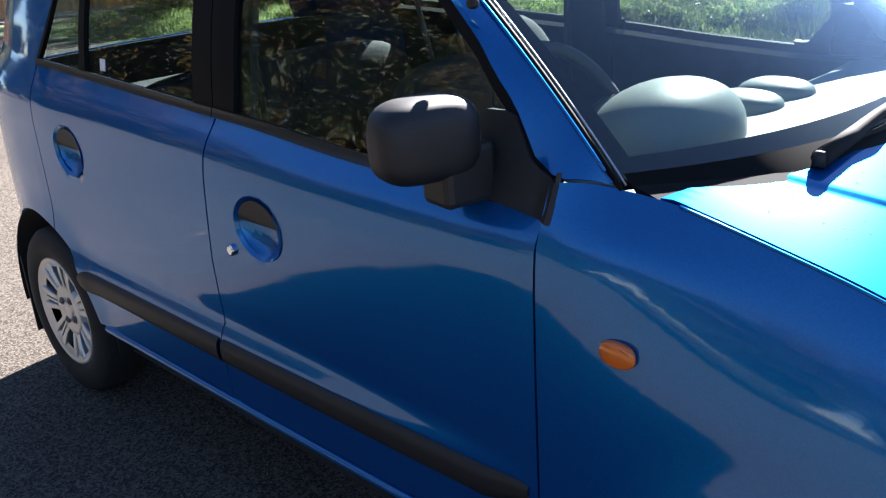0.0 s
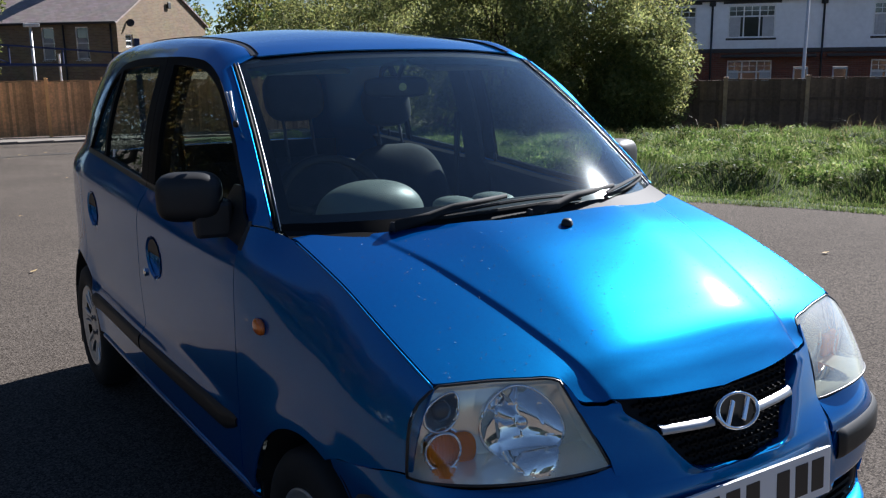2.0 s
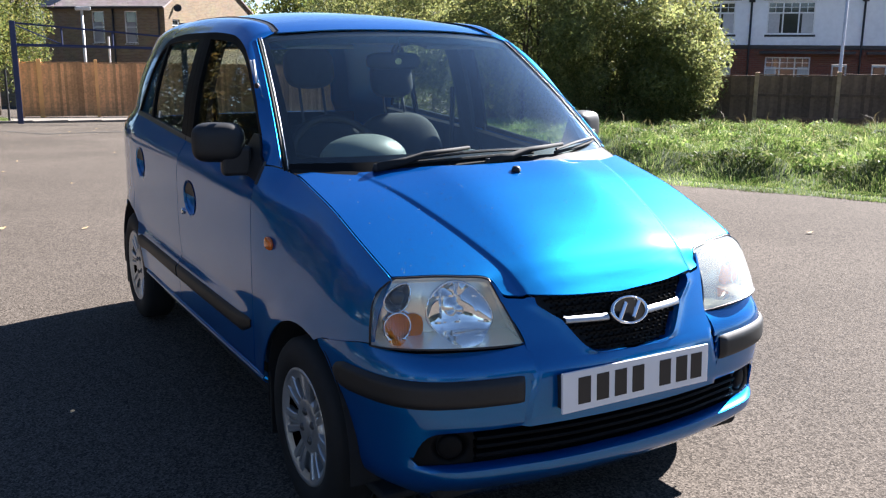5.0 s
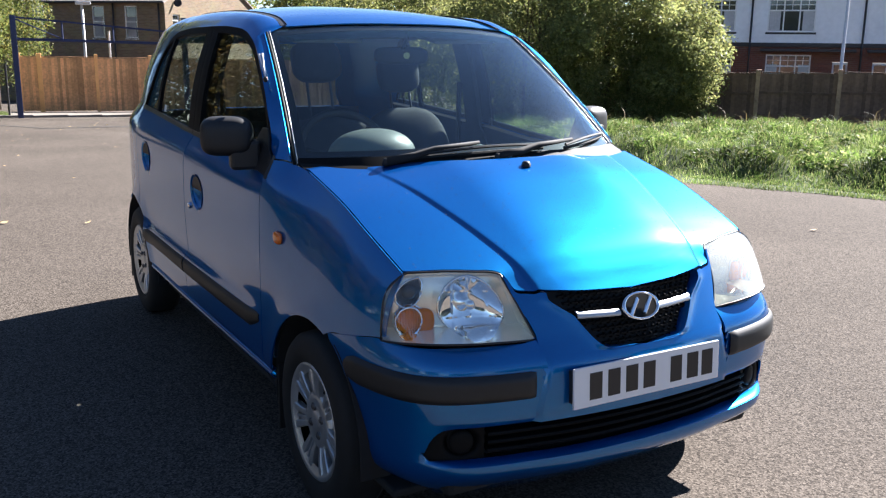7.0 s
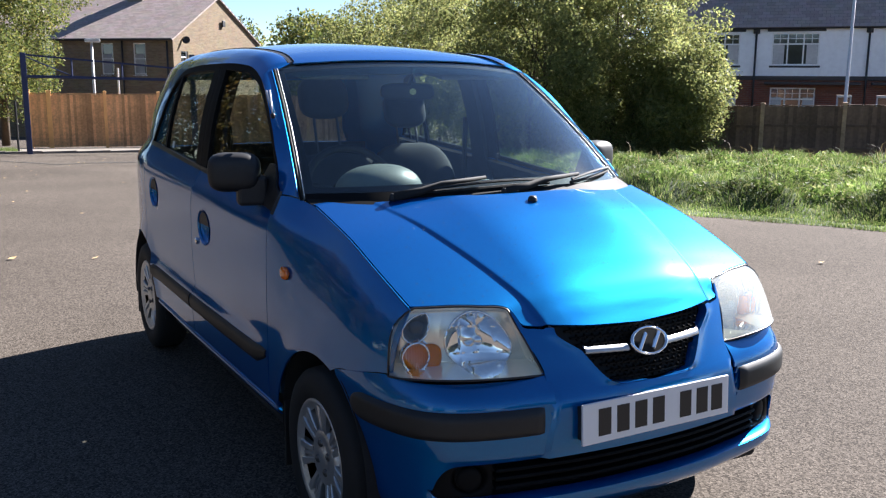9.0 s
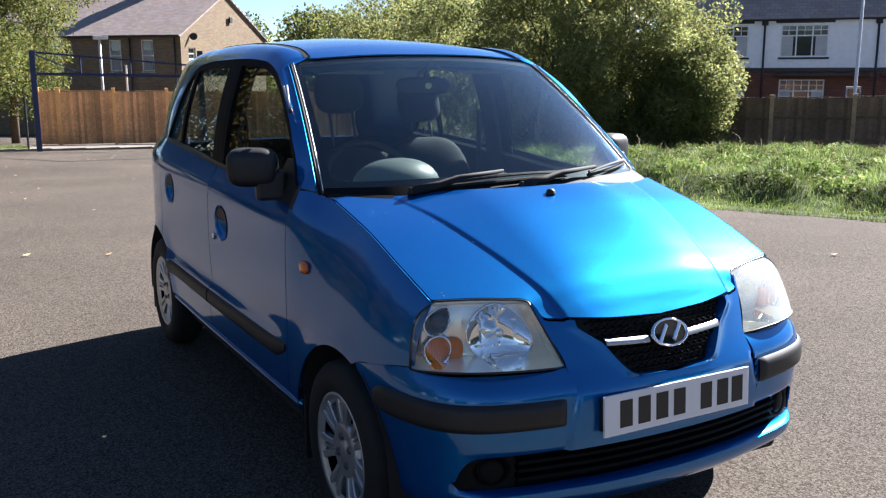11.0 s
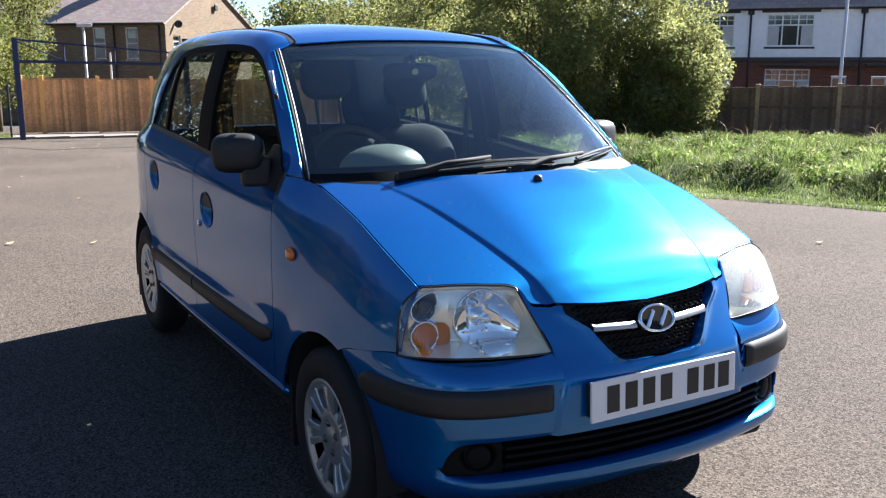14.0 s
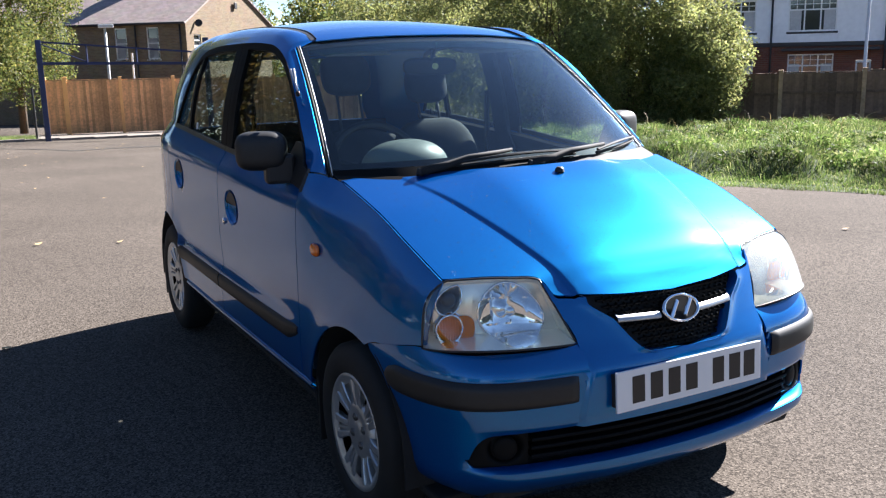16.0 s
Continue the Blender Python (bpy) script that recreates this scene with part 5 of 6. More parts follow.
# rain drops on the bonnet
rng = random.Random(5)
bm = bmesh.new()
for k in range(1150):
    x, y = rng.uniform(-0.58, 0.58), rng.uniform(-0.42, 0.16)
    if y > 0.07 + 0.15 * abs(x / 0.63) ** 3 - 0.02:
        continue
    r = rng.choice((0.0006, 0.0007, 0.0009, 0.0011, 0.0018))
    blob(bm, (x, y, bonnet_at(x, y) + r * 0.25), (r * rng.uniform(0.8, 1.4), r, r * 0.7), 2, 7, 4)
drops = part("rain_water", bm, WATER, bonnet, "scattered rain drops", True)
drops["kind"] = "stuff"
bm = bmesh.new()
for k in range(330):
    u, v = rng.uniform(-0.93, 0.93), rng.uniform(0.13, 0.96)
    r = rng.choice((0.0004, 0.0005, 0.0007, 0.001))
    blob(bm, screen_at(u, v, r * 0.4), (r, r, r), 2, 6, 4)
drops = part("rain_water", bm, WATER, windscreen, "scattered rain drops", True)
drops["kind"] = "stuff"

# ---- ground ----
def ground_z(x, y):
    """The car park falls away gently behind the car."""
    s = 0.45 * x + 0.89 * y
    d = max(0.0, s - 4)
    return -0.049 * (d * d / (d + 3.0)) if d < 90 else -0.049 * (90 * 90 / 93.0)


ring = sorted(set([0.0] + [0.8 * k for k in range(1, 20)] + [16 * 1.18 ** k for k in range(1, 21)]))
verts, faces, NA = [], [], 72
for r in ring:
    for k in range(NA):
        a = k * math.tau / NA
        x, y = 2 + r * math.cos(a), 4 + r * math.sin(a)
        verts.append((x, y, ground_z(x, y)))
for i in range(len(ring) - 1):
    for k in range(NA):
        j = (k + 1) % NA
        if i == 0:
            faces.append((0, NA + k, NA + j))
        else:
            faces.append((i * NA + k, (i + 1) * NA + k, (i + 1) * NA + j, i * NA + j))
ground = link_mesh("ground", verts, faces, ASPHALT)
tagged(ground, "worn grey asphalt car park surface", "ground", kind="structure")

# grass verge beside the car park
VERGE = [(9.5, -7.0), (8.2, -2.4), (6.95, 1.0), (6.18, 3.0), (5.57, 4.74), (4.9, 7.2), (4.7, 10.0), (5.0, 14.0), (5.6, 19.0), (6.0, 24.0)]


def verge_at(t, w):
    """t along the asphalt's edge, w metres back from it."""
    t = min(max(t, 0), len(VERGE) - 1.001)
    i = int(t)
    f = t - i
    x, y = VERGE[i][0] + (VERGE[i + 1][0] - VERGE[i][0]) * f, VERGE[i][1] + (VERGE[i + 1][1] - VERGE[i][1]) * f
    return x + w * 0.78, y + w * 0.42


tuft_rng = np.random.RandomState(4)
TUFTS = []
for _ in range(880):
    tx, ty = verge_at(tuft_rng.uniform(0.8, 7.6), 0.60 + 13 * tuft_rng.random_sample() ** 1.4)
    tr = tuft_rng.uniform(0.20, 0.66)
    TUFTS.append((tx, ty, tr, tr * tuft_rng.uniform(0.35, 0.75)))
TUFTS = np.array(TUFTS)


def tuft_under(x, y):
    """The height of the tallest tussock at a place, and the way outward from its middle."""
    dx, dy = x - TUFTS[:, 0], y - TUFTS[:, 1]
    q = 1 - (dx * dx + dy * dy) / (TUFTS[:, 2] ** 2)
    h = np.where(q > 0, TUFTS[:, 3] * np.sqrt(np.maximum(q, 0)), 0)
    k = int(np.argmax(h))
    return float(h[k]), float(dx[k]), float(dy[k])


def verge_height(x, y, w):
    """Tussocks: rounded humps with hollows between them, flat along the asphalt."""
    a = noise.noise(Vector((x * 0.40, y * 0.40, 0.3)))
    rise = min(1, max(0, w - 0.45) / 1.1)
    return 0.003 + 0.015 * min(1, max(0, w) / 0.5) + rise * (0.02 + 0.05 * a + tuft_under(x, y)[0] * 0.95 - 0.16 * min(1, max(0, w - 1) / 6))


NT, NW = 360, 130
P = np.zeros((NT, NW, 3))
for i in range(NT):
    for j in range(NW):
        w = 24 * (j / (NW - 1)) ** 1.7
        x, y = verge_at(i / (NT - 1) * (len(VERGE) - 1), w)
        P[i, j] = (x + 0.05 * noise.noise(Vector((x * 2, y * 2, 1))), y, ground_z(x, y) + verge_height(x, y, w))
faces = [(i * NW + j, i * NW + j + 1, (i + 1) * NW + j + 1, (i + 1) * NW + j) for i in range(NT - 1) for j in range(NW - 1)]
verge = link_mesh("grass_verge", P.reshape(-1, 3), faces, TURF)
tagged(verge, "rough grass verge beside the asphalt", "grass", kind="structure")


def blades(count, pick, seed):
    """Grass blades as thin bent strips."""
    r = random.Random(seed)
    verts, faces = [], []
    for _ in range(count):
        x, y, z, h, lx, ly = pick(r)
        a = r.uniform(0, math.tau)
        b = r.uniform(0, math.tau)
        wx, wy = math.cos(a) * 0.0042 * (0.6 + h * 2), math.sin(a) * 0.0042 * (0.6 + h * 2)
        lean = r.uniform(0.2, 1.15) * h
        lx, ly = lx * h + math.cos(b) * lean, ly * h + math.sin(b) * lean
        k = len(verts)
        verts += [(x - wx, y - wy, z - 0.03), (x + wx, y + wy, z - 0.03), (x + lx * 0.35 + wx * 0.8, y + ly * 0.35 + wy * 0.8, z + h * 0.6),
                  (x + lx * 0.35 - wx * 0.8, y + ly * 0.35 - wy * 0.8, z + h * 0.6), (x + lx, y + ly, z + h * 0.82)]
        faces += [(k, k + 1, k + 2, k + 3), (k + 3, k + 2, k + 4)]
    return verts, faces


def pick_long(r):
    while True:
        t, w = r.uniform(1.2, 8.6), 14 * r.random() ** 1.35 + 0.35
        x, y = verge_at(t, w)
        h, dx, dy = tuft_under(x, y)
        if 0.22 + h * 5 < r.random():
            continue
        f = min(1, (w - 0.2) / 1.3)
        d = math.hypot(dx, dy) + 0.05
        out = (0.65 if h > 0.02 else 0.0)
        size = (0.034 + f * (0.016 + 0.17 * h)) * r.uniform(0.6, 1.4) * (1.8 if r.random() < 0.03 else 1)
        return x, y, ground_z(x, y) + verge_height(x, y, w), max(0.03, size), out * dx / d, out * dy / d


def pick_short(r):
    t, w = r.uniform(0.6, 6.5), abs(r.gauss(0.25, 0.30)) - 0.06
    x, y = verge_at(t, w)
    ragged = 0.22 * noise.noise(Vector((x * 1.6, y * 1.6, 4.0)))
    x, y = verge_at(t, w - 0.05 - ragged if w < 0.3 else w)
    return x, y, ground_z(x, y) + verge_height(x, y, max(w, 0)), r.uniform(0.012, 0.045), 0.0, 0.0


v, f = blades(185000, pick_long, 11)
tagged(link_mesh("long_grass", v, f, GRASSLEAF), "long tangled green grass on the verge", "grass", kind="stuff")
v, f = blades(16000, pick_short, 12)
tagged(link_mesh("short_grass", v, f, GRASSLEAF), "short grass along the asphalt edge", "grass", kind="stuff")


# ---- trees and bushes ----
def leaf_mesh(points, size, seed, droop=0.0):
    """Small four-sided leaves at given places, each turned at random."""
    r = np.random.RandomState(seed)
    n = len(points)
    p = np.asarray(points)
    a = r.normal(size=(n, 3))
    a /= np.linalg.norm(a, axis=1, keepdims=True)
    b = np.cross(a, r.normal(size=(n, 3)))
    b /= np.linalg.norm(b, axis=1, keepdims=True)
    k = size * r.uniform(0.6, 1.4, (n, 1))
    v = np.stack([p - a * k, p + b * k * 0.5, p + a * k, p - b * k * 0.5], axis=1).reshape(-1, 3)
    return v, np.arange(4 * n).reshape(-1, 4)


def fill_crown(clumps, count, seed, inner=0.42):
    """Places for leaves near the surface of many overlapping clumps."""
    r = np.random.RandomState(seed)
    c = np.array([k[:3] for k in clumps])
    rad = np.array([k[3] for k in clumps])
    pick = r.choice(len(clumps), count, p=rad ** 2 / (rad ** 2).sum())
    d = r.normal(size=(count, 3))
    d /= np.linalg.norm(d, axis=1, keepdims=True)
    reach = inner + (1.08 - inner) * r.random_sample(count) ** 0.5
    stray = r.random_sample(count) < 0.05
    reach = np.where(stray, 1.05 + 0.45 * r.random_sample(count) ** 2, reach)
    return c[pick] + d * (rad[pick] * reach)[:, None] * np.array([1, 1, 0.85])


def crown_clumps(cx, cy, z0, z1, rx, ry, turn, n, size, seed, flat=0.0):
    r = random.Random(seed)
    out = []
    for _ in range(n):
        while True:
            u, v, w = r.uniform(-1, 1), r.uniform(-1, 1), r.uniform(-1, 1)
            if u * u + v * v + w * w < 1 and u * u + v * v + w * w > 0.30:
                break
        if flat and w < -flat:
            w = -flat * r.random() - (1 - flat) * r.random()
        x, y = u * rx, v * ry
        k = size * r.uniform(0.6, 1.35)
        out.append((cx + x * math.cos(turn) - y * math.sin(turn), cy + x * math.sin(turn) + y * math.cos(turn), (z0 + z1) / 2 + w * (z1 - z0) / 2, k))
    return out


def make_tree(name, label, cat, group, base, clumps, leaves, size, mat, seed, trunk=0.18, stems=1):
    tree = tagged(new(name), label, cat, group)
    top = max(c[2] for c in clumps)
    mid = Vector((sum(c[0] for c in clumps) / len(clumps), sum(c[1] for c in clumps) / len(clumps), sum(c[2] for c in clumps) / len(clumps)))
    r = random.Random(seed)
    b = Vector(base)
    bm = bmesh.new()

    def add(path, rad):
        t = tube(path, rad, 7)
        me = bpy.data.meshes.new("limb")
        t.to_mesh(me)
        t.free()
        bm.from_mesh(me)
        bpy.data.meshes.remove(me)
    for q in range(stems):
        off = Vector((r.uniform(-1, 1), r.uniform(-1, 1), 0)) * (0.25 * (stems > 1)) * stems * 0.5
        add([b + off + Vector((0, 0, -0.15)), b + off + (mid - b) * 0.4 + Vector((r.uniform(-.1, .1), r.uniform(-.1, .1), 0)), mid + off, mid + off + Vector((0.1, 0, (top - mid.z) * 0.6))], [trunk, trunk * 0.75, trunk * 0.45, trunk * 0.12])
    for c in r.sample(clumps, min(14, len(clumps))):
        c = Vector(c[:3])
        a = b + (mid - b) * r.uniform(0.45, 0.95)
        add([a, (a + c) / 2 + Vector((0, 0, 0.1)), c], [trunk * 0.4, trunk * 0.25, trunk * 0.06])
    part("trunk", bm, BARK, tree, "rough bark", True)
    v, f = leaf_mesh(fill_crown(clumps, leaves, seed), size, seed + 1)
    link_mesh("crown", v, f, mat, tree, "", False, "stuff")
    return tree


# broad-leaved weeds among the tussocks
weed_rng = np.random.RandomState(31)
places_w = []
for k in range(430):
    t, w = weed_rng.uniform(1.2, 7.6), 0.9 + 11 * weed_rng.random_sample() ** 1.3
    x, y = verge_at(t, w)
    size = weed_rng.uniform(0.10, 0.30)
    n_leaf = int(900 * size)
    d = weed_rng.normal(size=(n_leaf, 3))
    d /= np.linalg.norm(d, axis=1, keepdims=True)
    d *= size * (0.5 + 0.5 * weed_rng.random_sample((n_leaf, 1)))
    d[:, 2] = np.abs(d[:, 2]) * 0.6
    places_w.append(d + np.array([x, y, ground_z(x, y) + verge_height(x, y, w)]))
v, f = leaf_mesh(np.concatenate(places_w), 0.026, 32)
tagged(link_mesh("weed_clump", v, f, GRASSLEAF, None, "", False), "low leafy weeds growing through the rough grass", "weeds", kind="stuff")
def pick_stalk(r):
    t, w = r.uniform(1.4, 6.5), r.uniform(5.5, 13.0)
    x, y = verge_at(t, w)
    return x, y, ground_z(x, y) + verge_height(x, y, w), r.uniform(0.22, 0.50), 0.0, 0.0


STRAW = leaf_material("dry_stalk", (0.20, 0.15, 0.07), (0.30, 0.22, 0.11), (0.42, 0.33, 0.18), 0.35, 0.1, 0.3)
v, f = blades(260, pick_stalk, 14)
tagged(link_mesh("dry_stalks", v, f, STRAW), "thin dry seed stalks standing in the rough grass", "grass", kind="stuff")
# strip of grass behind the wire fence
pts = [(-6.0, 26.1), (0.72, 26.0), (0.72, 28.9), (-6.0, 29.6)]
tagged(link_mesh("grass_patch", [(x, y, ground_z(x, y) + 0.045) for x, y in pts], [(0, 1, 2, 3)], TURF), "small patch of turf behind a wire fence", "grass", kind="structure")
v, f = blades(9000, lambda r: (lambda x, y: (x, y, ground_z(x, y) + 0.045, r.uniform(0.04, 0.12), 0.0, 0.0))(r.uniform(-6, 0.7), r.uniform(26.1, 28.8)), 18)
tagged(link_mesh("short_grass", v, f, GRASSLEAF), "short grass behind the wire fence", "grass", kind="stuff")

# the large bush at the end of the verge, in overlapping shrubs
bushes = [(12.0, 18.3, 5.4, 3.0, 62), (13.8, 15.7, 5.0, 2.3, 63), (11.6, 22.3, 5.4, 3.2, 64), (14.7, 15.1, 3.3, 1.3, 65), (11.7, 16.4, 4.7, 2.1, 66)]
for x, y, h, r, seed in bushes:
    z = ground_z(x, y)
    cl = crown_clumps(x, y, z + 0.05, z + h, r, r * 0.9, 0, 90, 0.50, seed)
    make_tree("bush", "dense olive green bush with small yellowing leaves", "bush", "shrubs at the end of the verge", (x, y, z), cl, 50000, 0.039, BUSHLEAF, seed, 0.06, 4)
# tree beside the barrier and trees further off
for x, y, h, r, seed, mat, n, size, lab in (
        (-1.0, 29.6, 12.0, 3.3, 71, TREELEAF, 76000, 0.05, "leafy green and yellow tree beside a fence"),
        (0.9, 34.5, 10.5, 2.8, 72, TREELEAF, 56000, 0.05, "leafy green and yellow tree beside a fence"),
        (23.0, 58.0, 8.2, 4.0, 73, TREELEAF, 14000, 0.14, "dark green tree far behind the car park"),
        (29.0, 52.0, 8.8, 4.2, 74, TREELEAF, 14000, 0.14, "dark green tree far behind the car park"),
        (17.0, 64.0, 8.0, 4.2, 75, TREELEAF, 14000, 0.14, "dark green tree far behind the car park"),
        (-2.6, 28.2, 2.6, 1.5, 78, TREELEAF, 16000, 0.05, "low dark green tree behind a wire fence"),
        (15.0, 30.5, 5.6, 3.0, 76, TREELEAF, 16000, 0.09, "dark green tree behind a bush"),
        (17.5, 26.0, 5.6, 3.0, 77, BUSHLEAF, 16000, 0.09, "dark green tree behind a bush")):
    z = ground_z(x, y)
    cl = crown_clumps(x, y, z + h * 0.12, z + h, r, r, 0, 60, r * 0.26, seed)
    make_tree("tree", lab, "tree", "trees round the car park", (x, y, z), cl, n, size, mat, seed, 0.16)
# unseen trees on the open side of the car park, added for the reflections
for x, y, h, r, seed, mat in ((-26, 22, 12.0, 4.6, 81, RUSTLEAF), (-30, 9, 11.5, 5.0, 82, RUSTLEAF), (-21, 37, 16.0, 5.4, 83, DARKLEAF), (-24, 1, 9.0, 5.0, 84, RUSTLEAF), (-38, 30, 10.5, 5.0, 85, DARKLEAF),
                              (-23, -8, 5.0, 4.0, 86, DARKLEAF), (-16.5, 18, 8.0, 3.6, 94, RUSTLEAF), (-19, 12.5, 8.4, 3.8, 95, RUSTLEAF), (-8.5, 31, 13.5, 4.6, 91, DARKLEAF), (-14.0, 27, 13.0, 4.6, 92, RUSTLEAF), (-12, 38, 16.0, 5.2, 93, DARKLEAF), (-18, -18, 5.0, 4.2, 87, DARKLEAF), (-7, -26, 4.4, 4.2, 88, DARKLEAF), (6, -27, 4.2, 4.0, 89, DARKLEAF), (18, -20, 4.6, 4.2, 90, DARKLEAF)):
    z = ground_z(x, y)
    cl = crown_clumps(x, y, z + h * 0.05, z + h, r, r, 0, 55, r * 0.28, seed)
    make_tree("tree", "broad tree with browning autumn leaves" if mat is RUSTLEAF else "unseen dark green tree added to dim reflections", "tree", "trees round the car park", (x, y, z), cl, 14000, 0.17, mat, seed, 0.2)
for k in range(13):
    x, y = -12.5 - 1.6 * math.sin(k * 1.3) - 0.22 * k, 4 + 3.1 * k
    h, z = 4.9 + 1.3 * math.sin(k * 2.1), ground_z(x, y)
    cl = crown_clumps(x, y, z + 0.05, z + h, 2.3, 1.8, 0, 34, 0.60, 120 + k)
    make_tree("bush", "brownish green bush along the far edge of the car park", "bush", "shrubs at the end of the verge", (x, y, z), cl, 6000, 0.11, RUSTLEAF if k % 3 else DARKLEAF, 120 + k, 0.05, 3)


# ---- fences ----
def fence_run(start, end, n, h, post_h, board_mat, post_mat, label, facing, rails=False):
    """Boarded panels between square posts."""
    a, b = Vector((*start, 0)), Vector((*end, 0))
    d = (b - a) / n
    ang = math.degrees(math.atan2(d.y, d.x))
    f = tagged(new("fence"), label, "fence", kind="structure")
    L = d.length
    w = 0.092
    panel = None
    for k in range(n + 1):
        p = a + d * k
        z = ground_z(p.x, p.y)
        bm = bmesh.new()
        box(bm, -0.05, 0.05, -0.075, 0.025, -0.3, post_h, 0.006)
        box(bm, -0.06, 0.06, -0.085, 0.035, post_h, post_h + 0.03, 0.008)
        o = part("post", bm, post_mat, f)
        o.matrix_basis = pose(p.x, p.y, z, 0, 0, ang)
        if k == n:
            break
        if panel is None:
            bm = bmesh.new()
            m = int((L - 0.1) / w)
            r = random.Random(3)
            for q in range(m):
                x = 0.05 + q * (L - 0.1) / m
                dz = r.uniform(-0.008, 0.008)
                box(bm, x, x + (L - 0.1) / m + 0.008, -0.018 + 0.016 * (q % 2), -0.002 + 0.016 * (q % 2), 0.06, h + dz)
            box(bm, 0.05, L - 0.05, -0.02, 0.03, h + 0.008, h + 0.035)
            if rails:
                box(bm, 0.05, L - 0.05, -0.045 * facing, -0.012 * facing, h * 0.62, h * 0.62 + 0.06)
                box(bm, 0.05, L - 0.05, -0.045 * facing, -0.012 * facing, h * 0.2, h * 0.2 + 0.06)
            panel = part("panel", bm, board_mat, f)
        else:
            panel = new("panel", panel.data)
            panel.parent = f
        z2 = ground_z(*(p + d).to_2d())
        panel.matrix_basis = pose(p.x, p.y, (z + z2) / 2, 0, 0, ang)
    return f


fence_run((1.38, 30.46), (1.95, 30.36), 1, 1.78, 1.87, BOARD, LIGHTWOOD, "short brown boarded fence panel beside a barrier", 1)
fence_run((1.99, 30.35), (13.74, 28.40), 7, 1.78, 1.87, BOARD, LIGHTWOOD, "brown boarded fence with pale timber posts", 1)
fence_run((11.95, 19.88), (25.25, 3.78), 11, 1.33, 1.40, DARKWOOD, GREYWOOD, "dark brown boarded fence behind rough grass", 1, True)

# narrow dark line across the asphalt behind the car
DARKLINE = material("dark_line", (0.030, 0.027, 0.025), 0.8, spots=0.35, scale=30, bump=0.3, fine=0.004)
line_y = pchip([(-6.0, 24.5), (-0.6, 21.6), (-0.02, 20.66), (0.36, 19.93), (0.76, 18.95), (1.55, 19.2), (2.3, 19.28), (9.0, 19.6)])
xs = steps(-6.0, 9.0, 90)
P = np.array([[(x, float(line_y(x)) + o, ground_z(x, float(line_y(x)) + o) + 0.006) for o in (-0.13 - 0.05 * math.sin(x * 3.1), 0.13 + 0.05 * math.sin(x * 4.3))] for x in xs])
faces = [(2 * i, 2 * i + 2, 2 * i + 3, 2 * i + 1) for i in range(len(xs) - 1)]
tagged(link_mesh("dark_line", P.reshape(-1, 3), faces, DARKLINE), "narrow dark line across the asphalt", "road joint", kind="structure")

# paving by the gate and the kerb in front of it
bm = bmesh.new()
N = 30
for k in range(N):
    x0, x1 = -8 + k * 0.8, -8 + (k + 1) * 0.8
    q = [(x0, 25.9 - 0.02 * x0), (x1, 25.9 - 0.02 * x1), (x1, 30.6 - 0.1 * x1), (x0, 30.6 - 0.1 * x0)]
    bm.faces.new([bm.verts.new((x, y, ground_z(x, y) + 0.03)) for x, y in q])
bmesh.ops.remove_doubles(bm, verts=bm.verts, dist=0.001)
tagged(part("pavement", bm, CONCRETE, None), "pale concrete paving before the fence", "pavement", kind="structure")
kerb = tagged(new("kerb"), "row of pale concrete kerb stones", "kerb", kind="structure")
for k in range(26):
    x0 = -8 + k * 0.92
    bm = bmesh.new()
    box(bm, x0, x0 + 0.91, 25.78 - 0.02 * x0, 25.92 - 0.02 * x0, ground_z(x0, 25.8) - 0.15, ground_z(x0, 25.8) + 0.06, 0.01)
    part("kerb_stone", bm, CONCRETE, kerb)

# height barrier
barrier = tagged(new("height_barrier"), "blue steel height barrier over the car park entrance", "barrier")
zb = ground_z(0.84, 25.3)
for x, y in ((0.84, 25.4), (5.25, 24.75)):
    bm = bmesh.new()
    box(bm, x - 0.07, x + 0.07, y - 0.07, y + 0.07, zb - 0.2, 1.95, 0.008)
    part("post", bm, BLUESTEEL, barrier)
for a, b, r in (((0.84, 25.4, 1.32), (5.25, 24.75, 1.22), 0.045), ((0.84, 25.4, 1.90), (5.25, 24.75, 1.52), 0.028), ((2.05, 25.22, 1.30), (2.05, 25.22, 1.79), 0.03), ((3.35, 25.03, 1.27), (3.35, 25.03, 1.68), 0.03), ((0.9, 25.4, 1.85), (2.05, 25.22, 1.33), 0.02)):
    part("beam", tube([a, b], r, 6), BLUESTEEL, barrier)
# chain-link fence beside the barrier
mesh_fence = tagged(new("wire_fence"), "dark green chain-link fence", "fence", kind="structure")
bm = bmesh.new()
for k in range(70):
    for dx in (1, -1):
        x = -3.4 + k * 0.06
        x2 = x + dx * 1.0
        if -3.4 <= x2 <= 0.74:
            a, b = (x, 25.9, zb + 0.0), (x2, 25.7, zb + 1.35)
            t = Vector((0.0018, 0, 0))
            bm.faces.new([bm.verts.new(Vector(a) - t), bm.verts.new(Vector(a) + t), bm.verts.new(Vector(b) + t), bm.verts.new(Vector(b) - t)])
bmesh.ops.solidify(bm, geom=bm.faces[:], thickness=0.003)
part("wire_mesh", bm, DARKPAINT, mesh_fence)
for x in (-3.4, -1.4, 0.6):
    part("post", tube([(x, 25.85, zb - 0.1), (x, 25.85, zb + 1.45)], 0.03, 8), DARKPAINT, mesh_fence)


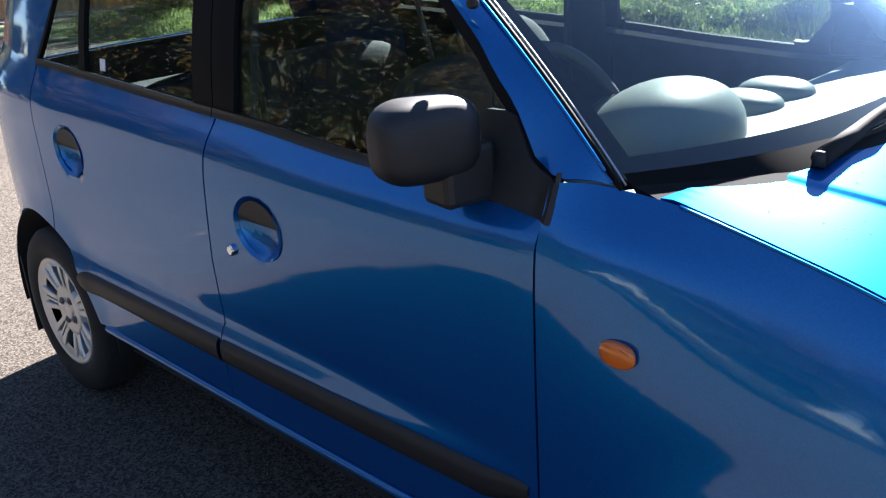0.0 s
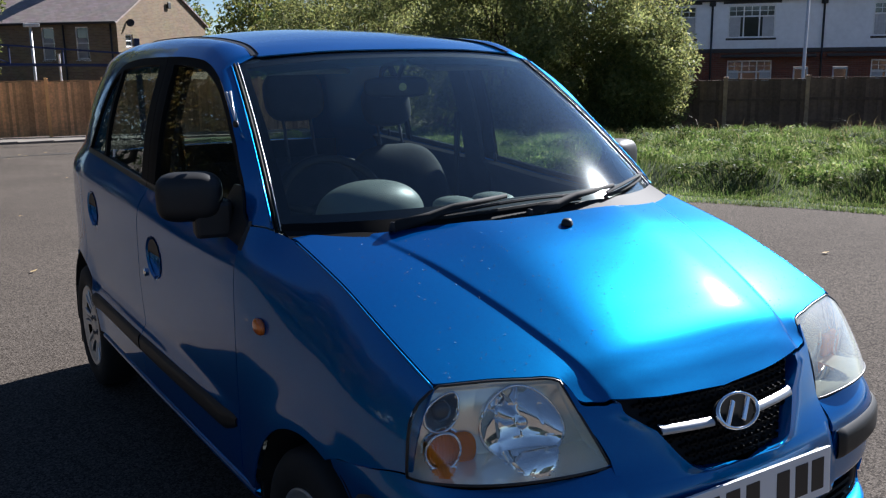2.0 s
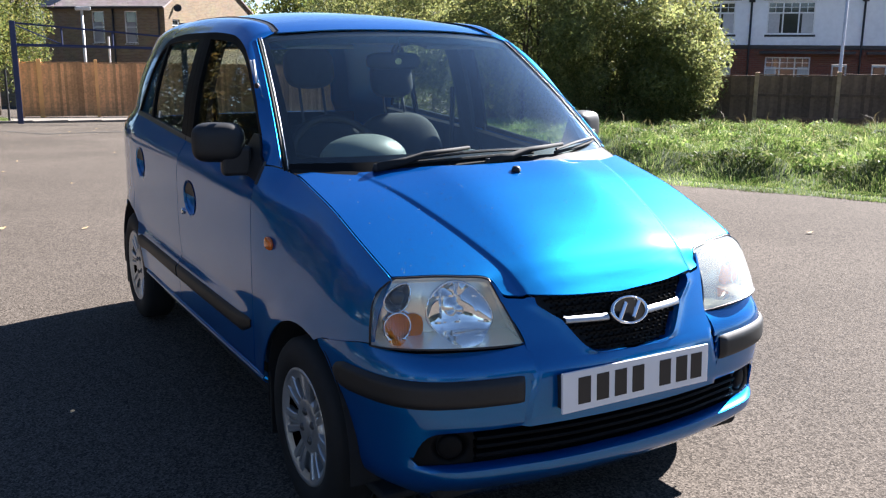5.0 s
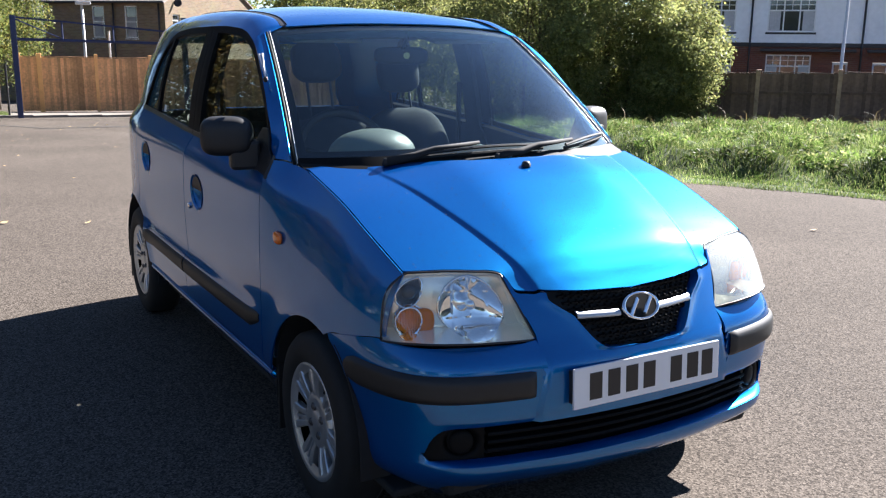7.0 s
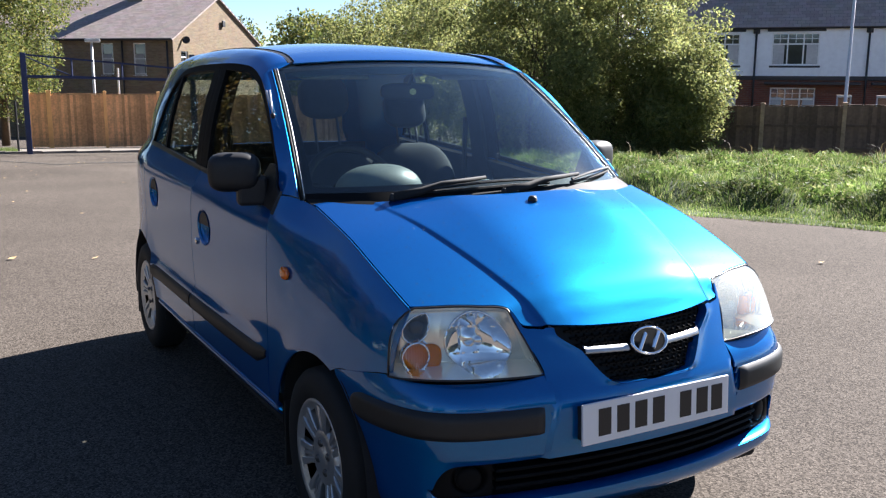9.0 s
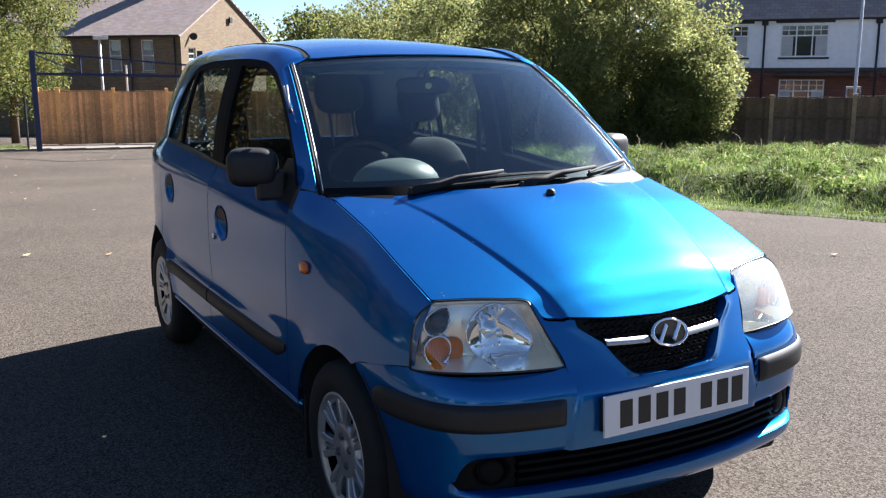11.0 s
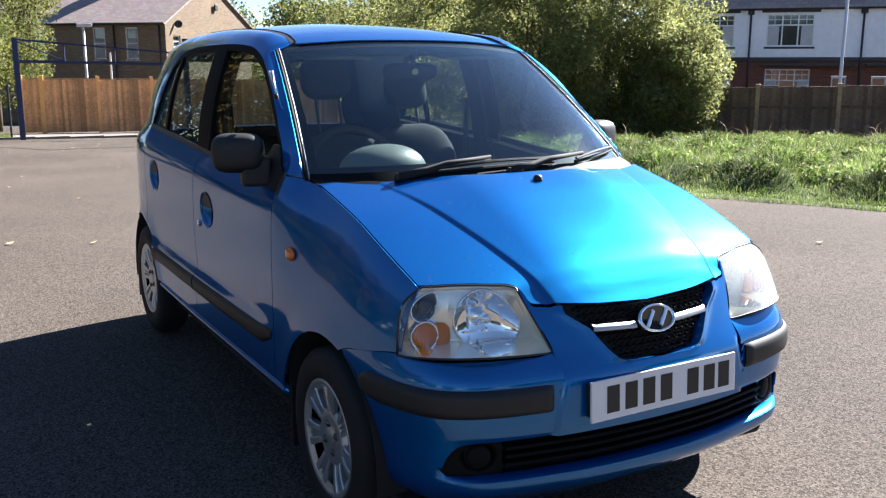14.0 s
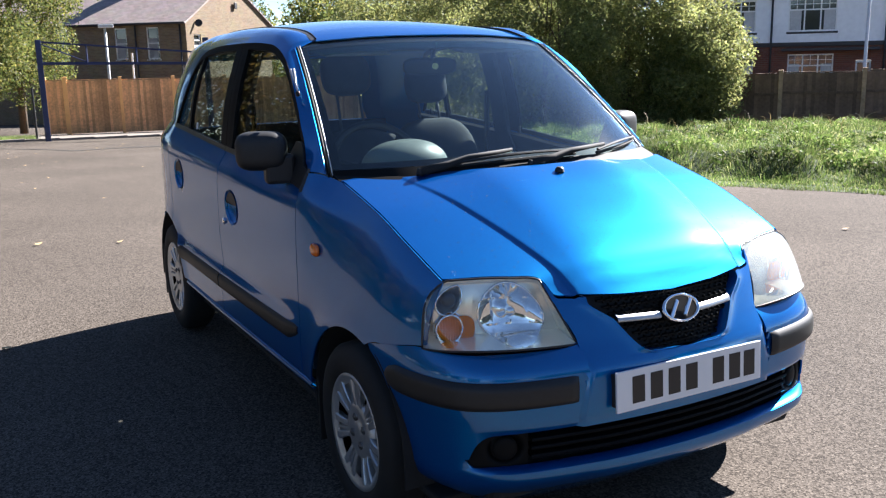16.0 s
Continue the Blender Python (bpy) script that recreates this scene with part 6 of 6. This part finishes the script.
# ---- houses ----
def wall_quad(name, a, b, z0, z1, mat, parent, openings=(), thick=0.3, label=""):
    """An upright wall from a to b (plan), with rectangular openings (start, end, low, high) along it."""
    a, b = Vector((*a, 0)), Vector((*b, 0))
    L = (b - a).length
    d = (b - a) / L
    nrm = Vector((d.y, -d.x, 0))
    xs = sorted({0, L, *[o[0] for o in openings], *[o[1] for o in openings]})
    zz = sorted({z0, z1, *[o[2] for o in openings], *[o[3] for o in openings]})
    verts, faces, uv = [], [], []

    def quad(pts, uvs):
        k = len(verts)
        verts.extend(pts)
        uv.extend(uvs)
        faces.append((k, k + 1, k + 2, k + 3))
    for i in range(len(xs) - 1):
        for j in range(len(zz) - 1):
            cx, cz = (xs[i] + xs[i + 1]) / 2, (zz[j] + zz[j + 1]) / 2
            if any(o[0] < cx < o[1] and o[2] < cz < o[3] for o in openings):
                continue
            pts = [(xs[i], zz[j]), (xs[i + 1], zz[j]), (xs[i + 1], zz[j + 1]), (xs[i], zz[j + 1])]
            quad([a + d * x + Vector((0, 0, z)) for x, z in pts], pts)
            quad([a + d * x + Vector((0, 0, z)) - nrm * thick for x, z in pts[::-1]], pts[::-1])
    for o in openings:
        c = [(o[0], o[2]), (o[1], o[2]), (o[1], o[3]), (o[0], o[3])]
        for k in range(4):
            (x0, q0), (x1, q1) = c[k], c[(k + 1) % 4]
            quad([a + d * x0 + Vector((0, 0, q0)), a + d * x1 + Vector((0, 0, q1)), a + d * x1 + Vector((0, 0, q1)) - nrm * thick, a + d * x0 + Vector((0, 0, q0)) - nrm * thick], [(0, 0), (0.1, 0), (0.1, 0.1), (0, 0.1)])
    return link_mesh(name, verts, faces, mat, parent, label, False, "", uv)


def wall_matrix(a, b, s, z, inset=0.0):
    a, b = Vector((*a, 0)), Vector((*b, 0))
    d = (b - a).normalized()
    nrm = Vector((d.y, -d.x, 0))
    p = a + d * s - nrm * inset
    return Matrix.Translation((p.x, p.y, z)) @ Matrix.Rotation(math.atan2(d.y, d.x), 4, 'Z')


def window(parent, m, w, h, cols, top, sash=False, curtain=True):
    """A window: frame with glazing bars, panes and a sill. Local x along the wall, y into it."""
    win = new("window")
    win.parent = parent
    win.matrix_basis = m
    bm = bmesh.new()
    t = 0.055
    for x0, x1, z0, z1 in ((0, w, 0, t), (0, w, h - t, h), (0, t, t, h - t), (w - t, w, t, h - t)):
        box(bm, x0, x1, -0.02, 0.06, z0, z1)
    if top:
        box(bm, t, w - t, -0.02, 0.06, h * top - t / 2, h * top + t / 2)
    for c in range(1, cols):
        box(bm, w * c / cols - t / 2, w * c / cols + t / 2, -0.015, 0.055, t, h - t)
    if top and not sash:
        for c in range(cols):
            box(bm, w * (c + 0.5) / cols - 0.012, w * (c + 0.5) / cols + 0.012, 0.0, 0.04, h * top, h - t)
            box(bm, w * c / cols + t / 2, w * (c + 1) / cols - t / 2, 0.0, 0.04, h * (1 + top) / 2 - 0.012, h * (1 + top) / 2 + 0.012)
    part("window_frame", bm, FRAME, win, "white window frame")
    for c in range(cols):
        bm = bmesh.new()
        box(bm, w * c / cols, w * (c + 1) / cols, 0.03, 0.036, 0, h)
        part("pane", bm, HOUSEGLASS, win)
    if curtain:
        for c in (0, cols - 1):
            bm = bmesh.new()
            k = 8
            x0, x1 = (w * c / cols + 0.06, w * (c + 0.8) / cols) if c == 0 else (w * (c + 0.2) / cols, w * (c + 1) / cols - 0.06)
            vs = [[bm.verts.new((x0 + (x1 - x0) * q / k, 0.027 - 0.004 * (q % 2), z)) for q in range(k + 1)] for z in (0.06, h * 0.66)]
            for q in range(k):
                bm.faces.new((vs[0][q], vs[0][q + 1], vs[1][q + 1], vs[1][q]))
            part("curtain", bm, NET, win, "pale net curtain")
    bm = bmesh.new()
    box(bm, -0.06, w + 0.06, -0.08, 0.05, -0.09, -0.01, 0.01)
    part("window_sill", bm, DARKPAINT if not sash else RENDER, win)
    return win


def slope(name, pts, mat, parent, thick=0.08):
    """A roof slope from four places: eaves start, eaves end, ridge end, ridge start."""
    p = [Vector(q) for q in pts]
    n = (p[1] - p[0]).cross(p[3] - p[0]).normalized()
    L, H = (p[1] - p[0]).length, (p[3] - p[0]).length
    verts = p + [q - n * thick for q in p]
    faces = [(0, 1, 2, 3), (7, 6, 5, 4), (0, 4, 5, 1), (1, 5, 6, 2), (2, 6, 7, 3), (3, 7, 4, 0)]
    uv = [(0, 0), (L, 0), (L, H), (0, H)] * 2
    return link_mesh(name, verts, faces, mat, parent, "", False, "", uv)


# terrace behind the dark fence
T0, T1 = Vector((24.9, 28.0)), Vector((37.1, 13.55))
TD = (T1 - T0).normalized()
TN = Vector((TD.y, -TD.x)) * -1
if TN.dot(Vector((-1.7, -2.4)) - T0) < 0:
    TN = -TN
BASE, BAND, EAVES = -1.55, 1.38, 3.32
HW = 4.15
for k in range(4):
    s0 = 0.45 + k * HW
    a, b = T0 + TD * s0, T0 + TD * (s0 + HW)
    house = tagged(new("terraced_house"), "terraced house, white render over red brick under a slate roof", "house", "row of terraced houses")

    def span(x0, x1):
        """Every other house is the mirror image of its neighbour."""
        return (x0, x1) if k % 2 else (HW - x1, HW - x0)
    up, lo, door_o = (*span(0.61, 2.39), 1.86, 3.12), (*span(0.65, 2.35), -0.15, 0.98), (*span(3.15, 3.71), -1.5, 0.72)
    wall_quad("brick_wall", a, b, BASE, BAND, REDBRICK, house, (lo, door_o))
    wall_quad("rendered_wall", a, b, BAND + 0.0, EAVES, RENDER, house, (up,))
    window(house, wall_matrix(a, b, up[0], up[2], 0.06), up[1] - up[0], up[3] - up[2], 3, 0.66)
    window(house, wall_matrix(a, b, lo[0], lo[2], 0.06), lo[1] - lo[0], lo[3] - lo[2], 3, 0.60)
    bm = bmesh.new()
    box(bm, 0, 0.56, 0.08, 0.13, -0.02, 2.2, 0.01)
    box(bm, 0.08, 0.48, 0.06, 0.09, 1.35, 2.05, 0.01)
    dr = part("door", bm, FRAME, house, "white framed glazed front door")
    dr.matrix_basis = wall_matrix(a, b, door_o[0], door_o[2], 0.0)
    for x0, z0, z1 in ((0.07, 1.30, 2.12), (0.07, 0.25, 1.18)):
        bm = bmesh.new()
        box(bm, x0, 0.49, 0.052, 0.058, z0, z1, 0.002)
        part("door_pane", bm, HOUSEGLASS, dr)
    bm = bmesh.new()
    box(bm, 0, HW, -0.05, 0.10, -0.10, 0.06, 0.01)
    o = part("string_course", bm, DARKPAINT, house)
    o.matrix_basis = wall_matrix(a, b, 0, BAND, 0)
    bm = bmesh.new()
    box(bm, span(0.42, 3.95)[0], span(0.42, 3.95)[1], -0.55, 0.0, -0.06, 0.04, 0.01)
    o = part("porch_canopy", bm, DARKPAINT, house)
    o.matrix_basis = wall_matrix(a, b, 0, 1.16, 0)
    part("gutter", tube([(*(a - TN * -0.18), EAVES), (*(b - TN * -0.18), EAVES)], 0.055, 8), DARKPAINT, house, "", True)
    bm = bmesh.new()
    box(bm, up[0] - 0.2, up[1] + 0.2, -0.04, 0.1, -0.14, -0.02, 0.01)
    o = part("lintel", bm, DARKPAINT, house)
    o.matrix_basis = wall_matrix(a, b, 0, EAVES, 0)
    dp = a + TN * 0.06
    part("drainpipe", tube([(*dp, EAVES), (*dp, BASE)], 0.04, 8), DARKPAINT, house, "black drainpipe", True)
    hp = a + TN * 0.07
    bm = bmesh.new()
    box(bm, hp.x - 0.09, hp.x + 0.09, hp.y - 0.09, hp.y + 0.09, EAVES - 0.22, EAVES - 0.03, 0.01)
    part("hopper", bm, DARKPAINT, house)
    e0, e1, r0, r1 = a + TN * 0.25, b + TN * 0.25, a - TN * 3.6, b - TN * 3.6
    slope("roof", [(*e0, EAVES + 0.02), (*e1, EAVES + 0.02), (*r1, EAVES + 3.3), (*r0, EAVES + 3.3)], SLATE, house)
    slope("roof", [(*(b - TN * 7.4), EAVES), (*(a - TN * 7.4), EAVES), (*r0, EAVES + 3.3), (*r1, EAVES + 3.3)], SLATE, house)
    if k == 0:
        # projecting gable of the end house
        g0, g1 = a + TD * -4.85 + TN * 0.5, a + TD * -0.9 + TN * 0.5
        gm = (g0 + g1) / 2
        wall_quad("gable_wall", g0, g1, BASE, EAVES - 0.15, RENDER, house, ((2.1, 3.5, 1.7, 2.9), (2.1, 3.5, -0.15, 0.98)))
        window(house, wall_matrix(g0, g1, 2.1, 1.7, 0.06), 1.4, 1.2, 2, 0.66)
        window(house, wall_matrix(g0, g1, 2.1, -0.15, 0.06), 1.4, 1.13, 2, 0.66)
        link_mesh("gable", [(*g0, EAVES - 0.15), (*g1, EAVES - 0.15), (*gm, EAVES + 1.9), (*(g0 - TN * 0.3), EAVES - 0.15), (*(g1 - TN * 0.3), EAVES - 0.15), (*(gm - TN * 0.3), EAVES + 1.9)],
                  [(0, 1, 2), (5, 4, 3), (0, 3, 4, 1), (1, 4, 5, 2), (2, 5, 3, 0)], RENDER, house, "", False)
        for p in (g0 - TD * 0.2, g1 + TD * 0.2):
            q0, q1 = p + TN * 0.22, gm + TN * 0.22
            part("barge_board", tube([(*q0, EAVES - 0.3), (*q1, EAVES + 2.02)], 0.10, 4), DARKPAINT, house)
            slope("roof", [(*(p + TN * 0.2), EAVES - 0.26), (*(p - TN * 4.0), EAVES - 0.26), (*(gm - TN * 4.0), EAVES + 2.02), (*(gm + TN * 0.2), EAVES + 2.02)], SLATE, house)

# street lamp in front of the terrace
street = tagged(new("street_lamp"), "tall grey steel street lamp column", "street lamp")
part("column", tube([(26.1, 18.8, -1.4), (26.1, 18.8, 0.0), (26.12, 18.78, 0.05), (26.15, 18.76, 5.6)], [0.09, 0.09, 0.06, 0.045], 12), GALV, street, "", True)
part("arm", tube([(26.15, 18.76, 5.55), (25.9, 18.5, 5.85), (25.4, 18.0, 5.9)], 0.04, 8), GALV, street, "", True)
bm = bmesh.new()
blob(bm, (0, 0, 0), (0.30, 0.12, 0.07), 2.6, 16, 10, pose(25.2, 17.8, 5.9, 0, 0, 45))
part("lantern", bm, GALV, street, "", True)
copy_thing(street, pose(-46.5, -4.5, 0.9, 0, 0, 30))

# yellow brick house behind the gate
H0 = Vector((9.8, 46.2))
GD, FD = Vector((0.71, 0.704)), Vector((-0.704, 0.71))
g1, f1 = H0 + GD * 9.3, H0 + FD * 18.0
brick_house = tagged(new("brick_house"), "yellow brick house with a slate roof and white sash windows", "house")
HB, HE, HR = -2.4, 3.25, 5.45
wins = ((1.62, 2.36, 1.35, 2.95), (3.55, 4.29, 1.35, 2.95), (7.2, 7.94, 1.35, 2.95), (1.62, 2.36, -1.3, 0.2), (3.55, 4.29, -1.3, 0.2))
wall_quad("front_wall", f1, H0, HB, HE, YELLOWBRICK, brick_house, tuple((18 - o[1], 18 - o[0], o[2], o[3]) for o in wins))
for o in wins:
    window(brick_house, wall_matrix(f1, H0, 18 - o[1], o[2], 0.08), o[1] - o[0], o[3] - o[2], 1, 0.5, True, True)
gw = (0.72, 1.40, 1.95, 2.55)
wall_quad("gable_wall", H0, g1, HB, HE, YELLOWBRICK, brick_house, (gw,))
window(brick_house, wall_matrix(H0, g1, gw[0], gw[2], 0.08), 0.68, 0.60, 1, 0.5, True, False)
wall_quad("back_wall", g1, g1 + FD * 18, HB, HE, YELLOWBRICK, brick_house)
gm = H0 + GD * 4.65
GN = Vector((GD.y, -GD.x))
link_mesh("gable", [(*H0, HE), (*g1, HE), (*gm, HR), (*(H0 - GN * 0.3), HE), (*(g1 - GN * 0.3), HE), (*(gm - GN * 0.3), HR)], [(0, 1, 2), (5, 4, 3), (0, 3, 4, 1), (1, 4, 5, 2), (2, 5, 3, 0)], YELLOWBRICK, brick_house, "", False, "",
          [(0, HE), (9.3, HE), (4.65, HR)] * 2)
e0, e1 = H0 - GD * 0.25 + GN * 0.12, f1 - GD * 0.25
r0, r1 = gm + GN * 0.12, gm + FD * 18
slope("roof", [(*e1, HE - 0.12), (*e0, HE - 0.12), (*r0, HR + 0.12), (*r1, HR + 0.12)], SLATE, brick_house)
slope("roof", [(*(g1 + GD * 0.25 + GN * 0.12), HE - 0.12), (*(g1 + GD * 0.25 + FD * 18), HE - 0.12), (*r1, HR + 0.12), (*r0, HR + 0.12)], SLATE, brick_house)
part("gutter", tube([(*(e0 - GD * 0.05), HE - 0.12), (*(e1 - GD * 0.05), HE - 0.12)], 0.06, 8), DARKPAINT, brick_house, "", True)
dp = H0 + FD * 0.3 - GD * 0.08
part("drainpipe", tube([(*dp, HE - 0.1), (*dp, HB)], 0.045, 8), DARKPAINT, brick_house, "black drainpipe", True)
part("drainpipe", tube([(*(H0 + FD * 2.95 - GD * 0.08), HE - 0.1), (*(H0 + FD * 2.95 - GD * 0.08), HB)], 0.045, 8), DARKPAINT, brick_house, "black drainpipe", True)
dish_p = H0 + GD * 1.05 + GN * 0.15
bm = lathe([(0.0, 0.0), (0.03, 0.11), (0.07, 0.20), (0.08, 0.20), (0.04, 0.11), (0.01, 0.0)], 24, Matrix.Translation((*dish_p, 3.1)) @ pose(0, 0, 0, 0, -20, -110))
part("satellite_dish", bm, DARKPAINT, brick_house, "dark satellite dish", True)
bx = H0 + GD * 5.1 + GN * 0.10
bm = bmesh.new()
box(bm, -0.15, 0.15, -0.04, 0.04, -0.17, 0.17, 0.02)
o = part("alarm_box", bm, DARKPAINT, brick_house, "dark box on the gable")
o.matrix_basis = pose(bx.x, bx.y, 4.15, 0, 0, 45)
for t in (5.0,):
    c = gm + FD * t
    bm = bmesh.new()
    box(bm, -0.35, 0.35, -0.5, 0.5, -0.8, 0.9, 0.02)
    box(bm, -0.40, 0.40, -0.55, 0.55, 0.9, 1.02, 0.02)
    o = part("chimney", bm, YELLOWBRICK, brick_house)
    o.matrix_basis = pose(c.x, c.y, HR, 0, 0, 45)
# lower extension and a lamp column before the house
part_l = tagged(new("column_lamp"), "short grey lamp column before the brick house", "street lamp")
part("column", tube([(4.9, 40.0, -1.6), (4.9, 40.0, 2.7)], [0.065, 0.055], 10), GALV, part_l, "", True)
bm = bmesh.new()
box(bm, 4.65, 5.25, 39.85, 40.15, 2.7, 2.85, 0.03)
part("lantern", bm, GALV, part_l)
part("sign_post", tube([(4.75, 33.5, -1.3), (4.75, 33.5, 1.6)], 0.04, 8), GALV, part_l)

# fallen leaves on the asphalt
rng = random.Random(21)
bm = bmesh.new()
for k in range(170):
    x, y = rng.uniform(-9, 4.5), rng.uniform(1.5, 22)
    z, r, a = ground_z(x, y) + 0.008, rng.uniform(0.012, 0.032), rng.uniform(0, math.tau)
    vs = [bm.verts.new((x + math.cos(a + b) * r * q, y + math.sin(a + b) * r * q, z + rng.uniform(0, 0.014))) for b, q in ((0, 1.3), (1.1, 0.7), (2.0, 0.8), (3.14, 1.2), (4.3, 0.8), (5.2, 0.7))]
    bm.faces.new(vs)
tagged(part("fallen_leaves", bm, DEADLEAF, None), "dry fallen leaves scattered on the asphalt", "leaves", kind="stuff")
